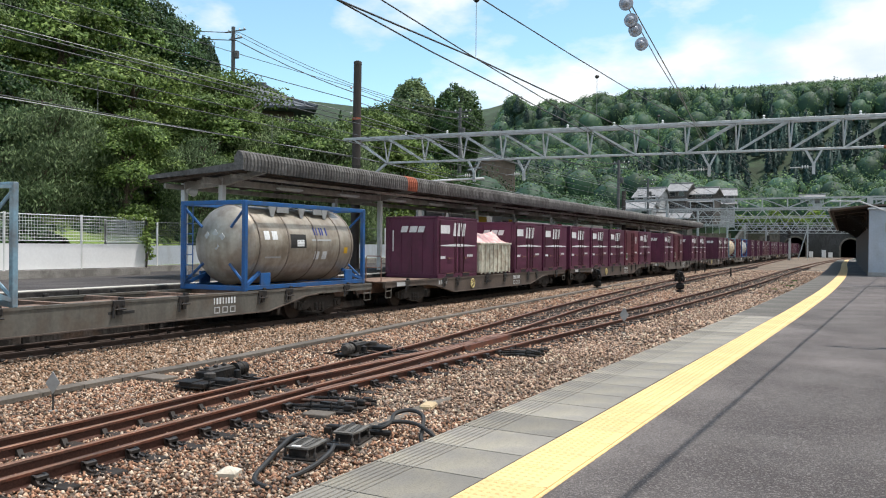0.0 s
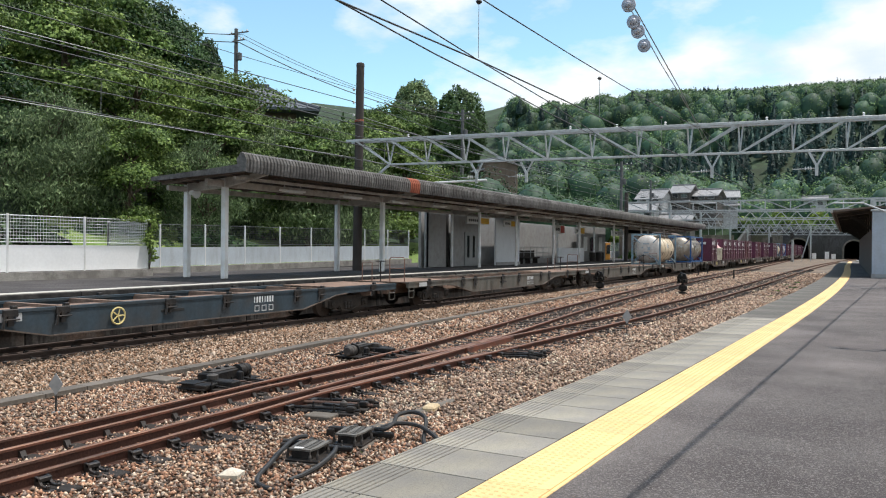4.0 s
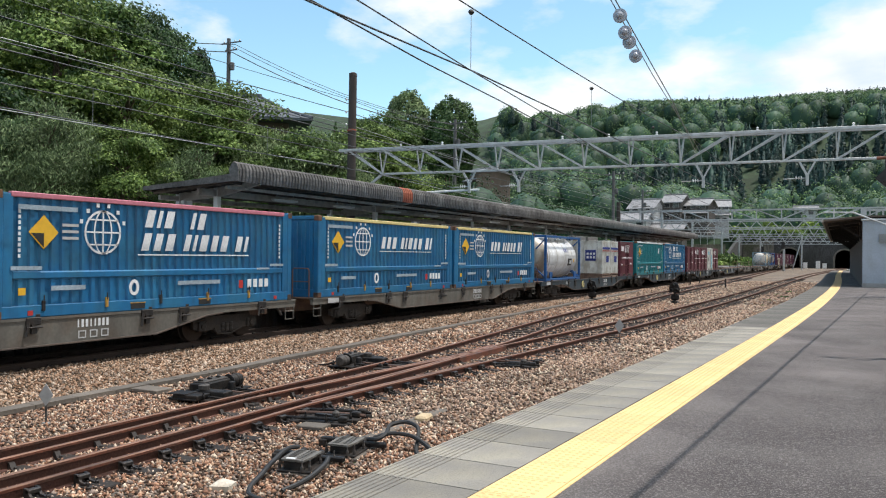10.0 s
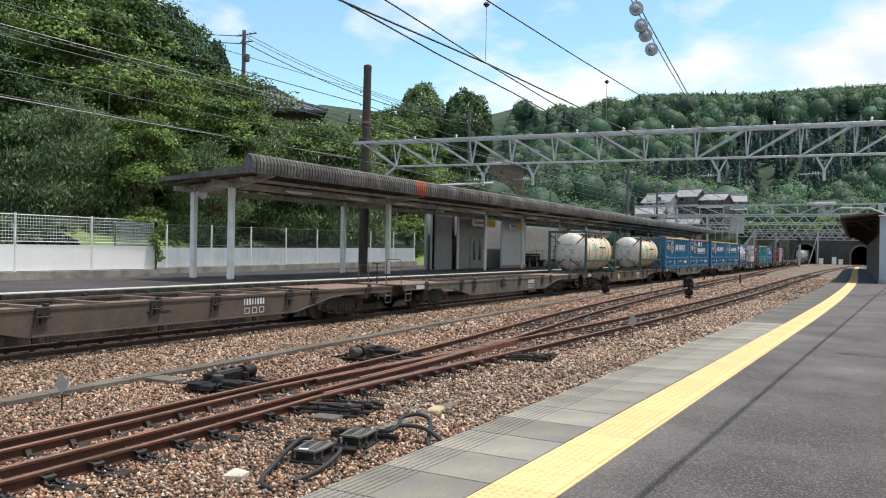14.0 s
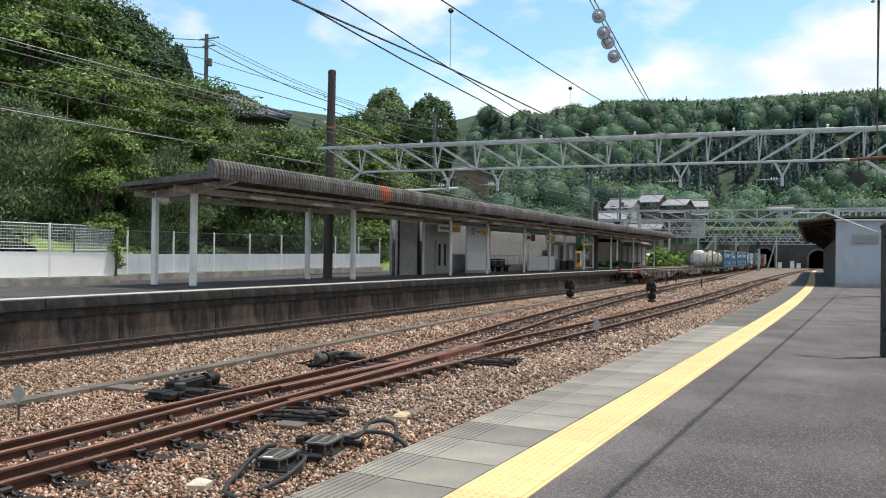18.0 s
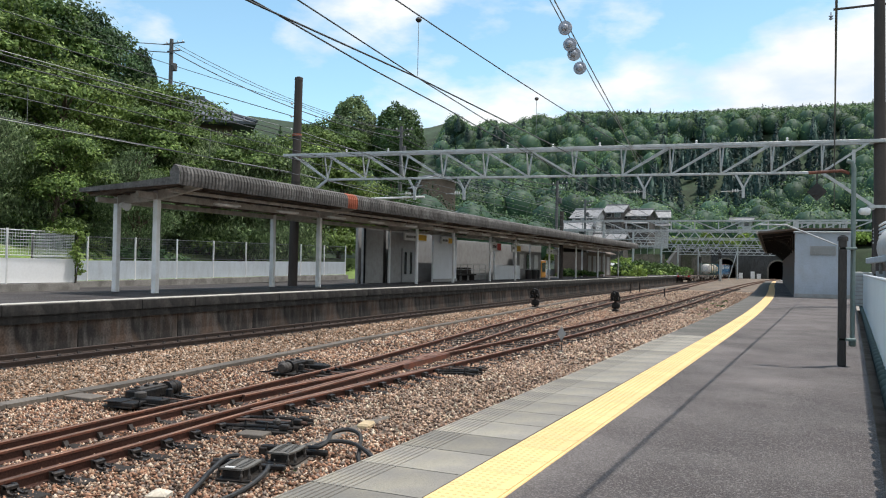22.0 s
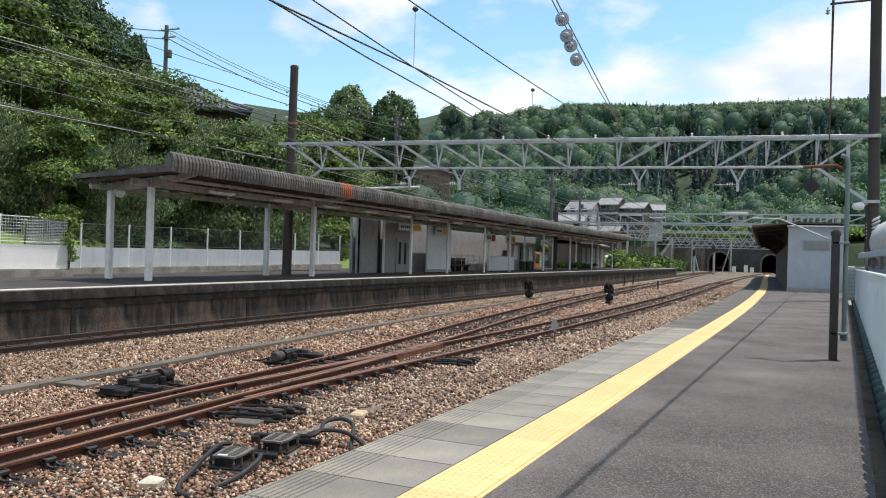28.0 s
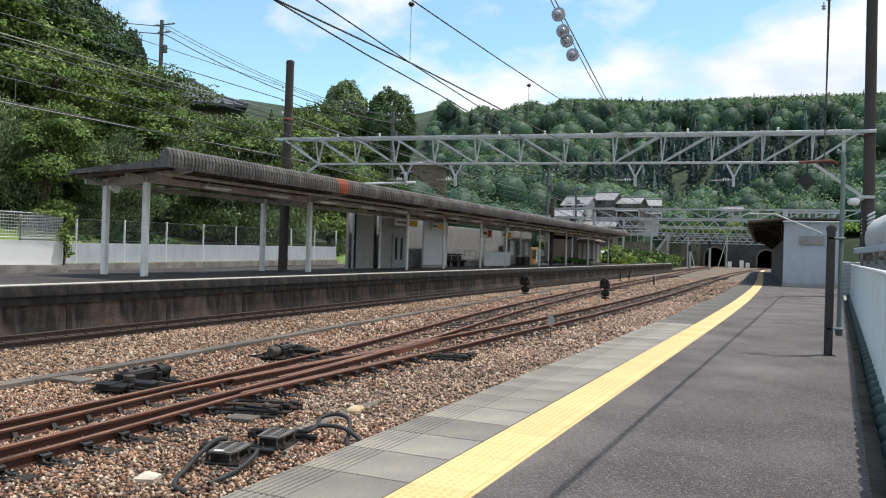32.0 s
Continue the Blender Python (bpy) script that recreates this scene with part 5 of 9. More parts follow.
# -- the make-up of the train, from its far end: paint, then what each wagon carries, as (load, metres from its middle) --
S5 = [-8.0, -3.95, 0.1, 4.1, 8.05]
BOX_PURPLE = box12(M_PURPLE, M_MAROON_D, "purple-maroon steel freight container with white stripe and block marks", "stripe")
J, P, W5, K = BOX_STRIPE, BOX_PLAIN, BOX_WHITE, BOX_PURPLE
MAKEUP = {
    -16: (BROWN_WAGON, [(K, S5[0]), (K, S5[1]), (K, S5[3]), (K, S5[4])]),
    -15: (GREY_WAGON, [(K, S5[0]), (K, S5[2]), (K, S5[3])]),
    -14: (BLUE_WAGON, [(K, S5[0]), (K, S5[1]), (P, S5[2]), (K, S5[3]), (K, S5[4])]),
    -13: (GREY_WAGON, [(K, S5[1]), (K, S5[2]), (K, S5[4])]),
    -12: (BROWN_WAGON, [(K, S5[0]), (K, S5[1]), (K, S5[3]), (K, S5[4])]),
    -11: (GREY_WAGON, [(K, S5[0]), (P, S5[1]), (K, S5[2]), (K, S5[4])]),
    -10: (BROWN_WAGON, [(K, S5[1]), (K, S5[3])]),
    -9: (GREY_WAGON, [(TANK_PALE, -6.4), (P, 0.2), (TANK_NRS, 6.3)]),
    -8: (BROWN_WAGON, [(K, S5[0]), (K, S5[3]), (K, S5[4])]),
    -7: (GREY_WAGON, [(K, S5[1]), (P, S5[2]), (K, S5[4])]),
    -6: (BROWN_WAGON, [(K, S5[0]), (K, S5[1]), (K, S5[2]), (P, S5[3]), (K, S5[4])]),
    -5: (BROWN_WAGON, [(K, S5[1]), (LOW_BOX, S5[2]), (K, S5[3]), (K, S5[4])]),
    -4: (GREY_WAGON, [(TANK_PALE, -6.5), (TANK_TAN, 6.3)]),
    -3: (GREY_WAGON, []),
    -2: (GREY_WAGON, []),
    -1: (BLUE_WAGON, []),
    0: (BLUE_WAGON, [(P, S5[0]), (J, S5[1]), (J, S5[2]), (W5, S5[3]), (J, S5[4])]),
    1: (BLUE_WAGON, [(LONG_TEAL, -4.85), (LONG_BIG, 4.85)]),
    2: (BLUE_WAGON, [(TANK_NRS, -6.0), (SMALL_WHITE, 2.75), (SMALL_WHITE, 4.75), (J, S5[4])]),
    3: (GREY_WAGON, [(LONG_CREAM, -4.82), (LONG_CREAM, 4.82)]),
    4: (GREY_WAGON, [(LONG_CREAM, -4.82), (LONG_PINK, 4.82)]),
    5: (BROWN_WAGON, [(TANK_GREEN, -6.2), (TANK_GREEN, 6.4)]),
    6: (GREY_WAGON, []),
    7: (LAST_WAGON, []),
}
for n, (master, loads) in MAKEUP.items():
    mid = -20.4 * n + 10.2
    rides(again(master), mid)
    for load, off in loads:
        rides(again(load), mid + off, 1.0)


# ---- the far platform's canopy ----
M_LAMPTUBE = surface("white_tube_fitting", (0.75, 0.76, 0.75), 0.45, vary=0.05, grain=20, bump=0.0)
M_RUSTPATCH = surface("rust_red_sheet", (0.30, 0.085, 0.045), 0.85, vary=0.3, grain=14, bump=0.2)
M_DIMWALL = surface("grey_painted_wall", (0.35, 0.35, 0.345), 0.8, vary=0.1, grain=16, bump=0.1, second=(0.27, 0.26, 0.24), amount=0.5)
M_DOOR = surface("grey_door", (0.30, 0.31, 0.31), 0.5, vary=0.08, grain=20, bump=0.03)
M_DARKGLASS = surface("dark_window_glass", (0.03, 0.035, 0.04), 0.12, vary=0.1, grain=6, bump=0.0, gloss=0.7)
M_MESH = surface("fence_wire", (0.55, 0.57, 0.57), 0.5, 0.3, vary=0.1, grain=20, bump=0.0)
M_ORANGE = surface("orange_machine", (0.55, 0.25, 0.03), 0.55, vary=0.15, grain=14, bump=0.05)
M_GREENBASE = surface("dark_green_base_board", (0.03, 0.055, 0.045), 0.8, vary=0.3, grain=14, bump=0.1)
M_WIRE = surface("dull_wire", (0.06, 0.065, 0.07), 0.5, 0.4, vary=0.1, grain=10, bump=0.0)
M_WIREPALE = surface("pale_wire", (0.30, 0.31, 0.31), 0.5, 0.5, vary=0.1, grain=10, bump=0.0)
M_PORCELAIN = surface("grey_porcelain", (0.36, 0.385, 0.45), 0.15, vary=0.1, grain=10, bump=0.0)
M_TILE = surface("grey_roof_tile", (0.26, 0.26, 0.265), 0.75, vary=0.3, grain=6, blotch=0.8, bump=0.4, objects=0.15, second=(0.17, 0.17, 0.175), amount=0.6, stretch=(3, 1, 1))
M_PLASTER = surface("pale_house_plaster", (0.5, 0.52, 0.54), 0.85, vary=0.1, grain=4, bump=0.1, objects=0.12, second=(0.2, 0.19, 0.17), amount=0.6)
M_WOODWALL = surface("dark_timber_wall", (0.13, 0.10, 0.08), 0.85, vary=0.25, grain=10, bump=0.2)
M_PIPE = surface("grey_green_pipe", (0.17, 0.22, 0.21), 0.55, 0.2, vary=0.12, grain=16, bump=0.05)
M_POSTDARK = surface("tarred_timber_post", (0.045, 0.04, 0.037), 0.85, vary=0.3, grain=16, bump=0.2, stretch=(3, 3, 0.5))

POSTS = (22.2, 32.9, 43.8, 49.5, 56.6, 62.6, 72.5, 82.5, 92.8, 104.7)
ROOF_A, ROOF_B = 20.74, 106.0
canopy = thing("platform_canopy", "long platform canopy with a grey-brown corrugated roof on pale posts", "canopy")


def roof_z(x):
    """The underside of the roof: it falls towards the back."""
    return 4.92 + (x + 18.7) * 0.085


s = Shape()
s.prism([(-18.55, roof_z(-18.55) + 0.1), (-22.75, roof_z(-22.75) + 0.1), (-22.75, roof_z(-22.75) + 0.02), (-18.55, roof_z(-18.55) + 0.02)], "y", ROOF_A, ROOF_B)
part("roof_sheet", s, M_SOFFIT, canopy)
s = Shape()
for k in range(0, 520):
    a = ROOF_A + (ROOF_B - ROOF_A) * k / 520
    w = (ROOF_B - ROOF_A) / 520
    s.prism([(-18.6, roof_z(-18.6) + 0.14), (-22.75, roof_z(-22.75) + 0.14), (-22.75, roof_z(-22.75) + 0.1), (-18.6, roof_z(-18.6) + 0.1)], "y", a, a + w * 0.5)
part("roof_corrugation", s, M_ROOF, canopy, tidy=False)
s = Shape()
n_f = 480
p = (ROOF_B - ROOF_A) / n_f
vs, fs = [], []
prof = [(-18.40, 4.78), (-18.36, 4.98), (-18.36, 5.2), (-18.44, 5.38), (-18.62, 5.46)]
for k in range(4 * n_f + 1):
    yy = ROOF_A + p * (k // 4 + (0.0, 0.5, 0.66, 0.84)[k % 4])
    d = (0.012, 0.0, 0.055, 0.06)[k % 4]
    vs += [(x - d, yy, z - d * 0.3) for x, z in prof]
for k in range(4 * n_f):
    for j in range(4):
        a = 5 * k + j
        fs.append((a, a + 5, a + 6, a + 1))
s.add(vs, fs)
s.slot = 0
for i in range(len(s.f)):
    yy = s.v[s.f[i][0]][1]
    s.m[i] = 1 if 31.55 < yy < 32.45 else 0
part("fascia", s, [M_ROOF, M_RUSTPATCH], canopy, "corrugated fascia with a rust-red patch", tidy=False)
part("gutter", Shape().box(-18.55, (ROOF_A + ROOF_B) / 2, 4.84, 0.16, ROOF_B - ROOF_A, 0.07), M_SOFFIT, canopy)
s = Shape().prism([(-18.4, 4.80), (-18.38, 5.2), (-18.46, 5.38), (-18.62, 5.44), (-18.8, 5.2), (-18.75, 5.02), (-22.8, roof_z(-22.8) + 0.17), (-22.8, roof_z(-22.8) + 0.03)], "y", ROOF_A - 0.05, ROOF_A)
part("end_board", s, M_ROOF, canopy)
for yy in POSTS:
    for xx, zt in ((-20.7, roof_z(-20.7)), (-22.55, roof_z(-22.55))):
        if xx < -22 and 46 < yy < 60:
            continue
        py = yy - 1.1 if xx < -22 and 30 < yy < 40 else yy
        s = Shape().box(xx, py, (Z_FAR + zt) / 2, 0.2, 0.2, zt - Z_FAR, 0.015) if yy < 40 else Shape().tube([(xx, yy, Z_FAR), (xx, yy, zt)], 0.09, 10)
        part("post", s, M_WHITE, canopy, "white-painted post")
    s = Shape().prism([(-18.75, 4.8), (-18.75, 4.92), (-22.6, roof_z(-22.6)), (-22.6, roof_z(-22.6) - 0.14), (-22.4, roof_z(-22.4) - 0.32), (-20.5, roof_z(-20.5) - 0.34)], "y", yy - 0.09, yy + 0.09)
    part("rafter", s, M_BEAM, canopy)
for k, yy in enumerate(steps(ROOF_A + 0.3, ROOF_B - 0.3, 2.13)):
    part("roof_batten", Shape().beam((-18.6, yy, roof_z(-18.6) - 0.05), (-22.6, yy, roof_z(-22.6) - 0.05), 0.09, 0.12), M_WOODWALL, canopy)
for xx in (-18.9, -19.5, -20.1, -21.3, -21.9, -22.5):
    part("purlin", Shape().box(xx, (ROOF_A + ROOF_B) / 2, roof_z(xx) + 0.0, 0.07, ROOF_B - ROOF_A - 0.1, 0.09), M_WOODWALL, canopy)
for xx, h in ((-20.7, 0.24), (-22.55, 0.18), (-19.4, 0.1)):
    part("long_beam", Shape().box(xx, (ROOF_A + 0.4 + ROOF_B) / 2, roof_z(xx) - 0.2, 0.14, ROOF_B - ROOF_A - 0.6, h, 0.01), M_BEAM, canopy)
for k in range(20):
    yy = 25.2 + k * 4.05
    lamp = part("light_fitting", Shape().box(-20.0, yy, 4.46, 0.16, 1.5, 0.07, 0.015), M_LAMPTUBE, canopy, "white fluorescent fitting")
    part("tube", Shape().tube([(-20.0, yy - 0.62, 4.41), (-20.0, yy + 0.62, 4.41)], 0.018, 8), M_LAMPTUBE, lamp)
    for d in (-0.5, 0.5):
        part("hanger", Shape().tube([(-20.0, yy + d, 4.5), (-20.0, yy + d, roof_z(-20.0))], 0.012, 5), M_STEEL, lamp)
part("loudspeaker", Shape().lathe([(0, 0.08), (0.12, 0.1), (0.3, 0.2), (0.32, 0.2)], "y", 14, (-22.2, 22.0, 4.25)), M_WHITE, canopy, "grey horn loudspeaker")

# ---- buildings on the far platform ----
office = thing("platform_office", "grey station building under the canopy with a double door", "building")


def wall_piece(name, x, y0, y1, z1, m, parent, thick=0.15):
    return part(name, Shape().box(x - thick / 2, (y0 + y1) / 2, (Z_FAR + z1) / 2, thick, y1 - y0, z1 - Z_FAR, 0.01), m, parent)


wall_piece("wall", -22.85, 41.4, 43.6, 4.5, M_DIMWALL, office)
wall_piece("wall", -22.85, 44.5, 48.4, 4.5, M_DIMWALL, office)
part("wall", Shape().box(-23.0, 41.5, 2.75, 0.3, 0.2, 3.3), M_DIMWALL, office)
# Dark sheet closes the wall gap and stands for its shade.
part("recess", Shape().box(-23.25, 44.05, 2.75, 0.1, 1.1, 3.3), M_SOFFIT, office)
part("wall", Shape().box(-23.4, 47.5, 2.75, 0.16, 12.4, 3.3), M_DIMWALL, office)
d = part("double_door", Shape().box(-22.8, 46.9, 2.2, 0.08, 1.7, 2.15, 0.01), M_DOOR, office, "grey double door with two tall panes")
for yy in (46.5, 47.3):
    part("door_pane", Shape().box(-22.75, yy, 2.35, 0.02, 0.28, 1.4), M_DARKGLASS, d)
part("white_panel_wall", Shape().box(-22.2, 51.5, 2.72, 0.14, 4.1, 3.2, 0.02), M_PANEL, office, "white panel wall")
part("panel_skirting", Shape().box(-22.1, 51.5, 1.22, 0.05, 4.1, 0.2), M_DIMWALL, office)
part("wall", Shape().box(-22.8, 53.6, 2.75, 1.2, 0.2, 3.3), M_DIMWALL, office)
wall_piece("back_wall", -23.5, 53.7, 78, 4.2, M_DIMWALL, office)
part("low_wall", Shape().box(-22.4, 65.6, 1.72, 0.14, 6.6, 1.2, 0.02), M_PANEL, office, "low white panel wall")
wall_piece("wall", -23.0, 69.2, 77.6, 4.3, M_DIMWALL, office)
for yy in (71.0, 73.2, 75.6):
    part("notice", Shape().box(-22.9, yy, 2.7, 0.02, 1.1, 1.3), M_WHITE if yy != 73.2 else M_DARKGLASS, office, "framed notice")
for k in range(7):
    part("rail_post", Shape().tube([(-23.2, 54.3 + k * 1.35, Z_FAR), (-23.2, 54.3 + k * 1.35, 2.35)], 0.025, 6), M_STEEL, office)
for zz in (2.35, 1.95, 1.55):
    part("rail_bar", Shape().tube([(-23.2, 54.2, zz), (-23.2, 62.5, zz)], 0.025, 6), M_STEEL, office)


def hanging_sign(y, x, z, w, h, m2, label):
    t = thing("platform_sign", label, "sign", group="signs under the canopy")
    part("board", Shape().box(x, y, z, 0.1, w, h, 0.01), M_WHITE, t)
    part("colour_field", Shape().box(x + 0.055, y + w * 0.27, z, 0.012, w * 0.42, h * 0.8), m2, t)
    s = Shape()
    for k in range(5):
        s.box(x + 0.055, y - w * 0.4 + k * w * 0.085, z, 0.01, w * 0.055, h * 0.32)
    part("lettering", s, M_BLACKMARK, t)
    for d in (-0.4, 0.4):
        part("hanger", Shape().tube([(x, y + w * d, z + h / 2), (x, y + w * d, roof_z(x) - 0.05)], 0.015, 6), M_STEEL, t)


hanging_sign(46.3, -22.0, 4.0, 3.3, 0.45, M_SIGNYEL, "white hanging sign with a yellow field")
hanging_sign(51.2, -21.9, 3.95, 2.1, 0.45, M_SIGNYEL, "white and yellow hanging sign")
hanging_sign(61.5, -22.0, 3.8, 2.2, 0.7, M_REDMARK, "white hanging sign with a red field")
hanging_sign(66.6, -22.0, 3.8, 2.4, 0.6, M_SIGNYEL, "hanging sign with a yellow field")
hanging_sign(76.6, -21.6, 3.75, 3.6, 0.5, M_MARKGREY, "pale hanging station name board")
bench = thing("bench", "dark bench on the platform under the canopy", "bench")
part("seat", Shape().box(-23.0, 57.3, 1.55, 0.5, 3.8, 0.12, 0.03), M_SOFFIT, bench)
part("backrest", Shape().box(-23.25, 57.3, 1.85, 0.08, 3.8, 0.5, 0.03), M_SOFFIT, bench)
for yy in (55.8, 57.3, 58.8):
    part("leg", Shape().box(-23.0, yy, 1.3, 0.4, 0.08, 0.38), M_SOFFIT, bench)
for k, yy in enumerate((71.6, 73.4, 74.2)):
    bin_ = thing("waste_bin", "dark waste bin beside the wall", "bin", group="bins beside the wall")
    part("body", Shape().lathe([(0, 0.26), (0.02, 0.28), (0.8, 0.3), (0.82, 0.26)], "z", 14, (-22.4, yy, Z_FAR)), M_DARK, bin_)
machine = thing("vending_machine", "orange cabinet at the open end of the building", "cabinet")
part("body", Shape().box(-24.0, 80.6, 2.0, 0.8, 1.6, 1.75, 0.03), M_ORANGE, machine)
part("front_panel", Shape().box(-23.58, 80.6, 2.2, 0.03, 1.2, 0.9), M_DARKGLASS, machine)
shed = thing("platform_shed", "weathered timber shed at the end of the canopy", "shed")
part("wall", Shape().box(-25.0, 104, 2.6, 4.0, 14, 3.0), M_WOODWALL, shed)
for k in range(5):
    part("panel", Shape().box(-22.97, 98.4 + k * 2.7, 2.5, 0.05, 1.6, 2.4), M_DIMWALL, shed)
part("roof", Shape().prism([(-22.4, 4.0), (-25, 4.9), (-27.6, 4.0), (-27.6, 4.12), (-25, 5.02), (-22.4, 4.12)], "y", 96.5, 111.5), M_WOODWALL, shed)

# ---- fences ----
M_WHITEFENCE = surface("bright_white_panel", (0.86, 0.87, 0.87), 0.5, vary=0.04, grain=12, bump=0.03, objects=0.03)


def mesh_fence(owner_label, pts, base, panel_h, mesh_h, post_every, curb=0.0, wire=None, panel=None):
    """A fence of white panels below and wire mesh above, along points in plan; base: z of its foot at each point."""
    f = thing("platform_fence", owner_label, "fence", group="fences of the far platform")
    total = 0
    for (a, za), (b, zb) in zip(zip(pts, base), zip(pts[1:], base[1:])):
        a, b = Vector((a[0], a[1], za)), Vector((b[0], b[1], zb))
        n = max(1, round((b - a).length / post_every))
        for k in range(n):
            p, q = a.lerp(b, k / n), a.lerp(b, (k + 1) / n)
            up = Vector((0, 0, 1))
            part("fence_panel", Shape().beam(p + up * panel_h / 2, q + up * panel_h / 2, 0.04, panel_h - 0.04), panel or M_PANEL, f)
            s = Shape()
            for j in range(9):
                h = panel_h + 0.08 + (mesh_h - 0.1) * j / 8
                s.tube([p + up * h, q + up * h], (0.005 if wire is M_WIRE else 0.009) if j not in (0, 8) else 0.016, 4, False)
            m = max(4, round((q - p).length / 0.11))
            for j in range(1, m):
                r = p.lerp(q, j / m)
                s.tube([r + up * (panel_h + 0.08), r + up * (panel_h + mesh_h - 0.02)], 0.005 if wire is M_WIRE else 0.007, 4, False)
            part("wire_mesh", s, wire or M_MESH, f, tidy=False)
            part("fence_post", Shape().box(p.x, p.y, p.z + (panel_h + mesh_h) / 2, 0.07, 0.07, panel_h + mesh_h + 0.06, 0.01), M_WHITE, f)
        part("fence_post", Shape().box(b.x, b.y, b.z + (panel_h + mesh_h) / 2, 0.07, 0.07, panel_h + mesh_h + 0.06, 0.01), M_WHITE, f)
        if curb:
            part("concrete_base", Shape().beam((a.x + 0.05, a.y, za - curb / 2 - 0.005), (b.x + 0.05, b.y, zb - curb / 2 - 0.005), 0.4, curb), M_CONC, f)
    return f


mesh_fence("white panel and wire mesh fence on a concrete base", [(-24.9, -4.0), (-25.1, 22.7)], [1.36, 1.36], 0.93, 0.99, 2.97, 0.36, None, M_WHITEFENCE)
mesh_fence("white panel and grey mesh fence behind the canopy", [(-27.3, 22.6), (-27.6, 47.2)], [1.32, 1.5], 0.88, 1.0, 2.7, 0.3, M_WIRE, M_PANELGREY)
mesh_fence("white panel fence across the platform corner", [(-25.1, 22.7), (-27.3, 22.6)], [1.36, 1.32], 0.92, 0.98, 2.2, 0.36)
mesh_fence("pale fence beyond the station buildings", [(-27.6, 81.0), (-28.2, 148.0)], [1.2, 1.2], 0.8, 1.0, 6.0, 0.15)

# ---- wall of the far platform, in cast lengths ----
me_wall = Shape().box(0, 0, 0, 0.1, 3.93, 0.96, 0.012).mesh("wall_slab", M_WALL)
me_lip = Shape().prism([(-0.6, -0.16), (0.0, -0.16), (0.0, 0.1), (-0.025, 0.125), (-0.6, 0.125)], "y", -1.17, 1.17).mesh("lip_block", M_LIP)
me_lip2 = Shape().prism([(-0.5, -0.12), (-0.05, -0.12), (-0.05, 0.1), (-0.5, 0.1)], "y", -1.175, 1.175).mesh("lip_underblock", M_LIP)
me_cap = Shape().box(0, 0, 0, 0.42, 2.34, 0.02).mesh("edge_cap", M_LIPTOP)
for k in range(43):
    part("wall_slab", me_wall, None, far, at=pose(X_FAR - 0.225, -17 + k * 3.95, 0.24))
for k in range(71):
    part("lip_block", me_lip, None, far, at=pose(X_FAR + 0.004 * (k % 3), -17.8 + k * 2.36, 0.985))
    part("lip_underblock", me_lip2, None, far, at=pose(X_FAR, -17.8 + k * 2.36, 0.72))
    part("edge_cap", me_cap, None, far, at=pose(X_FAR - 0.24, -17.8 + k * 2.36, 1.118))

# ---- the near platform: edge slabs, tactile blocks ----
prof = [(0.0, -0.09), (0.0, -0.012), (0.012, 0.0)]
for k in range(7):
    a = 0.03 + k * 0.044
    prof += [(a, 0.0), (a + 0.003, -0.009), (a + 0.011, -0.009), (a + 0.014, 0.0)]
prof += [(0.79, 0.0), (0.79, -0.09)]
s = Shape()
vs = [(x, y, z) for y in (-0.296, 0.296) for x, z in prof]
n = len(prof)
s.add(vs, [(k, k + 1, k + 1 + n, k + n) for k in range(n - 1)] + [tuple(range(n)), tuple(reversed(range(n, 2 * n)))])
for i in range(n - 1):
    s.m[i] = 1 if prof[i][1] < -0.005 and prof[i + 1][1] < 0.0 and 0.02 < prof[i][0] < 0.5 else 0
me_slab = s.mesh("edge_slab", M_SLAB, M_GROOVE, tidy=False)
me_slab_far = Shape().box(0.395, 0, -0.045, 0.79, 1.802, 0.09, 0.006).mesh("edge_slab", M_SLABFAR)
s = Shape().box(0, 0, -0.02, 0.426, 0.396, 0.04, 0.004)
for i in range(6):
    for j in range(6):
        x, y = -0.17 + i * 0.052, -0.165 + j * 0.066
        s.add([(x - 0.016, y - 0.016, 0), (x + 0.016, y - 0.016, 0), (x + 0.016, y + 0.016, 0), (x - 0.016, y + 0.016, 0),
               (x - 0.009, y - 0.009, 0.006), (x + 0.009, y - 0.009, 0.006), (x + 0.009, y + 0.009, 0.006), (x - 0.009, y + 0.009, 0.006)],
              [(4, 5, 6, 7), (0, 1, 5, 4), (1, 2, 6, 5), (2, 3, 7, 6), (3, 0, 4, 7)])
s.box(0.175, 0, 0.003, 0.028, 0.39, 0.006)
me_tactile = s.mesh("tactile_block", M_YELLOW, tidy=False)
s = Shape().box(0, 0, -0.02, 0.426, 0.396, 0.04, 0.004)
for x in (-0.15, -0.09, -0.03, 0.03, 0.09, 0.175):
    s.box(x, 0, 0.002, 0.03, 0.39, 0.005)
me_tactile_far = s.mesh("tactile_block", M_YELLOW, tidy=False)


def edge_turn(y):
    return math.degrees(math.atan(-(course(EDGE, y + 0.3) - course(EDGE, y - 0.3)) / 0.6))


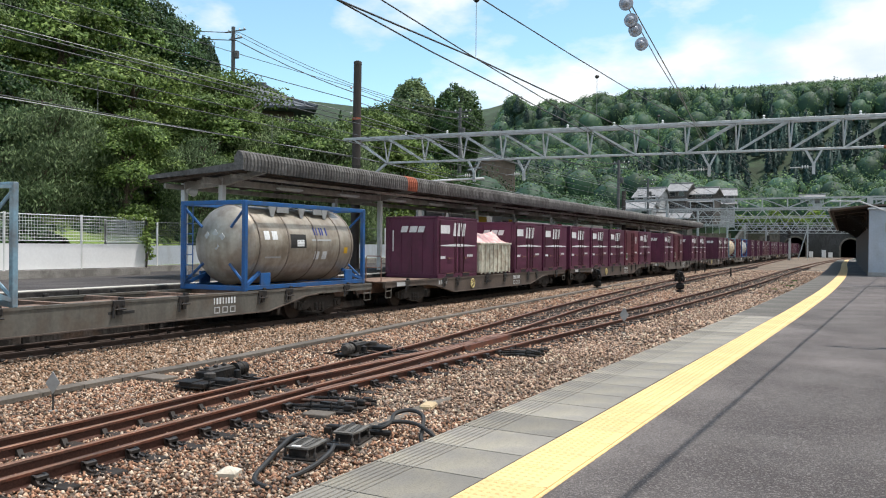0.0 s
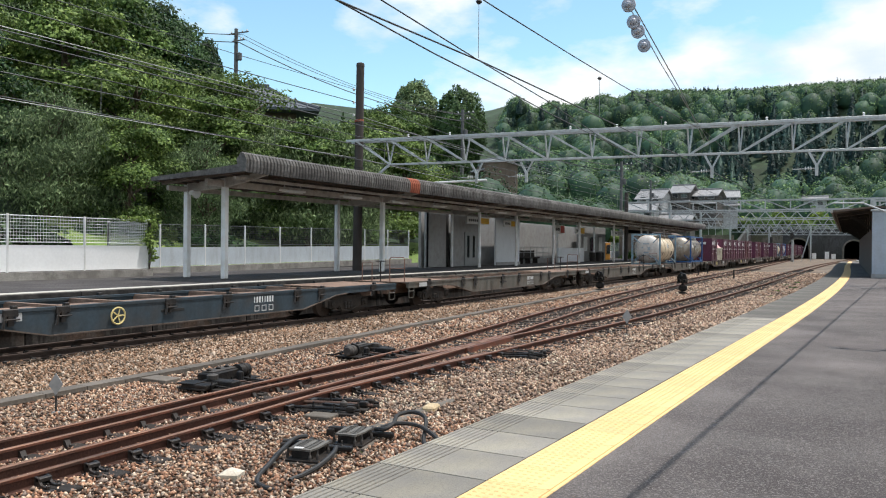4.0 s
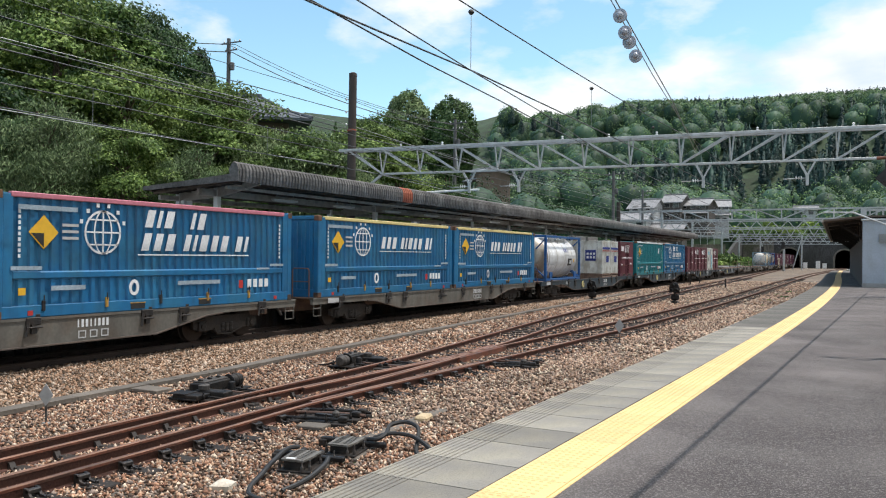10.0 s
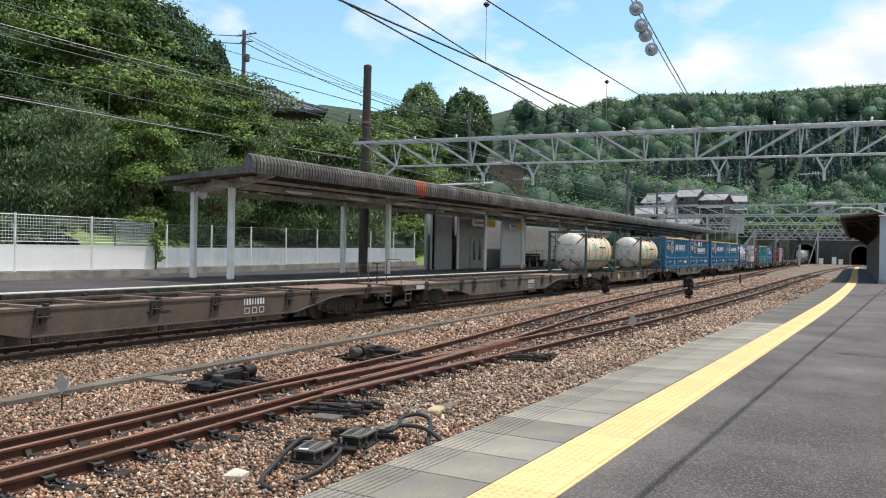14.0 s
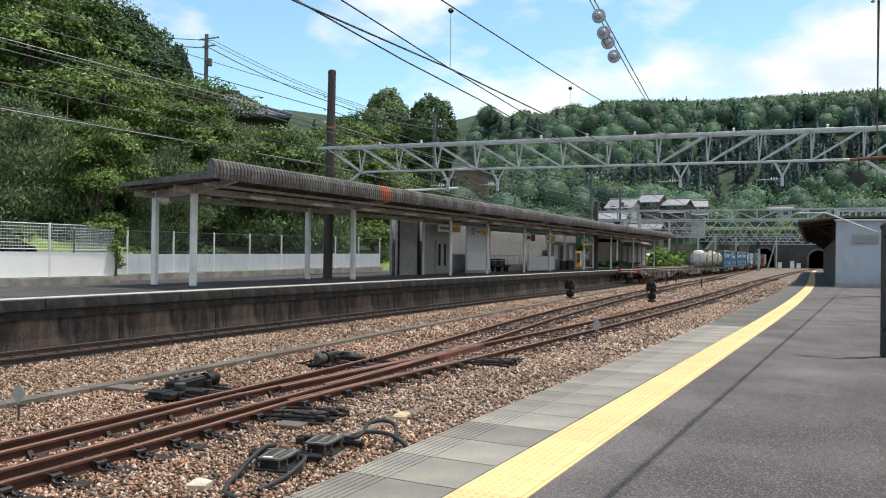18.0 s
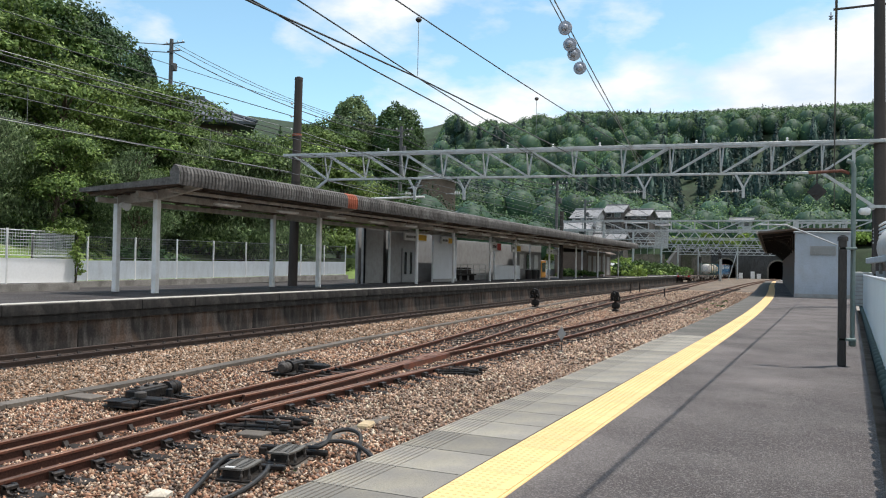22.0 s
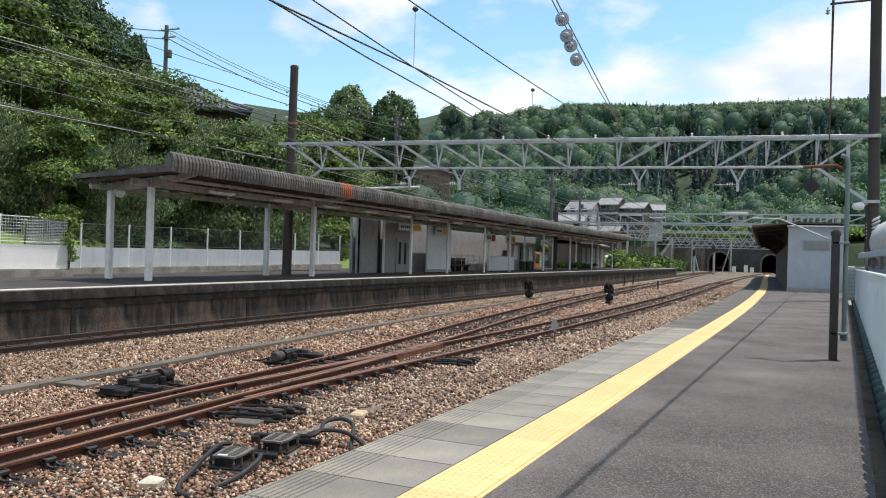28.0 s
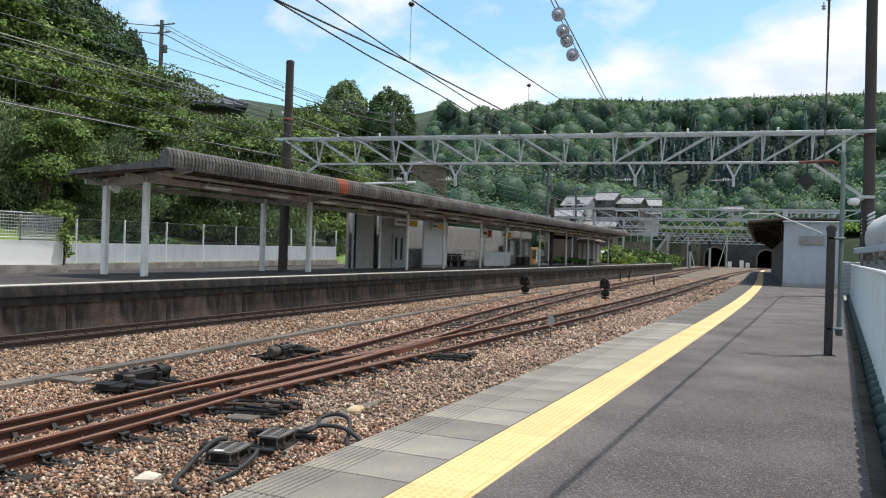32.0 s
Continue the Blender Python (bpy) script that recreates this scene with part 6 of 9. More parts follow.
yy = -5.5
k = 0
while yy < 111:
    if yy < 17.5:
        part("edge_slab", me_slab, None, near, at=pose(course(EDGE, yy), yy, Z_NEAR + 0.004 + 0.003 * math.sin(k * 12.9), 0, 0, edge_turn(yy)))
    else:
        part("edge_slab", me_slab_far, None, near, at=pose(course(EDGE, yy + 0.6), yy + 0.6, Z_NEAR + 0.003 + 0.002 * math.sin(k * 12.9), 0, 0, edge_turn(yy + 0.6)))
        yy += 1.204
    yy += 0.602
    k += 1
yy, k = -1.0, 0
while yy < 111 and k < 290:
    part("tactile_block", me_tactile if yy < 26 else me_tactile_far, None, near, at=pose(course(EDGE, yy) + 0.8 + 0.215, yy, Z_NEAR + 0.007, 0, 0, edge_turn(yy)))
    yy += 0.4
    k += 1

# ---- fence, post and hut of the near platform ----
side_fence = thing("panel_fence", "white sheet fence with a dark green base board along the platform", "fence")
for a, b in zip(steps(-6, 46, 1.82), steps(-6, 46, 1.82)[1:]):
    p, q = Vector((course(FENCE, a), a, 0)), Vector((course(FENCE, b), b, 0))
    s = Shape()
    ribs = 12
    for j in range(ribs):
        u, v = p.lerp(q, j / ribs), p.lerp(q, (j + 1) / ribs)
        s.beam(u + Vector((0.012 * (j % 2), 0, 1.545)), v + Vector((0.012 * (j % 2), 0, 1.545)), 0.03, 1.37)
    part("fence_panel", s, M_SHEET, side_fence)
    s = Shape()
    for j in range(6):
        r = p.lerp(q, (j + 0.5) / 6)
        s.lathe([(-0.13, 0.012), (-0.07, 0.032), (0.07, 0.032), (0.13, 0.012)], "y", 8, (r.x, r.y, 2.235))
    part("cap", s, M_WHITE, side_fence)
    part("fence_post", Shape().box(p.x + 0.06, p.y, 1.3, 0.08, 0.08, 1.8, 0.01), M_STEEL, side_fence)
    part("base_board", Shape().beam(p + Vector((0.02, 0, 0.62)), q + Vector((0.02, 0, 0.62)), 0.06, 0.46), M_GREENBASE, side_fence)
    for j in range(3):
        r = p.lerp(q, (j + 0.5) / 3)
        part("base_scallop", Shape().lathe([(-0.29, 0.02), (-0.24, 0.07), (-0.1, 0.1), (0.1, 0.1), (0.24, 0.07), (0.29, 0.02)], "y", 12, (r.x - 0.03, r.y, 0.83)), M_GREENBASE, side_fence, smooth=True)
# Lies low, so the gap before the fence reads as a shadow band.
verge = Shape()
vy = steps(-6, 120, 6)
for yy in vy:
    verge.v += [(course(FENCE, yy) - 0.26, yy, 0.4), (course(FENCE, yy) + 5.0, yy, 0.4), (course(FENCE, yy) - 0.26, yy, -0.4), (course(FENCE, yy) + 5.0, yy, -0.4)]
for i in range(len(vy) - 1):
    for a, b in ((0, 1), (1, 3), (3, 2), (2, 0)):
        verge.f.append((4 * i + a, 4 * i + b, 4 * i + 4 + b, 4 * i + 4 + a))
verge.m = [0] * len(verge.f)
tagged(part("verge", verge, M_CONC), "concrete verge behind the platform fence, its sunk edge standing for shadow", "verge", kind="structure")
post = thing("signal_post", "dark timber post with a grey pipe strapped to it", "post")
part("post", Shape().box(0.675, 13.4, 1.9, 0.115, 0.13, 1.9, 0.015).lathe([(0, 0.075), (0.06, 0.07), (0.09, 0.02)], "z", 12, (0.675, 13.4, 2.81)), M_POSTDARK, post)
part("pipe", Shape().tube([(0.82, 13.5, 1.25), (0.82, 13.5, 3.9), (0.80, 13.5, 3.99), (0.72, 13.5, 4.02)], 0.035, 10), M_PIPE, post)
part("pipe_foot", Shape().box(0.82, 13.5, 1.3, 0.1, 0.1, 0.12, 0.02), M_PIPE, post)
part("arm", Shape().tube([(0.76, 13.5, 3.83), (0.66, 13.5, 3.87), (0.20, 13.5, 3.85)], 0.024, 8), M_RAIL, post, "rusty bracket arm")
part("hatched_tip", Shape().box(0.815, 13.5, 4.08, 0.045, 0.045, 0.2), M_MARKGREY, post)
part("diamond_sign", Shape().prism([(0.32, 3.42), (0.46, 3.56), (0.32, 3.70), (0.18, 3.56)], "y", 13.49, 13.52), M_DARK, post, "dark diamond sign")
part("sign_hanger", Shape().tube([(0.32, 13.5, 3.7), (0.32, 13.5, 3.85)], 0.012, 6), M_DARK, post)
part("sign_bar", Shape().box(0.32, 13.48, 3.52, 0.2, 0.02, 0.03), M_DARK, post)
for zz in (1.35, 2.7):
    part("strap", Shape().box(0.745, 13.42, zz, 0.24, 0.17, 0.035, 0.005), M_PIPE, post)
part("stay", Shape().tube([(0.6, 13.45, 2.75), (-0.1, 13.4, 3.05), (-0.5, 13.4, 3.06)], 0.014, 6), M_STEEL, post)

hut = thing("platform_hut", "white-walled platform building with a dark canopy over the platform", "building")
M_HUTWALL = surface("pale_blue_grey_wall", (0.40, 0.45, 0.52), 0.6, vary=0.08, grain=12, blotch=0.6, bump=0.05, second=(0.34, 0.37, 0.41), amount=0.5, streak=0.15, streak_to=(0.27, 0.28, 0.29))
part("front_wall", Shape().box(1.5, 46.6, 2.7, 2.86, 0.2, 3.5, 0.02), M_HUTWALL, hut)
part("plinth", Shape().box(1.5, 46.48, 1.05, 2.9, 0.06, 0.2), M_DIMWALL, hut)
part("side_wall", Shape().box(0.17, 71.7, 2.7, 0.2, 50, 3.5), M_WOODWALL, hut)
part("back_wall", Shape().box(2.83, 71.7, 2.7, 0.2, 50, 3.5), M_WOODWALL, hut)
part("end_wall", Shape().box(1.5, 96.6, 2.7, 2.5, 0.2, 3.5), M_WOODWALL, hut)
w = part("louvre", Shape().box(1.42, 46.47, 3.42, 1.22, 0.06, 0.48), M_DIMWALL, hut, "grey louvred vent")
for k in range(6):
    part("slat", Shape().box(1.42, 46.43, 3.24 + 0.072 * k, 1.12, 0.03, 0.05), M_DOOR, w)
part("roof", Shape().prism([(-1.75, 4.30), (0.1, 4.52), (3.0, 4.52), (3.0, 4.60), (0.1, 4.60), (-1.75, 4.40)], "y", 46.4, 98), M_WOODWALL, hut, "dark overhanging roof")
part("roof_edge", Shape().box(-1.78, 72, 4.34, 0.08, 51.4, 0.16), M_BEAM, hut)
for xx in (-1.35, -0.9, -0.45):
    part("purlin", Shape().box(xx, 72, 4.36 + 0.118 * (xx + 1.75), 0.08, 51, 0.08), M_SOFFIT, hut)
for k in range(10):
    y0 = 48 + k * 5.2
    part("roof_bracket", Shape().beam((-1.55, y0, 4.2), (0.05, y0, 4.4), 0.1, 0.16).beam((-1.0, y0, 4.2), (0.06, y0, 3.5), 0.08, 0.1).beam((0.04, y0, 3.4), (0.04, y0, 4.4), 0.08, 0.1), M_SOFFIT, hut)
part("gutter", Shape().tube([(0.0, 46.35, 4.38), (2.9, 46.35, 4.38)], 0.05, 8), M_STEEL, hut)
s = Shape()
for k in range(9):
    s.box(0.4 + 0.3 * k, 46.6, 4.72, 0.08, 0.3, 0.22)
part("roof_blocks", s, M_STEEL, hut)
part("roof_beam", Shape().box(1.55, 46.6, 4.88, 2.9, 0.3, 0.1).box(0.12, 46.6, 4.75, 0.26, 0.34, 0.42), M_STEEL, hut)
hut.matrix_basis = Matrix.Translation((0.07, 46.5, 0)) @ Matrix.Rotation(radians(1.25), 4, "Z") @ Matrix.Translation((-0.07, -46.5, 0))

# ---- beyond the side fence ----
annex = thing("trackside_store", "concrete-walled store with white louvres beside the platform", "building")
part("beam", Shape().box(2.68, 27.5, 2.78, 0.24, 15, 0.2, 0.02), M_PANELGREY, annex)
part("wall", Shape().box(3.9, 27.5, 1.6, 2.0, 14.8, 1.6), M_DIMWALL, annex)
for k in range(5):
    part("louvre_board", Shape().box(3.15, 36.5, 3.62 + 0.15 * k, 0.05, 5, 0.1, turn=Matrix.Rotation(0.5, 3, "Y")), M_WHITE, annex)
part("tank", Shape().lathe([(24.6, 0.1), (24.7, 0.5), (25.1, 0.8), (31.4, 0.8), (31.9, 0.5), (32.0, 0.1)], "y", 28, (3.42, 0, 3.2)), M_TANKEND, annex, "pale rounded tank", smooth=True)
for k in range(6):
    part("bracket", Shape().box(2.74, 20.8 + k * 2.6, 2.5, 0.1, 0.14, 0.4), M_CONC, annex)
cabinet = thing("trackside_steps", "ribbed grey cabinet between hut and fence", "cabinet")
part("body", Shape().box(2.7, 38, 1.65, 0.7, 1.0, 1.4, 0.02), M_STEEL, cabinet)
for k in range(8):
    part("rib", Shape().box(2.7, 37.48, 1.05 + 0.16 * k, 0.66, 0.03, 0.05), M_DIMWALL, cabinet)


# ---- overhead line: the lattice gantry before the canopy ----
gantry = thing("lattice_gantry", "grey steel lattice gantry between two brown poles", "gantry")
GY = 34.6
part("pole", Shape().tube([(-23.2, GY, 0.6), (-23.1, GY, 11.5)], [0.24, 0.2], 14).lathe([(11.4, 0.21), (11.55, 0.2), (11.6, 0.1)], "z", 14, (-23.1, GY, 0)), M_POLE, gantry, "brown concrete pole", smooth=True)
part("pole", Shape().tube([(3.12, GY, 0.2), (2.99, GY, 14.4)], [0.24, 0.2], 14), M_POLE, gantry, "brown concrete pole", smooth=True)
for zz, mm in ((8.6, M_RUSTPATCH), (8.45, M_POSTDARK), (6.2, M_POSTDARK)):
    part("pole_band", Shape().lathe([(zz, 0.235), (zz + 0.12, 0.235)], "z", 14, (-23.14, GY, 0), False), mm, gantry)
NODES = [-21.4, -19.38, -17.38, -15.4, -13.36, -11.3, -9.25, -7.1, -5.05, -3.0, -1.0, 0.92]
ZT, ZB = 7.62, 6.4
for d in (-0.28, 0.28):
    part("top_chord", Shape().box(-10.25, GY + d, ZT, 26.9, 0.1, 0.13, 0.01), M_STEEL, gantry)
part("bottom_chord", Shape().box(-10.24, GY, ZB, 22.4, 0.1, 0.1, 0.01), M_STEEL, gantry)
tops = [-23.2] + [x + 0.05 for x in NODES] + [2.9]
for i, x in enumerate(NODES):
    for d in (-0.28, 0.28):
        part("vertical", Shape().beam((x, GY, ZB), (x + (0.12 if d > 0 else -0.05), GY + d, ZT), 0.05, 0.07), M_STEEL, gantry)
        xt = (NODES[i - 1] if i else -23.2) if i <= 6 else (NODES[i + 1] if i < 11 else 2.7)
        part("diagonal", Shape().beam((x, GY, ZB), (xt, GY + d, ZT), 0.055, 0.08), M_STEEL, gantry)
    part("tie", Shape().beam((x, GY - 0.28, ZT), (x, GY + 0.28, ZT), 0.05, 0.06), M_STEEL, gantry)
part("knee_brace", Shape().beam((-21.4, GY, ZB), (-23.3, GY, 5.0), 0.09, 0.12), M_STEEL, gantry)
part("knee_brace", Shape().beam((0.92, GY, ZB), (2.85, GY, 5.0), 0.09, 0.12), M_STEEL, gantry)
part("pole_clamp", Shape().box(2.95, GY, 4.98, 0.6, 0.55, 0.12).box(2.95, GY, 7.62, 0.6, 0.55, 0.14), M_STEEL, gantry)
part("crossarm", Shape().tube([(1.3, GY, 13.1), (3.0, GY, 13.18), (3.95, GY, 13.18)], 0.05, 8), M_POLE, gantry)
part("bracket_arm", Shape().beam((2.9, GY, 5.85), (5.4, GY, 5.9), 0.08, 0.08), M_STEEL, gantry)
lampp = part("floodlight", Shape().lathe([(0, 0.04), (0.06, 0.13), (0.3, 0.17), (0.42, 0.13), (0.45, 0.02)], "x", 14, (2.25, GY - 0.3, 4.78)), M_WHITE, gantry, "white lamp head", smooth=True)
part("lamp_arm", Shape().tube([(2.65, GY - 0.3, 4.8), (2.85, GY - 0.2, 4.9)], 0.03, 6), M_STEEL, lampp)
for x in (-16.8, -14.35, -6.15, -2.09):
    b_ = part("drop_bracket", Shape().beam((x - 0.32, GY, ZB), (x, GY, ZB - 0.62), 0.08, 0.09).beam((x + 0.32, GY, ZB), (x, GY, ZB - 0.62), 0.06, 0.07).box(x, GY, ZB - 0.8, 0.12, 0.12, 0.45), M_STEEL, gantry)
    for k in range(3):
        part("insulator", Shape().lathe([(0, 0.03), (0.03, 0.085), (0.06, 0.03)], "x", 10, (x - 0.25 - 0.1 * k, GY - 0.05, ZB - 0.72)), M_WHITE, b_)
    part("registration_arm", Shape().tube([(x - 0.06, GY, ZB - 0.72), (x - 0.9, GY, ZB - 0.75)], 0.02, 6), M_STEEL, b_)
part("cross_tube", Shape().tube([(-19.8, GY, 5.42), (-16.3, GY, 5.52)], 0.05, 8), M_WHITE, gantry)
for x in (-20.4, -18.2, -12.3, -10.2, -8.1, -4.0, -0.4):
    part("top_insulator", Shape().lathe([(0, 0.03), (0.06, 0.07), (0.1, 0.03), (0.16, 0.06), (0.2, 0.02)], "z", 8, (x, GY, ZT + 0.06)), M_WHITE, gantry)

# the gantry crosses the tracks a little aslant
GFOOT = Vector((-20.78, GY - 0.25, 0))
gantry.matrix_basis = Matrix.Translation(GFOOT) @ Matrix.Rotation(math.atan(0.1), 4, "Z") @ Matrix.Translation(-Vector((-21.0, GY, 0)))


def lattice(y, x0, x1, z0, z1, bays, label, triangles=False):
    g = thing("far_gantry", label, "gantry", group="far gantries")
    for z in (z0, z1):
        part("chord", Shape().box((x0 + x1) / 2, y, z, x1 - x0, 0.14, 0.14), M_STEEL, g)
    w = (x1 - x0) / bays
    for k in range(bays):
        a = x0 + k * w
        if triangles:
            part("diagonal", Shape().beam((a, y, z0), (a + w / 2, y, z1), 0.09, 0.11), M_STEEL, g)
            part("diagonal", Shape().beam((a + w / 2, y, z1), (a + w, y, z0), 0.09, 0.11), M_STEEL, g)
        else:
            part("vertical", Shape().beam((a, y, z0), (a, y, z1), 0.09, 0.1), M_STEEL, g)
            part("diagonal", Shape().beam((a, y, z0 if k > bays / 2 else z1), (a + w, y, z1 if k > bays / 2 else z0), 0.08, 0.1), M_STEEL, g)
    for x in (x0, x1):
        part("pole", Shape().tube([(x, y, -0.2), (x, y, z1 + 1.0)], 0.2, 10), M_STEEL if triangles else M_POLE, g)
    return g


lattice(80, -21.6, 6.5, 6.0, 6.9, 13, "grey steel gantry across the tracks beyond the hut")
lattice(118, -25.5, 6.0, 6.4, 7.5, 16, "grey lattice gantry towards the tunnels", True)
lattice(150, -27.0, 2.0, 6.2, 7.8, 16, "grey lattice gantry towards the tunnels", True)
lattice(178, -26.0, 2.0, 5.9, 7.4, 16, "grey lattice gantry towards the tunnels", True)
lattice(205, -26.0, 2.0, 5.8, 7.2, 16, "grey lattice gantry towards the tunnels", True)


# ---- wires ----
def cable(name, label, pts, r, m, sag=0.0, n=10):
    s = Shape()
    for a, b in zip(pts, pts[1:]):
        a, b = Vector(a), Vector(b)
        path = []
        for k in range(n + 1):
            t = k / n
            p = a.lerp(b, t)
            p.z -= sag * 4 * t * (1 - t)
            path.append(p)
        s.tube(path, r, 5, False)
    return tagged(part(name, s, m, tidy=False), label, "wire", group="overhead wires")


contact = thing("catenary", "overhead contact wire with messenger wire and droppers", "overhead line")
def line_of(xz, ys):
    return [(xz[0], y, xz[1]) for y in ys]
part("contact_wire", Shape().tube([(-6.15, -12, 5.4), (-6.15, 0, 5.46), (-6.15, 8.3, 5.53), (-6.15, 13, 5.65), (-6.15, 17, 5.68), (-6.15, 34.6, 5.75), (-6.3, 80, 5.7), (-6.6, 118, 5.7)], 0.015, 5, False), M_WIRE, contact)
part("contact_wire", Shape().tube([(-4.2, -10, 5.6), (-5.7, 8.6, 5.6), (-6.06, 12.7, 5.6), (-6.36, 16.9, 5.6), (-6.66, 19.7, 5.6), (-7.46, 27.4, 5.6), (-8.3, 36, 5.65), (-11, 80, 5.7)], 0.011, 5, False), M_WIRE, contact)
part("contact_wire", Shape().tube([(-5.0, -10, 5.6), (-6.25, 8.5, 5.6), (-6.52, 11.9, 5.6), (-6.69, 15.4, 5.6), (-6.89, 18.3, 5.6), (-7.07, 22, 5.6), (-7.7, 35, 5.65), (-9.5, 80, 5.7)], 0.013, 5, False), M_WIRE, contact)
mess = []
for k in range(13):
    t = k / 12
    mess.append((-6.15, -15.4 + 50 * t, 7.25 - 0.5 * 4 * t * (1 - t)))
part("messenger_wire", Shape().tube(mess, 0.013, 5, False), M_WIRE, contact)
part("messenger_wire", Shape().tube([(-6.15, 34.6, 7.25), (-6.2, 57, 6.6), (-6.3, 80, 7.1), (-6.6, 118, 6.9)], 0.013, 5, False), M_WIRE, contact)
for y in (12.9, 20.1, 27.0):
    d_ = part("dropper", Shape().tube([(-6.15, y, 5.68), (-6.15, y, 6.72)], 0.006, 4, False), M_WIREPALE, contact)
    part("clip", Shape().lathe([(-0.04, 0.03), (0, 0.06), (0.04, 0.03)], "z", 8, (-6.15, y, 6.68)), M_DARK, d_)
far_line = thing("catenary", "overhead line above the far track", "overhead line")
for x, z in ((-16.6, 5.5), (-16.6, 6.35), (-14.2, 5.5), (-14.3, 6.3), (-12.2, 5.6)):
    part("wire", Shape().tube([(x, -60, z), (x, 34.6, z), (x - 0.2, 80, z - 0.1), (x - 0.5, 118, z), (x - 1.0, 150, z), (x - 2.0, 205, z), (x - 3, 243, z - 0.3)], 0.012, 5, False), M_WIRE, far_line)
for k in range(12):
    part("dropper", Shape().tube([(-16.6, -6 + k * 6.5, 5.5), (-16.6, -6 + k * 6.5, 6.35)], 0.006, 4, False), M_WIREPALE, far_line)
anchor = thing("anchor_wire", "anchor wire with a string of grey insulators", "overhead wire")
part("wire", Shape().tube([(-3.2, -4, 8.3), (-4.35, 15, 7.62), (-5.1, 25, 7.1), (-6.1, 34.6, 6.75)], 0.014, 5, False), M_WIREPALE, anchor)
part("wire", Shape().tube([(-3.4, -4, 8.5), (-4.5, 15, 7.75), (-5.05, 22, 7.35), (-5.9, 34.6, 6.72)], 0.012, 5, False), M_WIREPALE, anchor)
for k, (x, y, z) in enumerate(((-4.42, 16.4, 7.33), (-4.5, 17.1, 7.17), (-4.43, 17.2, 6.98), (-4.47, 17.9, 6.84))):
    part("insulator_disc", Shape().lathe([(-0.12, 0.03), (-0.1, 0.06), (-0.05, 0.08), (-0.04, 0.145), (0.0, 0.15), (0.03, 0.13), (0.035, 0.06), (0.1, 0.05), (0.12, 0.02)], "y", 16, (x, y, z)), M_PORCELAIN, anchor, smooth=True)
feeder = [(-0.62, -15, 6.9), (0.62, 15, 6.68), (1.42, GY, 6.66), (2.9, 70, 6.7)]
cable("feeder_wire", "thick feeder wire along the near platform", feeder, 0.022, M_WIRE, 0.03)
tagged(part("feeder_insulator", Shape().lathe([(12.12, 0.03), (12.17, 0.09), (12.22, 0.03), (12.27, 0.09), (12.32, 0.03), (12.42, 0.02)], "z", 10, (1.25, GY, 0)), M_PORCELAIN), "grey insulator hanging below the crossarm", "insulator")
for x, z, r in ((-23.0, 6.78, 0.016), (-23.4, 9.05, 0.016), (-23.4, 9.7, 0.02), (-23.4, 10.35, 0.014)):
    cable("line_wire", "line wire along the far platform's poles", [(x, -45, z + 0.5), (x, GY, z), (x - 0.5, 88, z - 0.4), (x - 1, 150, z - 0.5)], r, M_WIREPALE if z < 9.4 else M_WIRE, 0.35)
for z in (8.95, 9.6, 10.25):
    tagged(part("pole_insulator", Shape().lathe([(z, 0.02), (z + 0.04, 0.06), (z + 0.1, 0.06), (z + 0.14, 0.02)], "z", 8, (-23.4, GY - 0.25, 0)), M_WHITE), "small white insulator on the brown pole", "insulator")


# ---- poles on the bank ----
def utility_pole(x, y, z0, z1, label, arms=True):
    p = thing("utility_pole", label, "pole", group="utility poles")
    part("shaft", Shape().tube([(x, y, z0), (x, y, z1)], [0.24, 0.19], 10), M_POLEGREY, p, smooth=True)
    if arms:
        for dz, w in ((-0.45, 2.6), (-1.2, 1.6)):
            part("crossarm", Shape().box(x + 0.3, y, z1 + dz, w, 0.09, 0.11), M_POLEGREY, p)
            for d in (-0.9, -0.3, 0.5, 1.1):
                part("insulator", Shape().lathe([(0, 0.05), (0.1, 0.08), (0.2, 0.04)], "z", 8, (x + 0.3 + d * w / 2.6, y, z1 + dz + 0.05)), M_WHITE, p)
        part("transformer", Shape().lathe([(0, 0.2), (0.05, 0.25), (0.7, 0.25), (0.78, 0.1)], "z", 12, (x + 0.45, y, z1 - 3.2)), M_POLEGREY, p)
    return p


utility_pole(-56.5, 62, 8, 24.0, "grey concrete utility pole with crossarms among the trees")
utility_pole(-44.0, 88, 3, 19.0, "grey utility pole with a long bracket on the bank")
utility_pole(-31.0, 112, 1, 14.5, "grey utility pole with insulators beside the station")
utility_pole(-36.0, 150, 2, 15.0, "grey utility pole near the houses")
for dz, off in ((-0.3, 0.0), (-0.4, 0.9), (-1.1, 0.4)):
    cable("power_line", "dark power line from the pole on the bank", [(-110, 20, 27 + dz), (-56.5 + off, 62, 23.7 + dz), (-44 + off, 88, 18.6 + dz), (-31, 112, 14.2 + dz)], 0.03 if dz > -1 else 0.05, M_WIRE, 1.2)


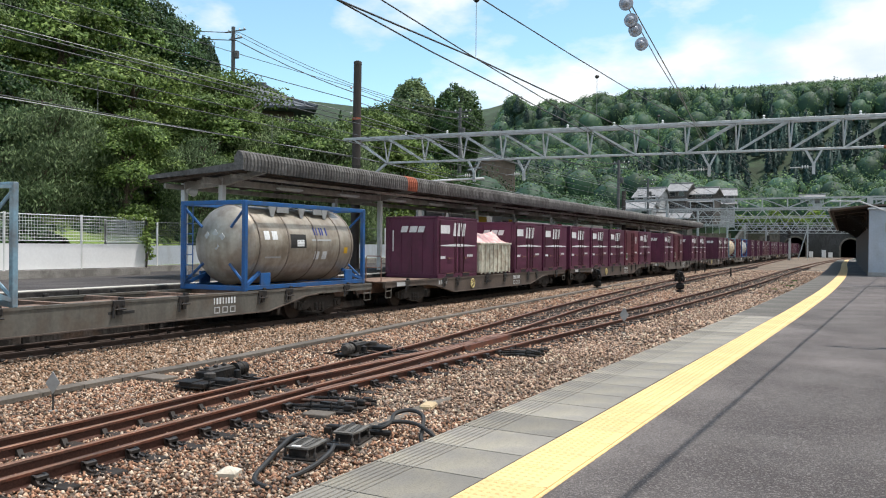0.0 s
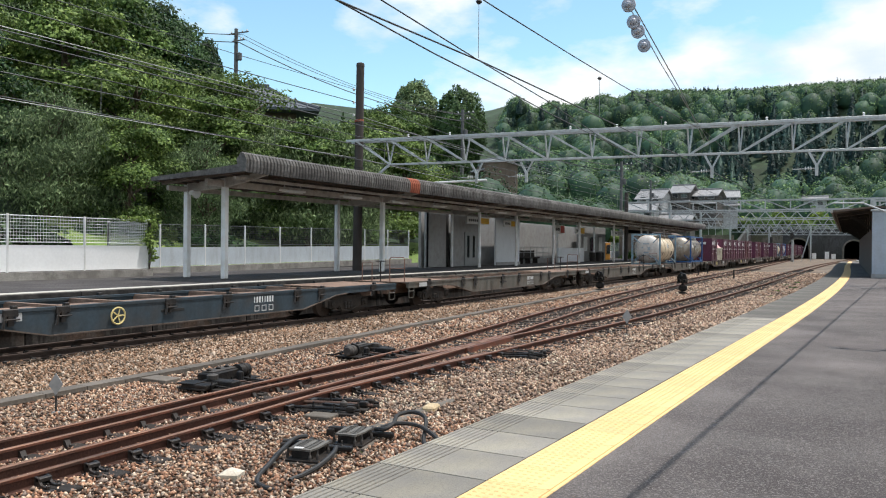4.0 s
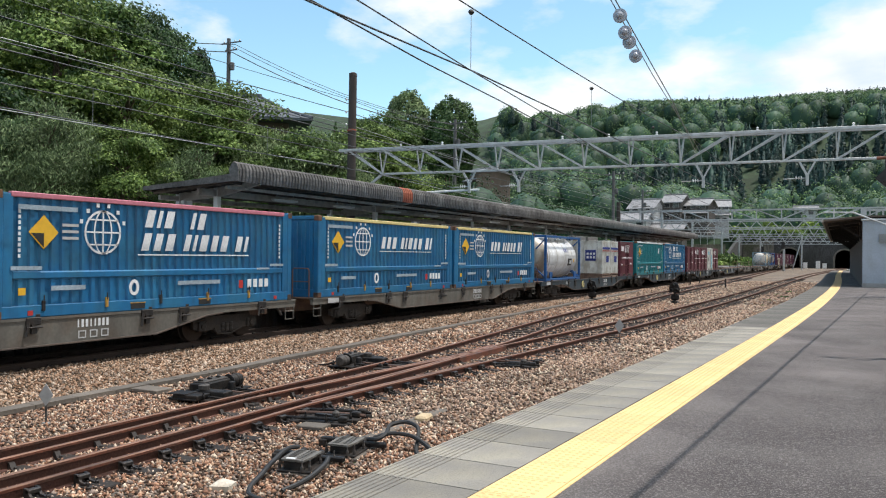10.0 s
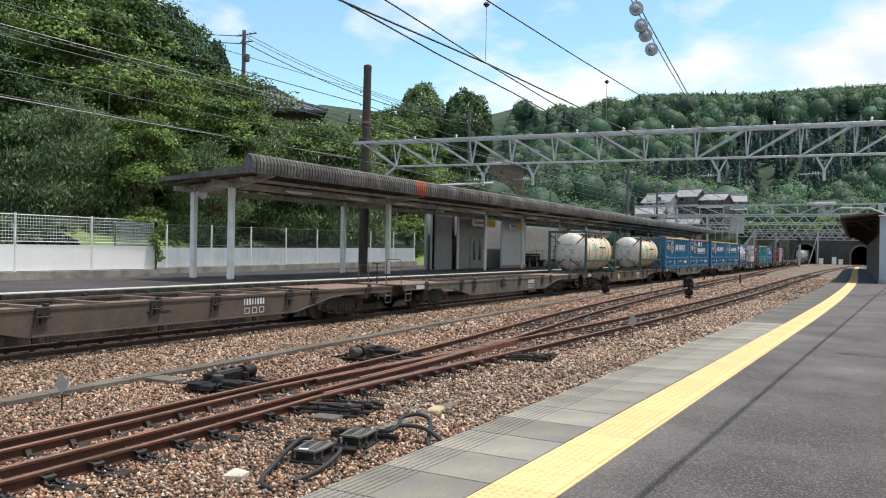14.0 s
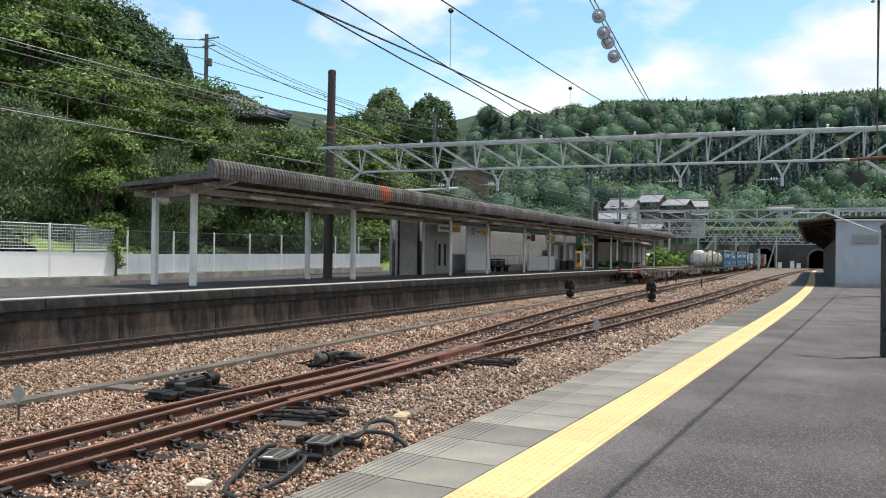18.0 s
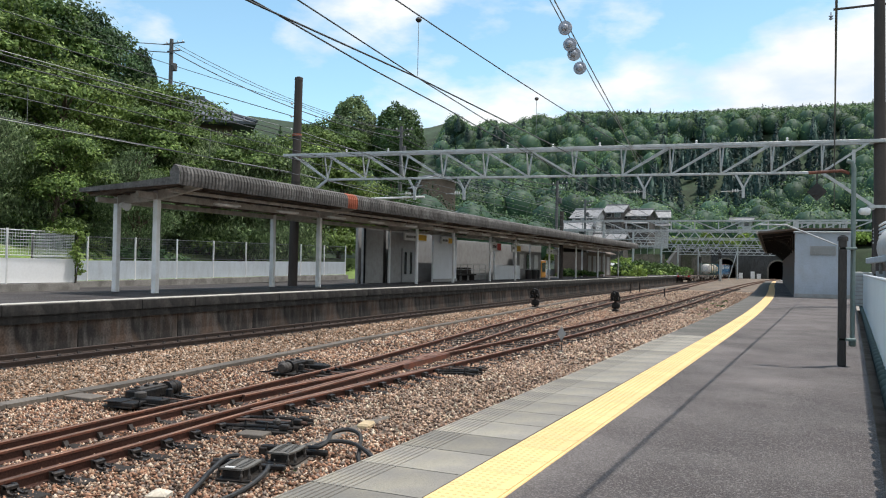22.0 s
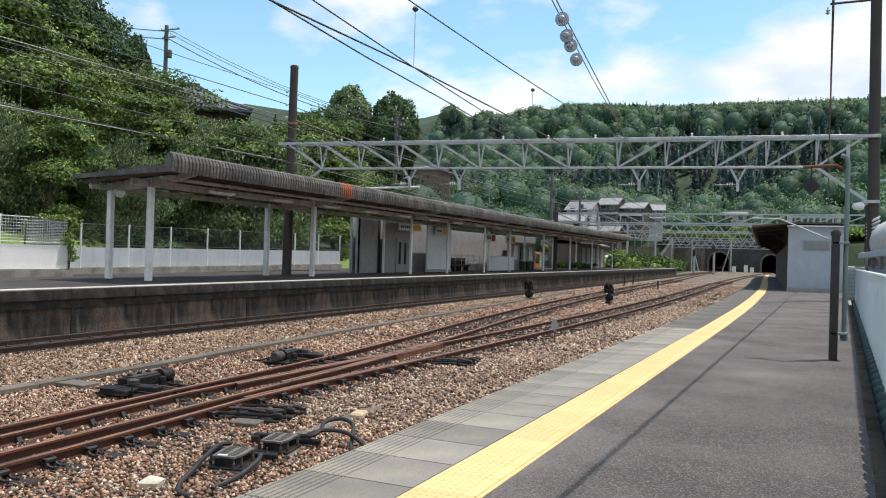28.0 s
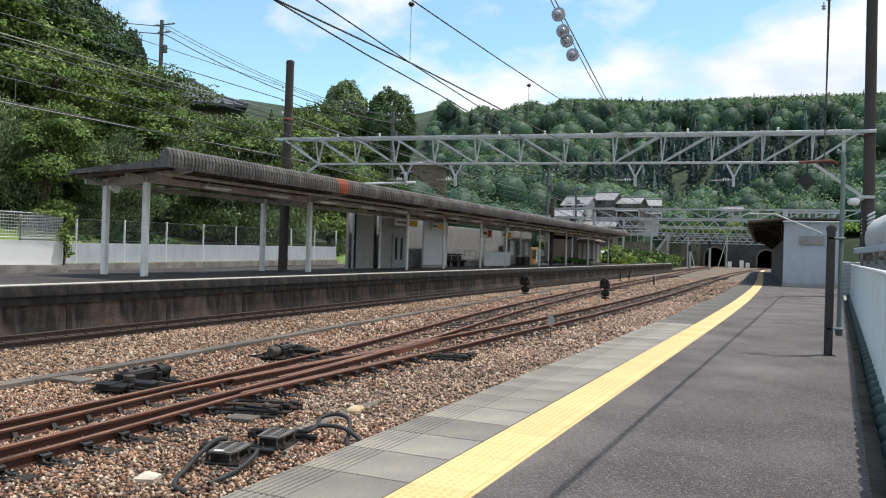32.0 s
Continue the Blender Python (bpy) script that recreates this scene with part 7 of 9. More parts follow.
# ---- tunnels ----
# The portal's dark grey includes the shade of trees and gantries.
M_PORTAL = surface("mossy_portal_concrete", (0.06, 0.06, 0.06), 0.95, vary=0.3, grain=3, blotch=0.12, bump=0.4, second=(0.03, 0.034, 0.026), amount=0.8, streak=0.6, streak_to=(0.03, 0.029, 0.027))
M_REVET = surface("stained_revetment", (0.17, 0.15, 0.125), 0.95, vary=0.35, grain=3, blotch=0.2, bump=0.4, second=(0.08, 0.09, 0.05), amount=0.8, streak=0.6, streak_to=(0.07, 0.065, 0.055))
M_LINING = surface("sooty_tunnel_lining", (0.05, 0.047, 0.043), 0.95, vary=0.3, grain=3, bump=0.4)
tunnels = thing("tunnel_portals", "stained concrete retaining wall with two tunnel mouths", "tunnel", kind="structure")


def arch(cx, half, spring, n=14):
    """The outline of a tunnel mouth, from its left foot over the crown to the right."""
    pts = [(cx - half, -0.4)]
    pts += [(cx - half * math.cos(math.pi * k / n), spring + half * math.sin(math.pi * k / n)) for k in range(n + 1)]
    return pts + [(cx + half, -0.4)]


def portal_wall(x0, x1, cx, half, spring, top, y0, y1):
    a = arch(cx, half, spring)
    s = Shape()
    for y, rev in ((y0, False), (y1, True)):
        for p, q in zip(a, a[1:]):
            quad = [(p[0], y, p[1]), (q[0], y, q[1]), (q[0], y, top), (p[0], y, top)]
            s.add(quad, [(0, 1, 2, 3)])
        s.add([(x0, y, -0.4), (a[0][0], y, -0.4), (a[0][0], y, top), (x0, y, top)], [(0, 1, 2, 3)])
        s.add([(a[-1][0], y, -0.4), (x1, y, -0.4), (x1, y, top), (a[-1][0], y, top)], [(0, 1, 2, 3)])
    s.add([(x0, y0, top), (x1, y0, top), (x1, y1, top), (x0, y1, top)], [(0, 1, 2, 3)])
    part("portal_wall", s, M_PORTAL, tunnels, tidy=False)
    ring_ = Shape()
    o, i = arch(cx, half + 0.42, spring), arch(cx, half, spring)
    for k in range(len(o) - 1):
        vs = [(*q[:1], y, q[1]) for y in (y0 - 0.15, y0) for q in (i[k], i[k + 1], o[k + 1], o[k])]
        ring_.add(vs, [(0, 1, 2, 3), (4, 7, 6, 5), (0, 4, 5, 1), (2, 6, 7, 3)])
    part("arch_ring", ring_, M_REVET, tunnels)
    lining = Shape()
    ring_n = len(i)
    for y, dx in ((y0 + 0.05, 0), (y0 + 60, -0.6), (y0 + 130, -2.0)):
        lining.v += [(p[0] + dx, y, p[1]) for p in i]
    for j in range(2):
        lining.f.append((j * ring_n, (j + 1) * ring_n, (j + 2) * ring_n - 1, (j + 1) * ring_n - 1))
        for k in range(ring_n - 1):
            lining.f.append((j * ring_n + k, j * ring_n + k + 1, (j + 1) * ring_n + k + 1, (j + 1) * ring_n + k))
    lining.f.append(tuple(range(2 * ring_n, 3 * ring_n)))
    lining.m = [0] * len(lining.f)
    part("lining", lining, M_LINING, tunnels, tidy=False)


portal_wall(-21.6, -10.5, -17.65, 2.72, 2.55, 7.9, 243.0, 243.9)
portal_wall(-10.5, 6.0, -3.9, 2.35, 2.5, 7.9, 243.4, 244.2)
part("retaining_wall", Shape().prism([(-30.2, -0.4), (-21.6, -0.4), (-21.6, 7.9), (-30.2, 6.4)], "y", 242.6, 244.2), M_REVET, tunnels, "brownish stained concrete wall")
for k in range(4):
    part("buttress", Shape().prism([(241.6, -0.4), (242.7, -0.4), (242.7, 6.0 + 0.3 * k)], "x", -29.4 + 2.3 * k, -28.9 + 2.3 * k), M_REVET, tunnels)

part("wing_wall", Shape().prism([(205, -0.4), (243.5, -0.4), (243.5, 9.5), (228, 6.2), (205, 1.2)], "x", -30.6, -29.8), M_PORTAL, tunnels)
part("wing_wall", Shape().prism([(205, -0.4), (243.5, -0.4), (243.5, 9.5), (228, 6.2), (205, 1.2)], "x", 5.4, 6.2), M_PORTAL, tunnels)


# ---- houses above the line ----
def house(x, y, z, w, d, h, roof_h, label, walls=M_PLASTER, floors=2, turn=0.0):
    o = thing("house", label, "house", pose(x, y, z, 0, 0, turn), group="houses above the line")
    part("wall", Shape().box(0, 0, h / 2 - 1.5, w, d, h + 3.0), walls, o)
    e = 0.6
    s = Shape().prism([(-d / 2 - e, h - 0.1), (0, h + roof_h), (d / 2 + e, h - 0.1), (d / 2 + e, h - 0.28), (0, h + roof_h - 0.2), (-d / 2 - e, h - 0.28)], "x", -w / 2 - e, w / 2 + e)
    r = part("roof", s, M_TILE, o, "grey tiled roof")
    part("ridge", Shape().box(0, 0, h + roof_h + 0.08, w + 2 * e, 0.4, 0.3, 0.05), M_TILE, r)
    for sgn in (-1, 1):
        part("gable", Shape().prism([(-d / 2, h - 0.2), (d / 2, h - 0.2), (0, h + roof_h - 0.25)], "x", sgn * w / 2 - 0.05, sgn * w / 2 + 0.05), walls, o)
    for f in range(floors):
        n = max(2, round(w / 2.6))
        for k in range(n):
            xx = -w / 2 + w * (k + 0.5) / n
            zz = 1.4 + f * 2.7
            win = part("window", Shape().box(xx, -d / 2 - 0.03, zz, 1.4, 0.08, 1.0), M_DIMWALL, o)
            part("pane", Shape().box(xx, -d / 2 - 0.06, zz, 1.25, 0.05, 0.86), M_DARKGLASS, win)
    if floors > 1:
        part("lower_roof", Shape().prism([(-d / 2 - 1.5, 2.5), (-d / 2 + 0.05, 3.1), (-d / 2 + 0.05, 2.95), (-d / 2 - 1.5, 2.36)], "x", -w / 2 - 0.4, w / 2 + 0.4), M_TILE, o)
    return o


M_DARKHOUSE = surface("weathered_dark_boards", (0.07, 0.064, 0.06), 0.85, vary=0.3, grain=8, bump=0.2, second=(0.13, 0.12, 0.11), amount=0.6)
house(-44.6, 190, 9.6, 5.8, 7.0, 4.2, 2.2, "two-storey white house with a grey tiled roof", turn=-8)
house(-38.9, 195, 10.5, 4.2, 7.0, 4.9, 1.9, "tall dark timber house with a grey tiled roof", M_DARKHOUSE, turn=-6)
house(-34.4, 197, 10.3, 6.6, 6.5, 4.4, 1.6, "long dark timber house with a pale tiled roof", M_DARKHOUSE, turn=-6)
house(-45.3, 182, 8.3, 6.0, 5.0, 2.6, 1.6, "small pale house with a low grey roof", floors=1)
house(-38.5, 184, 6.6, 7.5, 4.0, 2.2, 1.2, "low dark outbuilding below the houses", M_DARKHOUSE, floors=1, turn=-5)
terrace = thing("terrace_rail", "pale steel railing along the terrace below the houses", "railing")
for k in range(15):
    part("post", Shape().tube([(-47 + k * 1.35, 178.5 + k * 0.9, 5.4), (-47 + k * 1.35, 178.5 + k * 0.9, 8.2)], 0.07, 6), M_STEEL, terrace)
for zz in (6.9, 7.5, 8.15):
    part("bar", Shape().tube([(-47, 178.5, zz), (-28.1, 191.1, zz)], 0.06, 6), M_STEEL, terrace)
tagged(part("terrace_wall", Shape().beam((-48, 179, 3.0), (-27.5, 192.6, 3.0), 0.6, 5.0), M_REVET), "stained concrete terrace wall below the houses", "wall", kind="structure")
house(-30.2, 205, 10.2, 3.6, 5.0, 4.6, 1.6, "narrow pale blue house among trees", turn=10)
house(-14.5, 262, 14.5, 6.0, 4.5, 2.4, 1.2, "pale house above the tunnel mouth", floors=1)
house(-72.0, 150, 14.5, 16.0, 9.0, 4.4, 1.0, "long dark building half hidden by trees", M_WOODWALL, turn=-25)
hall = thing("temple_hall", "hall with a broad dark blue-grey hipped tile roof among the trees", "building", pose(-66.4, 72.2, -0.2, 0, 0, 41.5))
M_DARKTILE = surface("dark_blue_grey_tile", (0.085, 0.1, 0.118), 0.75, vary=0.25, grain=10, bump=0.3)
part("wall", Shape().box(0, 0, 14.2, 14.5, 8.0, 8.0), M_WOODWALL, hall)
tiles = part("roof", Shape().mesh_hip(9.7, 6.4, 4.1, 17.9, 21.2), M_DARKTILE, hall, "hipped tile roof with pale ridge")
part("ridge", Shape().box(0, 0, 21.3, 8.6, 0.5, 0.5, 0.08), M_DARKTILE, tiles)
for sx in (-1, 1):
    for sy in (-1, 1):
        part("hip_ridge", Shape().tube([(sx * 4.1, 0, 21.2), (sx * 6.6, sy * 3.0, 19.35), (sx * 9.7, sy * 6.4, 17.95)], 0.2, 6), M_DARKTILE, tiles)
for k in range(15):
    x = -8.4 + 1.2 * k
    top = (0.0, 21.22) if abs(x) < 4.1 else (-6.4 * (abs(x) - 4.1) / 5.6, 21.22 - 3.3 * (abs(x) - 4.1) / 5.6)
    part("tile_roll", Shape().tube([(x, top[0], top[1]), (x, (top[0] - 6.4) / 2, (top[1] + 17.9) / 2 - 0.24 * (1 + top[0] / 6.4)), (x, -6.4, 17.93)], 0.09, 5), M_DARKTILE, tiles)
van = thing("parked_van", "small white van parked behind the platform", "van")
part("body", Shape().prism([(118.5, 1.5), (121.9, 1.5), (121.9, 2.3), (121.4, 2.95), (118.9, 2.95), (118.5, 2.4)], "x", -25.6, -24.0), M_WHITE, van)
for y0 in (119.2, 121.2):
    part("wheel", Shape().lathe([(-0.1, 0.28), (0.1, 0.28)], "x", 14, (-24.05, y0, 1.4)), M_DARK, van)
part("windscreen", Shape().box(-23.98, 120.1, 2.6, 0.03, 1.9, 0.45), M_DARKGLASS, van)


# ---- small things before the tunnel mouths ----
def colour_signal(x, y, high, label):
    g = thing("colour_light_signal", label, "signal", group="signals before the tunnels")
    part("mast", Shape().tube([(x, y, -0.3), (x, y, high)], 0.09, 8), M_STEEL, g)
    h = part("head", Shape().box(x, y - 0.15, high - 0.3, 0.62, 0.2, 1.5, 0.08), M_DARK, g)
    for k in range(3):
        part("hood", Shape().tube([(x, y - 0.24, high - 0.75 + 0.45 * k), (x, y - 0.5, high - 0.72 + 0.45 * k)], 0.14, 8), M_DARK, h)
    part("ladder", Shape().box(x + 0.2, y + 0.12, high / 2 - 0.5, 0.3, 0.05, high - 0.6), M_STEEL, g)
    part("foot", Shape().box(x, y, 0.0, 0.5, 0.5, 0.5, 0.03), M_CONC, g)
    return g


colour_signal(-13.9, 176, 5.4, "grey signal mast with a black three-lamp head")
colour_signal(-19.8, 196, 4.7, "grey signal mast with a black lamp head by the wall")
for x, y, h in ((-13.3, 238, 1.5), (-10.1, 236, 1.9), (-8.6, 238, 1.3)):
    c = thing("relay_cabinet", "white steel relay cabinet before the tunnel wall", "cabinet", group="relay cabinets")
    part("body", Shape().box(x, y, h / 2 - 0.2, 1.0, 0.7, h + 0.2, 0.03), M_WHITE, c)
    part("roof", Shape().box(x, y, h - 0.06, 1.15, 0.85, 0.08, 0.02), M_STEEL, c)
    part("plinth", Shape().box(x, y, -0.22, 1.1, 0.8, 0.24), M_CONC, c)
for x, lean in ((-12.2, 1.4), (-21.2, -1.3)):
    q = thing("stayed_pole", "grey steel pole with a slanting stay before the tunnels", "pole", group="stayed poles")
    part("shaft", Shape().tube([(x, 205, -0.3), (x, 205, 7.8)], 0.16, 8), M_STEEL, q)
    part("stay", Shape().tube([(x - lean * 1.4, 204.6, -0.2), (x, 204.9, 7.0)], 0.13, 6), M_STEEL, q)
    part("arm", Shape().beam((x - 1.6, 205, 6.4), (x + 1.6, 205, 6.5), 0.1, 0.1), M_STEEL, q)


# ---- woods ----
def foliage(name, base, light, vary=0.35, clump=0.45, through_light=0.38):
    """Leaves: a green that changes from leaf to leaf, and lets some light through."""
    m = bpy.data.materials.new(name)
    m.use_nodes = True
    n, l = m.node_tree.nodes, m.node_tree.links
    bs = n["Principled BSDF"]
    bs.inputs["Roughness"].default_value = 0.6
    bs.inputs["Specular IOR Level"].default_value = 0.25
    geo, info = n.new("ShaderNodeNewGeometry"), n.new("ShaderNodeObjectInfo")
    ramp = n.new("ShaderNodeValToRGB")
    ramp.color_ramp.elements[0].color = (*[c * (1 - vary) for c in base], 1)
    ramp.color_ramp.elements[1].color = (*light, 1)
    ramp.color_ramp.elements[1].position = 0.95
    mid = ramp.color_ramp.elements.new(0.55)
    mid.color = (*base, 1)
    l.new(geo.outputs["Random Per Island"], ramp.inputs["Fac"])
    hue = n.new("ShaderNodeHueSaturation")
    turn = n.new("ShaderNodeMapRange")
    turn.inputs["From Min"].default_value, turn.inputs["From Max"].default_value = 1.0, 0.0
    turn.inputs["To Min"].default_value, turn.inputs["To Max"].default_value = 0.485, 0.52
    l.new(info.outputs["Random"], turn.inputs["Value"])
    l.new(turn.outputs["Result"], hue.inputs["Hue"])
    rng = n.new("ShaderNodeMapRange")
    rng.inputs["To Min"].default_value, rng.inputs["To Max"].default_value = 0.62, 1.32
    l.new(info.outputs["Random"], rng.inputs["Value"])
    l.new(rng.outputs["Result"], hue.inputs["Value"])
    l.new(ramp.outputs["Color"], hue.inputs["Color"])
    l.new(hue.outputs["Color"], bs.inputs["Base Color"])
    # sprays of a lighter and a darker green, a clump at a time
    co, patch, span = n.new("ShaderNodeTexCoord"), n.new("ShaderNodeTexNoise"), n.new("ShaderNodeMapRange")
    patch.inputs["Scale"].default_value, patch.inputs["Detail"].default_value = clump, 2.0
    span.inputs["From Min"].default_value, span.inputs["From Max"].default_value = 0.3, 0.7
    span.inputs["To Min"].default_value, span.inputs["To Max"].default_value = 0.6, 1.45
    l.new(co.outputs["Object"], patch.inputs["Vector"])
    l.new(patch.outputs["Fac"], span.inputs["Value"])
    hue_2 = hue
    hue = n.new("ShaderNodeHueSaturation")
    l.new(hue_2.outputs["Color"], hue.inputs["Color"])
    l.new(span.outputs["Result"], hue.inputs["Value"])
    l.new(hue.outputs["Color"], bs.inputs["Base Color"])
    tr = n.new("ShaderNodeBsdfTranslucent")
    l.new(hue.outputs["Color"], tr.inputs["Color"])
    mx = n.new("ShaderNodeMixShader")
    mx.inputs["Fac"].default_value = through_light
    l.new(bs.outputs["BSDF"], mx.inputs[1])
    l.new(tr.outputs["BSDF"], mx.inputs[2])
    l.new(mx.outputs["Shader"], n["Material Output"].inputs["Surface"])
    return m


M_LEAF = foliage("broad_leaves", (0.075, 0.135, 0.034), (0.20, 0.29, 0.08), 0.45, 0.45, 0.24)
M_LEAF_Y = foliage("yellow_green_leaves", (0.115, 0.175, 0.04), (0.27, 0.36, 0.10), 0.4, 0.45, 0.26)
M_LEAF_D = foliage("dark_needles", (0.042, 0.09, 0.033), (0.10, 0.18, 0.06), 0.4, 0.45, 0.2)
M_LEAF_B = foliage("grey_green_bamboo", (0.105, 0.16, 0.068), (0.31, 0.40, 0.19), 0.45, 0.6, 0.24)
# Leaf colours of the hills are bluer, with distance haze mixed in.
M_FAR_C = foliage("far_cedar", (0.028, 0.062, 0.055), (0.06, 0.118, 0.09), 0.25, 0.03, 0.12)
# Darker copy of the far leaves, for shade inside broadleaf crowns.
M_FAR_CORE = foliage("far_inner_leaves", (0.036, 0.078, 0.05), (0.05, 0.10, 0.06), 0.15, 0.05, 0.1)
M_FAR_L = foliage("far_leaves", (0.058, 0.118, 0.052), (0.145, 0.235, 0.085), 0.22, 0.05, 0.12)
M_BARK = surface("bark", (0.10, 0.075, 0.055), 0.95, vary=0.4, grain=14, bump=0.5)
rng = np.random.default_rng(5)


def leaf_mesh(name, pts, outward, size, material, droop=0.0, bend=0.3, stray=0.75):
    """Many small bent leaf sprays, one at each point, each of two triangles."""
    n = len(pts)
    nrm = outward + rng.normal(0, stray, (n, 3))
    nrm /= np.linalg.norm(nrm, axis=1)[:, None]
    a = np.cross(nrm, rng.normal(0, 1, (n, 3)))
    a[:, 2] -= droop * 2.0
    a /= np.linalg.norm(a, axis=1)[:, None]
    b = np.cross(nrm, a)
    b /= np.maximum(np.linalg.norm(b, axis=1), 1e-6)[:, None]
    s = (size * rng.uniform(0.6, 1.4, n))[:, None]
    long, wide = s * (1 + droop), s * (0.62 - 0.3 * min(droop, 1))
    tip, tail = pts + a * long, pts - a * long
    l_, r_ = pts + b * wide - nrm * s * bend, pts - b * wide - nrm * s * bend
    v = np.stack([tip, l_, tail, r_], 1).reshape(-1, 3)
    k = np.arange(n)[:, None] * 4
    f = np.concatenate([k + [0, 1, 2], k + [0, 2, 3]], 1).reshape(-1, 3)
    me = bpy.data.meshes.new(name)
    me.vertices.add(len(v))
    me.vertices.foreach_set("co", v.ravel())
    me.loops.add(f.size)
    me.loops.foreach_set("vertex_index", f.ravel().astype(np.int32))
    me.polygons.add(len(f))
    me.polygons.foreach_set("loop_start", np.arange(0, f.size, 3, dtype=np.int32))
    me.materials.append(material)
    me.update(calc_edges=True)
    return me


def lobes(count, spread_xy, low, high, radius):
    """Clumps of a crown: centres and radii."""
    out = []
    for k in range(count):
        t = rng.uniform(0, 1)
        a = rng.uniform(0, 2 * math.pi)
        z = low + (high - low) * t
        r = spread_xy * math.sqrt(rng.uniform(0, 1)) * (1.0 - 0.75 * max(0, t - 0.35))
        out.append((r * math.cos(a), r * math.sin(a), z, radius * rng.uniform(0.65, 1.25)))
    return out


def crown_points(groups, per):
    pts, nrm = [], []
    for x, y, z, r in groups:
        d = rng.normal(0, 1, (per, 3))
        d /= np.linalg.norm(d, axis=1)[:, None]
        d[:, 2] = np.where(d[:, 2] < -0.3, -d[:, 2] * 0.5, d[:, 2])
        lump = 1 + 0.22 * np.sin(d[:, 0] * 7 + x * 3) * np.cos(d[:, 1] * 6 + y * 5 + d[:, 2] * 4)
        rad = r * (rng.uniform(0.7, 1.04, per) * lump)[:, None]
        pts.append(np.array([x, y, z]) + d * rad * np.array([1.1, 1.1, 0.66]))
        nrm.append(d + np.array([0, 0, 0.3]))
    return np.concatenate(pts), np.concatenate(nrm)


def trunk_shape(high, r, groups, bent=0.25):
    s = Shape()
    path = [(bent * math.sin(1.3 * k), bent * math.cos(1.7 * k) - bent, high * k / 5) for k in range(6)]
    s.tube(path, [r * (1 - 0.14 * k) for k in range(6)], 8)
    for x, y, z, rr in groups[::2]:
        z0 = min(high * 0.85, max(high * 0.3, z - rr * 1.3))
        s.tube([(0, 0, z0), (x * 0.5, y * 0.5, z0 + (z - z0) * 0.6), (x, y, z)], [r * 0.4, r * 0.25, r * 0.08], 5)
    return s


def tree(label, kind, leaf, high=10.0, wide=3.2, count=16, per=330, size=0.2, droop=0.0):
    t = thing("tree", label, "tree", group="trees on the bank")
    if kind == "cone":
        n = count * per
        h = 1 - np.sqrt(rng.uniform(0, 1, n)) * 0.94
        a = rng.uniform(0, 2 * math.pi, n)
        wob = 1 + 0.22 * np.sin(a * 5 + h * 21) + 0.16 * np.sin(a * 3 - h * 40)
        r = wide * (1 - h) ** 0.8 * wob * np.sqrt(rng.uniform(0.35, 1, n))
        pts = np.stack([r * np.cos(a), r * np.sin(a), high * (0.12 + 0.88 * h)], 1)
        out = np.stack([np.cos(a), np.sin(a), np.full(n, 0.5)], 1)
        groups = []
    elif kind == "egg":
        n = count * per
        d = rng.normal(0, 1, (n, 3))
        d /= np.linalg.norm(d, axis=1)[:, None]
        lump = np.array([noise.noise(Vector(q) * 3.4) for q in d])
        rad = (rng.uniform(0.6, 1, n) ** 0.35) * (0.9 + 0.2 * lump)
        rad *= 1 - 0.16 * np.clip(d[:, 2], 0, 1) * np.hypot(d[:, 0], d[:, 1])
        pts = d * rad[:, None] * np.array([wide, wide, high * 0.3]) + np.array([0, 0, high * 0.7])
        out, groups = d, []
    else:
        groups = lobes(count, wide, high * 0.25, high * 0.9, high * 0.125)
        groups.append((0, 0, high * 0.92, high * 0.13))
        pts, out = crown_points(groups, per)
        if droop:
            hang = rng.uniform(0, 1, len(pts)) ** 2
            pts[:, 2] -= hang * high * 0.14
    part("trunk", trunk_shape(high * 0.9, high * 0.022, groups), M_BARK, t, smooth=True)
    part("crown", leaf_mesh("crown", pts, out, size, leaf, droop, stray=0.5), None, t)
    return t


def bush(label, leaf, high=1.6, wide=1.5, size=0.14):
    t = thing("bush", label, "bush", group="bushes on the bank")
    groups = [(rng.uniform(-wide, wide), rng.uniform(-wide, wide), rng.uniform(0.2, high * 0.6), high * rng.uniform(0.3, 0.5)) for k in range(9)]
    pts, out = crown_points(groups, 260)
    part("leaves", leaf_mesh("leaves", pts, out, size, leaf), None, t)
    part("stem", Shape().tube([(0, 0, -0.1), (0.1, 0, high * 0.5)], [0.05, 0.02], 6), M_BARK, t)
    return t


TREES = {
    "broad": tree("broadleaf tree with a full mid-green crown", "broad", M_LEAF, 10, 3.2, 28, 500, 0.097),
    "broad_b": tree("broadleaf tree with an uneven dark crown", "broad", M_LEAF_D, 10, 2.9, 24, 500, 0.097),
    "yellow": tree("broadleaf tree with a yellow-green crown", "broad", M_LEAF_Y, 10, 3.4, 28, 500, 0.095),
    "bamboo": tree("bamboo clump with drooping grey-green sprays", "broad", M_LEAF_B, 10, 3.0, 30, 700, 0.07, 0.7),
    "pine": tree("tall dark pine with flat clumps and gaps between them", "broad", M_LEAF_D, 10, 1.9, 15, 620, 0.085),
    "cedar": tree("tall dark conifer with a pointed crown", "cone", M_LEAF_D, 10, 1.9, 20, 400, 0.14),
    "egg": tree("dense dark cypress with a rounded crown", "egg", M_LEAF_D, 10, 1.75, 24, 700, 0.075),
    "round": tree("rounded pale green tree with a dense crown", "egg", M_LEAF_B, 10, 1.75, 24, 700, 0.075),
}
BUSH = bush("leafy green bush on the slope", M_LEAF)
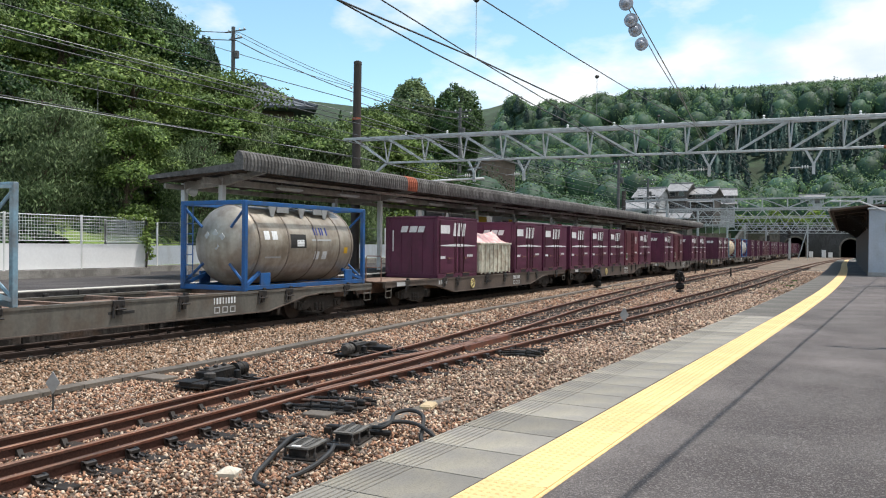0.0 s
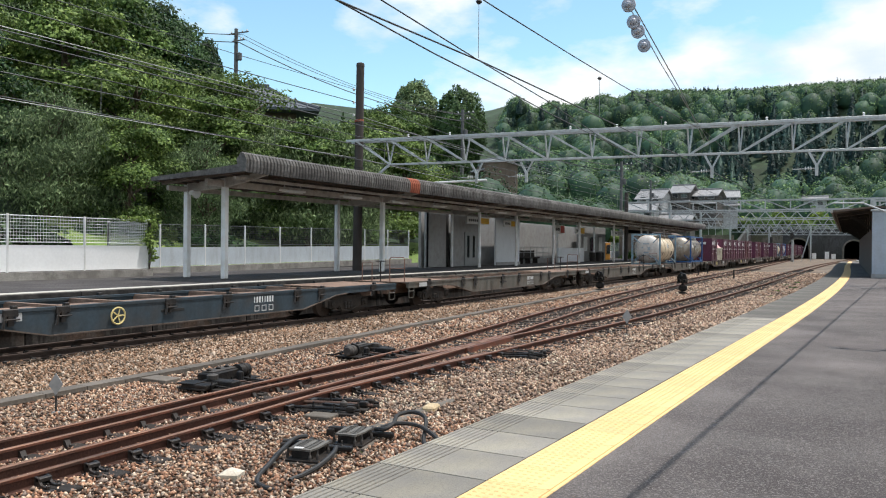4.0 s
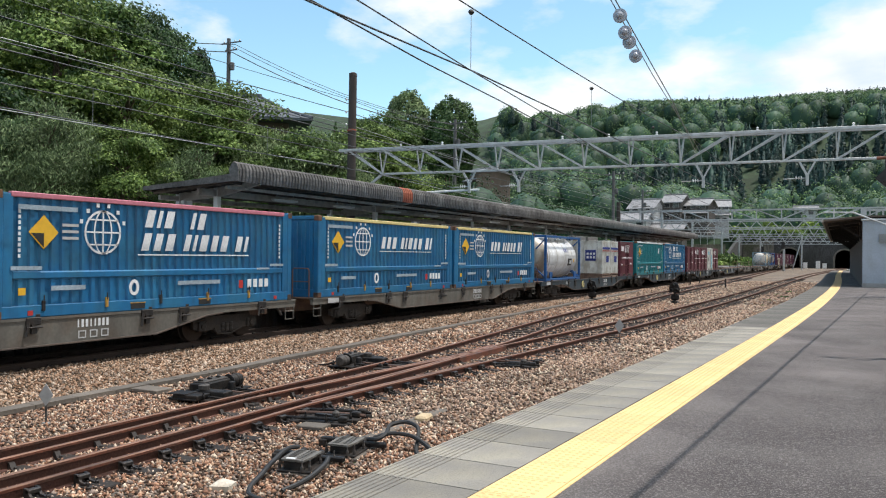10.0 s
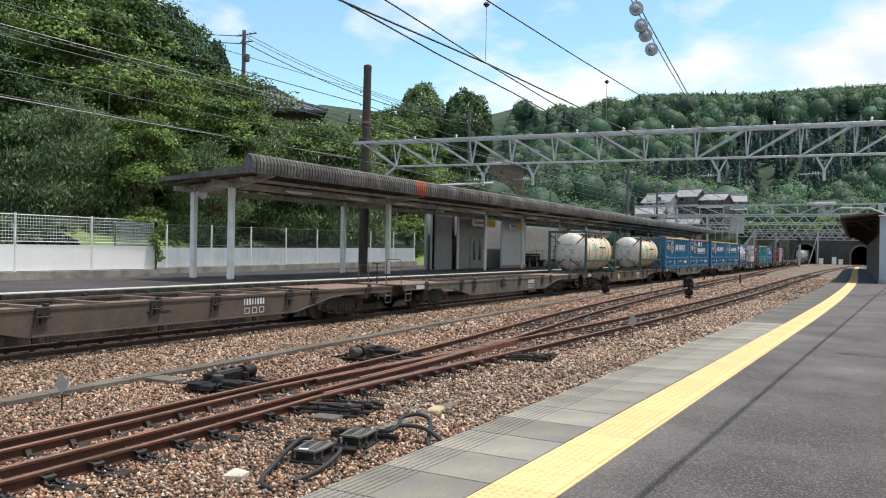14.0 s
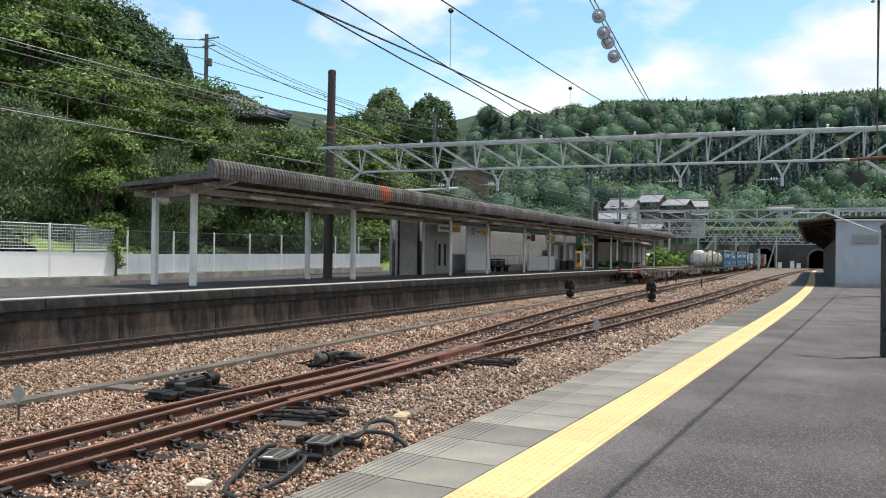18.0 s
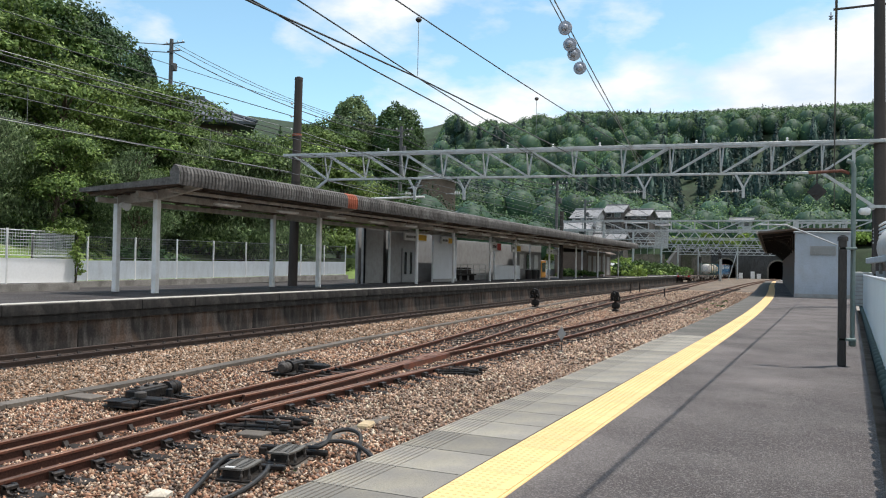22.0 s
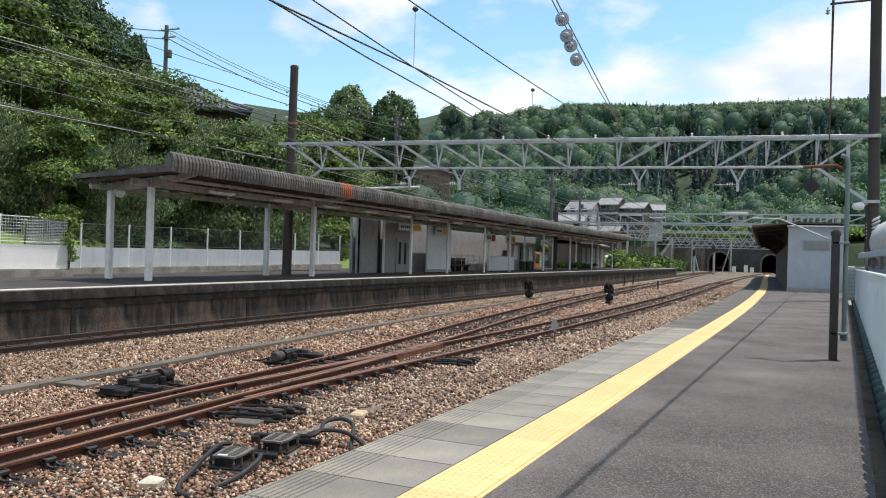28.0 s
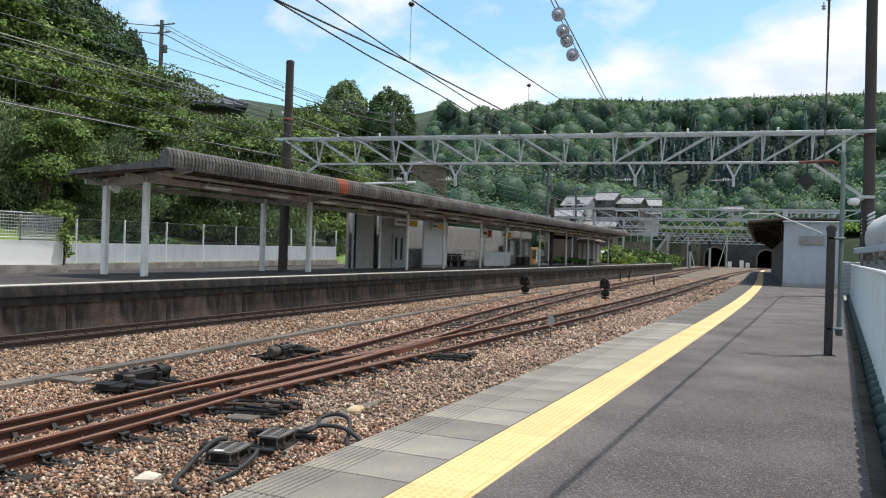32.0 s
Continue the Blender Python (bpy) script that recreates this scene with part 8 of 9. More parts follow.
# Dark leaves on these bushes stand in for shade under the trees.
BUSH_SHADE = bush("bush at the foot of the bank, darkened for the tree shade", M_LEAF_D)
M_LEAF_V = foliage("bright_creeper_leaves", (0.15, 0.24, 0.05), (0.33, 0.46, 0.12), 0.35, 0.4, 0.3)
BUSH_V = bush("bright green creeper over the slope", M_LEAF_V)

# The skyline of the bank falls away from the station's near end: rows of (degrees to the left of the line, rise).
SKYLINE = [(20, 0.11), (25, 0.12), (28, 0.132), (30, 0.145), (32, 0.165), (34, 0.16), (36, 0.142), (38.5, 0.14), (39.8, 0.15), (40.8, 0.17), (41.6, 0.2), (43, 0.206), (45.5, 0.21), (46.2, 0.224), (47.2, 0.255), (48.5, 0.28), (50, 0.305), (55, 0.32), (66, 0.33)]
seeded = random.Random(11)


def plant(kind, x, y, high, z=None, spin=None, slim=1.0):
    ob = again(TREES[kind])
    k = high / 10
    ob.matrix_basis = pose(x, y, height(x, y) - 0.15 if z is None else z, 0, 0, seeded.uniform(0, 360) if spin is None else spin) @ Matrix.Diagonal((k * slim * seeded.uniform(0.9, 1.25), k * slim * seeded.uniform(0.9, 1.25), k, 1))
    return ob


def rise(az):
    return course([(a, b) for a, b in SKYLINE], az)


spots = []
for ring_d in (42, 49, 57, 66, 76, 88):
    az = 24.5 + ring_d * 0.13 % 3
    while az < 64:
        d = ring_d * seeded.uniform(0.95, 1.06)
        x, y = -d * math.sin(radians(az)), d * math.cos(radians(az))
        az += math.degrees(4.3 / d) * seeded.uniform(0.85, 1.2) * (1.0 if ring_d < 60 else 1.5)
        if x > -34.5 - 0.012 * max(0, y - 40):
            continue
        spots.append((x, y, d, az))
for x, y, d, az in spots:
    az = math.degrees(math.atan2(-x, y))
    top = 2.356 + d * rise(az)
    g0 = height(x, y)
    high = (top - g0) * (seeded.uniform(0.72, 0.98) if d > 55 else seeded.uniform(0.5, 0.86))
    high = min(15, high)
    if high < 2.6:
        continue
    # Nearer trees lean to the dark crown, imitating the bank's deep shade.
    kind = seeded.choices(["broad", "broad_b", "yellow", "bamboo", "cedar"], [4, 0.7 if d > 52 else 4.5, 3.0 if d > 52 else 1.2, 5 if 36 < az < 58 else 1.5, 0.5])[0]
    plant(kind, x, y, high)


def along(az, d):
    return -d * math.sin(radians(az)), d * math.cos(radians(az))


# The trees that stand out on the skyline.
for kind, az, d, top in (("round", 30.0, 110, 0.212), ("egg", 26.8, 108, 0.206), ("broad", 31.6, 96, 0.178), ("cedar", 33.4, 104, 0.168), ("cedar", 35.0, 100, 0.165), ("egg", 44.3, 70, 0.253), ("pine", 46.6, 66, 0.257), ("pine", 47.6, 68, 0.283), ("broad", 48.8, 69, 0.292),
                         ("yellow", 32.6, 70, 0.165), ("broad", 34.0, 68, 0.155), ("bamboo", 35.4, 66, 0.14), ("bamboo", 36.6, 60, 0.146), ("broad", 37.7, 60, 0.15), ("bamboo", 38.8, 60, 0.156), ("bamboo", 40.0, 62, 0.15), ("yellow", 42.3, 63, 0.208),
                         ("bamboo", 43.4, 66, 0.205), ("broad", 45.3, 66, 0.205), ("broad", 50.8, 74, 0.295), ("yellow", 53.0, 72, 0.315), ("broad", 49.6, 66, 0.285), ("broad", 55.0, 70, 0.315), ("broad", 36.9, 58, 0.156), ("bamboo", 35.8, 58, 0.152)):
    x, y = along(az, d)
    g0 = height(x, y)
    plant(kind, x, y, max(5, 2.356 + d * top - g0), g0 - 0.1, None, 0.62 if kind == "cedar" else 0.75 if kind == "pine" else 0.6 if kind == "egg" and az > 40 else 1.12 if kind == "round" else 0.92 if kind == "egg" else 1.0)
for k in range(26):
    x, y = -33.2 - seeded.uniform(0, 5), 20 + k * 3.1 + seeded.uniform(-1, 1)
    if 44 < y < 70 and k % 3:
        continue
    # Three of four take the shade-dark leaves.
    ob = again(BUSH_SHADE if k % 4 else BUSH)
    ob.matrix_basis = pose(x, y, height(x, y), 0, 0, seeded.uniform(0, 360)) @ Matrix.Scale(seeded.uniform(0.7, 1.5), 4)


# ---- the wooded hills beyond, as one mass each of conifers and of broadleaved trees ----
def round_core():
    bm = bmesh.new()
    bmesh.ops.create_icosphere(bm, subdivisions=2, radius=1.0)
    v = np.array([q.co[:] for q in bm.verts])
    v *= (1 + 0.16 * np.sin(v[:, :1] * 6 + v[:, 1:2] * 5) * np.cos(v[:, 2:] * 5))
    f = np.array([[q.index for q in face.verts] for face in bm.faces])
    bm.free()
    return v, f


CORE_BALL, CORE_BALL_F = round_core()
CORE_CONE = np.array([(math.cos(k * math.pi / 3), math.sin(k * math.pi / 3), 0.0) for k in range(6)] + [(0.0, 0.0, 1.0)])
CORE_CONE_F = np.array([(k, (k + 1) % 6, 6) for k in range(6)])


def far_woods(name, label, leaf, kind, count, per, dist, azs, tall, keep, spray, crest=False):
    pts, out, core_v, core_f = [], [], [], []
    made = 0
    while made < count:
        az, d = seeded.uniform(*azs), math.sqrt(seeded.uniform(dist[0] ** 2, dist[1] ** 2))
        x, y = along(az, d)
        if crest:
            az = azs[0] + (azs[1] - azs[0]) * (made + seeded.uniform(-0.5, 0.5)) / count
            x, y = along(az, d)
        if y < 247 and not (x < -46 and y > 95):
            continue
        patch = noise.noise(Vector((x * 0.011, y * 0.011, 1.3)))
        if not keep(patch, x, y) or (23.7 < az < 26.5 and d > 256):
            continue
        made += 1
        h = tall * seeded.uniform(0.7, 1.25)
        z0 = height(x, y)
        ridge = 2.356 + d * (course(RIDGE, az) + seeded.uniform(-0.006, 0.0))
        if crest:
            ridge += d * seeded.uniform(-0.003, 0.005)
            z0 = ridge - h
        if z0 + 4 > ridge:
            continue
        h = min(h, ridge - z0)
        if kind == "cone":
            t = 1 - np.sqrt(rng.uniform(0, 1, per)) * 0.95
            a = rng.uniform(0, 2 * math.pi, per)
            r = h * 0.2 * (1 - t) ** 0.8 * rng.uniform(0.6, 1.1, per)
            p = np.stack([x + r * np.cos(a), y + r * np.sin(a), z0 + h * (0.1 + 0.9 * t)], 1)
            o = np.stack([np.cos(a), np.sin(a), np.full(per, 0.5)], 1)
        else:
            dd = rng.normal(0, 1, (per, 3))
            dd /= np.linalg.norm(dd, axis=1)[:, None]
            dd[:, 2] = np.abs(dd[:, 2]) * 1.1 - 0.15
            w = h * seeded.uniform(0.4, 0.55)
            lump = 1 + 0.25 * np.sin(dd[:, 0] * 5 + made) * np.cos(dd[:, 1] * 6 + made)
            p = dd * lump[:, None] * np.array([w, w, h * 0.55]) + np.array([x, y, z0 + h * 0.4])
            o = dd
        pts.append(p)
        out.append(o)
        # a solid core fills the crown; broadleaf cores take a darker green for shade
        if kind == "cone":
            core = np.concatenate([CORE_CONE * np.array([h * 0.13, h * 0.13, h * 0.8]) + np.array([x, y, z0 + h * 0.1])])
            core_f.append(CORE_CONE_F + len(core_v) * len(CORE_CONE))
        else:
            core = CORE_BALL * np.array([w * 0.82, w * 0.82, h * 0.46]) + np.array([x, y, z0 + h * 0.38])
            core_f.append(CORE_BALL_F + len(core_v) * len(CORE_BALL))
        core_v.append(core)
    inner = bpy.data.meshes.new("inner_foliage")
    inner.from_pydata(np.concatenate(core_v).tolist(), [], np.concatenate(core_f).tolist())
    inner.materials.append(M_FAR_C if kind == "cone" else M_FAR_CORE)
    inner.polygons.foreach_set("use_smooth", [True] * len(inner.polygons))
    tagged(new("inner_foliage", inner), "solid inner crowns of the hill woods, broadleaved ones shade-dark", "woods", kind="stuff")
    me = leaf_mesh(name, np.concatenate(pts), np.concatenate(out), spray, leaf, stray=0.35)
    return tagged(new(name, me), label, "woods", kind="stuff")


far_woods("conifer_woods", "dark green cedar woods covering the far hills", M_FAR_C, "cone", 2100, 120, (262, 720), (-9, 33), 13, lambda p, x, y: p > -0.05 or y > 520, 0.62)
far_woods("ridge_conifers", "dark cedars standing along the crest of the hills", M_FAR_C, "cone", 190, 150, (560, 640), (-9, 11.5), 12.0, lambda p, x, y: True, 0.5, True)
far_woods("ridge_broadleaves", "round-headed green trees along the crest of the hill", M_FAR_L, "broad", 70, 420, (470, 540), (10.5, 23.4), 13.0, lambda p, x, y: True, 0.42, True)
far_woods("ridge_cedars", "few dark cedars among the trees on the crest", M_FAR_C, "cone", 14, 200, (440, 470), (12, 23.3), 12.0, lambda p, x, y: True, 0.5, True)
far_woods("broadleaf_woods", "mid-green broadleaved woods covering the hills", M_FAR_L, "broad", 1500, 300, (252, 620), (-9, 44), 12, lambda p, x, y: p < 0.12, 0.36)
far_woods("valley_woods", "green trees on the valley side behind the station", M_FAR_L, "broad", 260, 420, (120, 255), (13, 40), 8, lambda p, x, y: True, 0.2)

# bushes over the tunnel mouths, and the grass bank behind the platform fence
for k in range(16):
    ob = again(BUSH_V if k % 3 else BUSH)
    x, y = -29 + k * 2.15, 246.5 + seeded.uniform(0, 9)
    ob.matrix_basis = pose(x, y, max(7.3, height(x, y) - 0.5), 0, 0, seeded.uniform(0, 360)) @ Matrix.Scale(seeded.uniform(1.6, 3.0), 4)
for k in range(26):
    ob = again(BUSH_V if k % 3 else BUSH)
    x, y = -32 + k * 2.1, 249 + seeded.uniform(0, 22)
    ob.matrix_basis = pose(x, y, max(7.3, height(x, y) - 0.5), 0, 0, seeded.uniform(0, 360)) @ Matrix.Scale(seeded.uniform(2.4, 4.0), 4)
for k in range(34):
    ob = again(BUSH_V if k % 3 else BUSH)
    x, y = (-49 + k * 1.15, 172 + seeded.uniform(0, 9)) if k < 20 else (-37 + (k - 20) * 0.62, 206 + seeded.uniform(0, 34))
    ob.matrix_basis = pose(x, y, height(x, y) - 0.2, 0, 0, seeded.uniform(0, 360)) @ Matrix.Scale(seeded.uniform(1.7, 3.0), 4)
for k in range(6):
    ob = again(BUSH_V if k % 3 else BUSH)
    x, y = -27.5 + k * 0.9, 117 + seeded.uniform(0, 9)
    ob.matrix_basis = pose(x, y, height(x, y) - 0.1, 0, 0, seeded.uniform(0, 360)) @ Matrix.Scale(seeded.uniform(1.7, 2.6), 4)
M_GRASS = surface("mown_grass_bank", (0.13, 0.20, 0.045), 0.95, vary=0.4, grain=9, blotch=0.5, bump=0.8, second=(0.20, 0.25, 0.08), amount=0.6)
s = Shape()
gxs, gys = steps(-37.5, -30.6, 0.7), steps(26, 66, 1.6)
for yy in gys:
    for xx in gxs:
        s.v.append((xx, yy, max(1.0, height(xx, yy)) + 0.06 + 0.25 * max(0, -xx - 31)))
for j in range(len(gys) - 1):
    for i in range(len(gxs) - 1):
        a = j * len(gxs) + i
        s.f.append((a, a + 1, a + 1 + len(gxs), a + len(gxs)))
s.m = [0] * len(s.f)
tagged(part("grass_bank", s, M_GRASS, smooth=True, tidy=False), "bright green grass bank behind the platform fence", "grass bank", kind="structure")


# ---- track: rails, sleepers, points ----
for o in (-GAUGE / 2, GAUGE / 2):
    rail_line(track_1, TRACK_1, o, -30, 262, 1.5)
    rail_line(track_3, TRACK_3, o, -40, 330, 3, "", M_RAILDARK)
rail_line(track_2, TRACK_2, -GAUGE / 2, -30, 262, 1.5)
rail_line(track_2, TRACK_2, GAUGE / 2, -30, 262, 1.5)
rail_line(track_1, TRACK_1, -GAUGE / 2 + 0.1, 11.6, 18.0, 0.6, "check rail")
rail_line(track_2, TRACK_2, GAUGE / 2 - 0.1, 12.2, 19.4, 0.6, "check rail")
rail_line(track_1, TRACK_1, GAUGE / 2 - 0.085, 10.6, 16.5, 0.6, "switch blade")


def sleeper_mesh(name, length, material, seats, up=0.0):
    s = Shape().box(0, 0, -0.238 + up, length, 0.21, 0.15, 0.012)
    s.slot = 1
    for x in seats:
        s.box(x, 0, -0.156, 0.3, 0.16, 0.014)
        for d in (-0.105, 0.105):
            s.box(x + d, 0.0, -0.128, 0.05, 0.12, 0.045, 0.01).tube([(x + d, -0.03, -0.11), (x + d, -0.03, -0.075)], 0.018, 6)
    return s.mesh(name, material, M_DARK)


me_sl = sleeper_mesh("sleeper", 2.1, M_SLEEPER, (-0.566, 0.566), 0.056)
me_csl = sleeper_mesh("sleeper", 2.0, M_CSLEEPER, (-0.566, 0.566))


def lay(owner, me, rows, y0, y1, gap):
    for yy in steps(y0, y1, gap):
        sl = (course(rows, yy + 0.3) - course(rows, yy - 0.3)) / 0.6
        part("sleeper", me, None, owner, at=pose(course(rows, yy), yy, 0, 0, 0, math.degrees(math.atan(-sl))))


lay(track_1, me_sl, TRACK_1, 23.5, 108, 0.62)
lay(track_2, me_sl, TRACK_2, 23.5, 108, 0.62)
lay(track_3, me_csl, TRACK_3, 5.0, 112, 0.62)
for k, yy in enumerate(steps(-3.0, 23.0, 0.6)):
    x1, x2 = course(TRACK_1, yy), course(TRACK_2, yy)
    w = abs(x1 - x2)
    part("point_timber", sleeper_mesh("point_timber", 2.1 + w, M_SLEEPER, (w / 2 + 0.566, -w / 2 - 0.566, w / 2 - 0.566 if w > 0.5 else w / 2 + 0.566, -w / 2 + 0.566 if w > 0.5 else -w / 2 - 0.566), 0.036), None, track_1, at=pose((x1 + x2) / 2, yy, 0, 0, 0, math.degrees(math.atan(-(course(TRACK_1, yy + 0.3) - course(TRACK_1, yy - 0.3)) / 0.6))))

# rail braces outside the stock rails, and the frog
for k, yy in enumerate(steps(2.4, 17.4, 0.6)):
    for sgn, rows in ((-1, TRACK_2),):
        x = course(rows, yy) + sgn * (GAUGE / 2 + 0.09)
        s = Shape().prism([(0, -0.15), (sgn * 0.12, -0.15), (sgn * 0.1, -0.13), (sgn * 0.03, -0.07), (0, -0.07)], "y", -0.03, 0.03)
        part("rail_brace", s, M_RAILDARK, track_1, at=pose(x - sgn * 0.03, yy, 0))
me_chair = Shape().prism([(0.0, -0.15), (0.13, -0.15), (0.13, -0.135), (0.07, -0.125), (0.03, -0.06), (0.0, -0.06)], "y", -0.035, 0.035).box(0.095, 0, -0.12, 0.03, 0.04, 0.04, 0.008).mesh("rail_chair", M_DARK)
s = Shape().box(0.1, 0, -0.145, 0.3, 0.2, 0.022, 0.004).prism([(0.0, -0.135), (0.2, -0.135), (0.2, -0.115), (0.1, -0.1), (0.05, -0.03), (0.0, -0.03)], "y", -0.075, -0.045)
s.prism([(0.0, -0.135), (0.2, -0.135), (0.2, -0.115), (0.1, -0.1), (0.05, -0.03), (0.0, -0.03)], "y", 0.045, 0.075).box(0.05, 0, -0.06, 0.07, 0.15, 0.05, 0.01)
for d in (-0.06, 0.06):
    s.lathe([(-0.135, 0.022), (-0.1, 0.022), (-0.09, 0.012), (-0.07, 0.012)], "z", 6, (0.2, d, 0))
me_brace = s.mesh("rail_brace", M_DARK)
for k, yy in enumerate(steps(2.4, 17.4, 0.6)):
    part("rail_chair", me_chair, None, track_1, at=pose(course(TRACK_1, yy) - GAUGE / 2 + 0.02, yy, 0))
    part("rail_chair", me_chair, None, track_1, at=pose(course(TRACK_1, yy) + GAUGE / 2 + 0.02, yy, 0))
    x = course(TRACK_1, yy) + GAUGE / 2
    part("rail_brace", me_brace, None, track_1, at=pose(x + 0.06, yy, 0))
fx, fy = (course(TRACK_1, 18.2) - GAUGE / 2 + course(TRACK_2, 18.2) + GAUGE / 2) / 2, 18.2
part("frog", Shape().prism([(-0.16, -1.3), (0.16, -1.3), (0.24, 1.6), (0.1, 1.6), (0, 0.2), (-0.1, 1.6), (-0.24, 1.6)], "z", -0.14, -0.012), M_RAIL, track_1, at=pose(fx, fy, 0, 0, 0, 3))

# ---- stones of the bed that lie near ----
def scatter(name, label, y0, y1, x_lo, x_hi, density, size, paint):
    area = (y1 - y0) * 9.0
    n = int(area * density)
    y = rng.uniform(y0, y1, n)
    lo, hi = np.array([x_lo(v) for v in y]), np.array([x_hi(v) for v in y])
    x = lo + (hi - lo) * rng.uniform(0, 1, n)
    keep = rng.uniform(0, 9.0, n) < (hi - lo)
    x, y = x[keep], y[keep]
    n = len(x)
    base = np.array([(1, 0, 0), (0, 1, 0), (-1, 0, 0), (0, -1, 0), (0, 0, 1), (0, 0, -1)], float)
    v = base[None] * (1 + rng.uniform(-0.35, 0.35, (n, 6, 1))) + rng.uniform(-0.3, 0.3, (n, 6, 3))
    s = size * rng.uniform(0.45, 1.5, n)
    v *= (s[:, None] * rng.uniform(0.55, 1.3, (n, 3)))[:, None, :] * np.array([1, 1, 0.8])
    a = rng.uniform(0, 2 * math.pi, n)
    c_, s_ = np.cos(a)[:, None], np.sin(a)[:, None]
    vx = v[:, :, 0] * c_ - v[:, :, 1] * s_
    vy = v[:, :, 0] * s_ + v[:, :, 1] * c_
    z = -0.155 + rng.uniform(-0.014, 0.02, n)
    pts = np.stack([vx + x[:, None], vy + y[:, None], v[:, :, 2] + z[:, None]], 2).reshape(-1, 3)
    tri = np.array([(0, 1, 4), (1, 2, 4), (2, 3, 4), (3, 0, 4), (1, 0, 5), (2, 1, 5), (3, 2, 5), (0, 3, 5)])
    f = (np.arange(n)[:, None, None] * 6 + tri[None]).reshape(-1, 3)
    me = bpy.data.meshes.new(name)
    me.vertices.add(len(pts))
    me.vertices.foreach_set("co", pts.ravel())
    me.loops.add(f.size)
    me.loops.foreach_set("vertex_index", f.ravel().astype(np.int32))
    me.polygons.add(len(f))
    me.polygons.foreach_set("loop_start", np.arange(0, f.size, 3, dtype=np.int32))
    me.materials.append(paint)
    me.update(calc_edges=True)
    return tagged(new(name, me), label, "stones", kind="stuff")


rng = np.random.default_rng(21)
edge_x = lambda v: course(EDGE, v) - 0.02
trough_x = lambda v: course(TROUGH, v)
grey_x = lambda v: course(TRACK_1, v) + 1.2
scatter("ballast_stones", "loose brown and grey ballast stones near the platform", 3.2, 10.5, trough_x, edge_x, 760, 0.025, M_STONE)
scatter("ballast_stones", "loose brown ballast stones round the points", 10.5, 20.0, trough_x, grey_x, 380, 0.03, M_STONE)
scatter("ballast_stones", "loose grey-brown ballast stones along the platform", 10.5, 20.0, grey_x, edge_x, 420, 0.029, M_STONE_GREY)
scatter("ballast_stones", "loose brown ballast stones farther along", 20.0, 46.0, trough_x, grey_x, 120, 0.043, M_STONE)
scatter("ballast_stones", "loose grey-brown stones along the far platform edge", 20.0, 46.0, grey_x, edge_x, 150, 0.04, M_STONE_GREY)
scatter("ballast_stones", "loose grey-brown stones between the far tracks", 46.0, 95.0, lambda v: -15.6, lambda v: course(EDGE, v) - 0.05, 40, 0.06, M_STONE_GREY)
scatter("ballast_stones", "loose ochre ballast stones beside the running line", 5.0, 20.0, lambda v: -15.75, trough_x, 360, 0.033, M_STONE_OCHRE)
scatter("ballast_stones", "loose ochre ballast stones farther along the running line", 20.0, 46.0, lambda v: -15.75, trough_x, 130, 0.042, M_STONE_OCHRE)

# ---- cable trough, point machines, boxes, markers ----
M_TROUGH = surface("dusty_trough_concrete", (0.125, 0.108, 0.09), 0.92, vary=0.25, grain=20, blotch=1.5, bump=0.3, objects=0.15)
trough = thing("cable_trough", "grey concrete cable trough with lids along the tracks", "cable trough")
for k, yy in enumerate(steps(2, 60, 0.8)[:-1]):
    a = (course(TROUGH, yy), yy, -0.1 + 0.006 * math.sin(k * 7.1))
    b2 = (course(TROUGH, yy + 0.79), yy + 0.79, -0.1 + 0.006 * math.sin(k * 7.1 + 1))
    part("lid", Shape().beam(a, b2, 0.3, 0.07), M_TROUGH, trough)
part("side_lid", Shape().box(-11.45, 10.6, -0.12, 0.75, 0.4, 0.08, 0.01), M_TROUGH, trough)


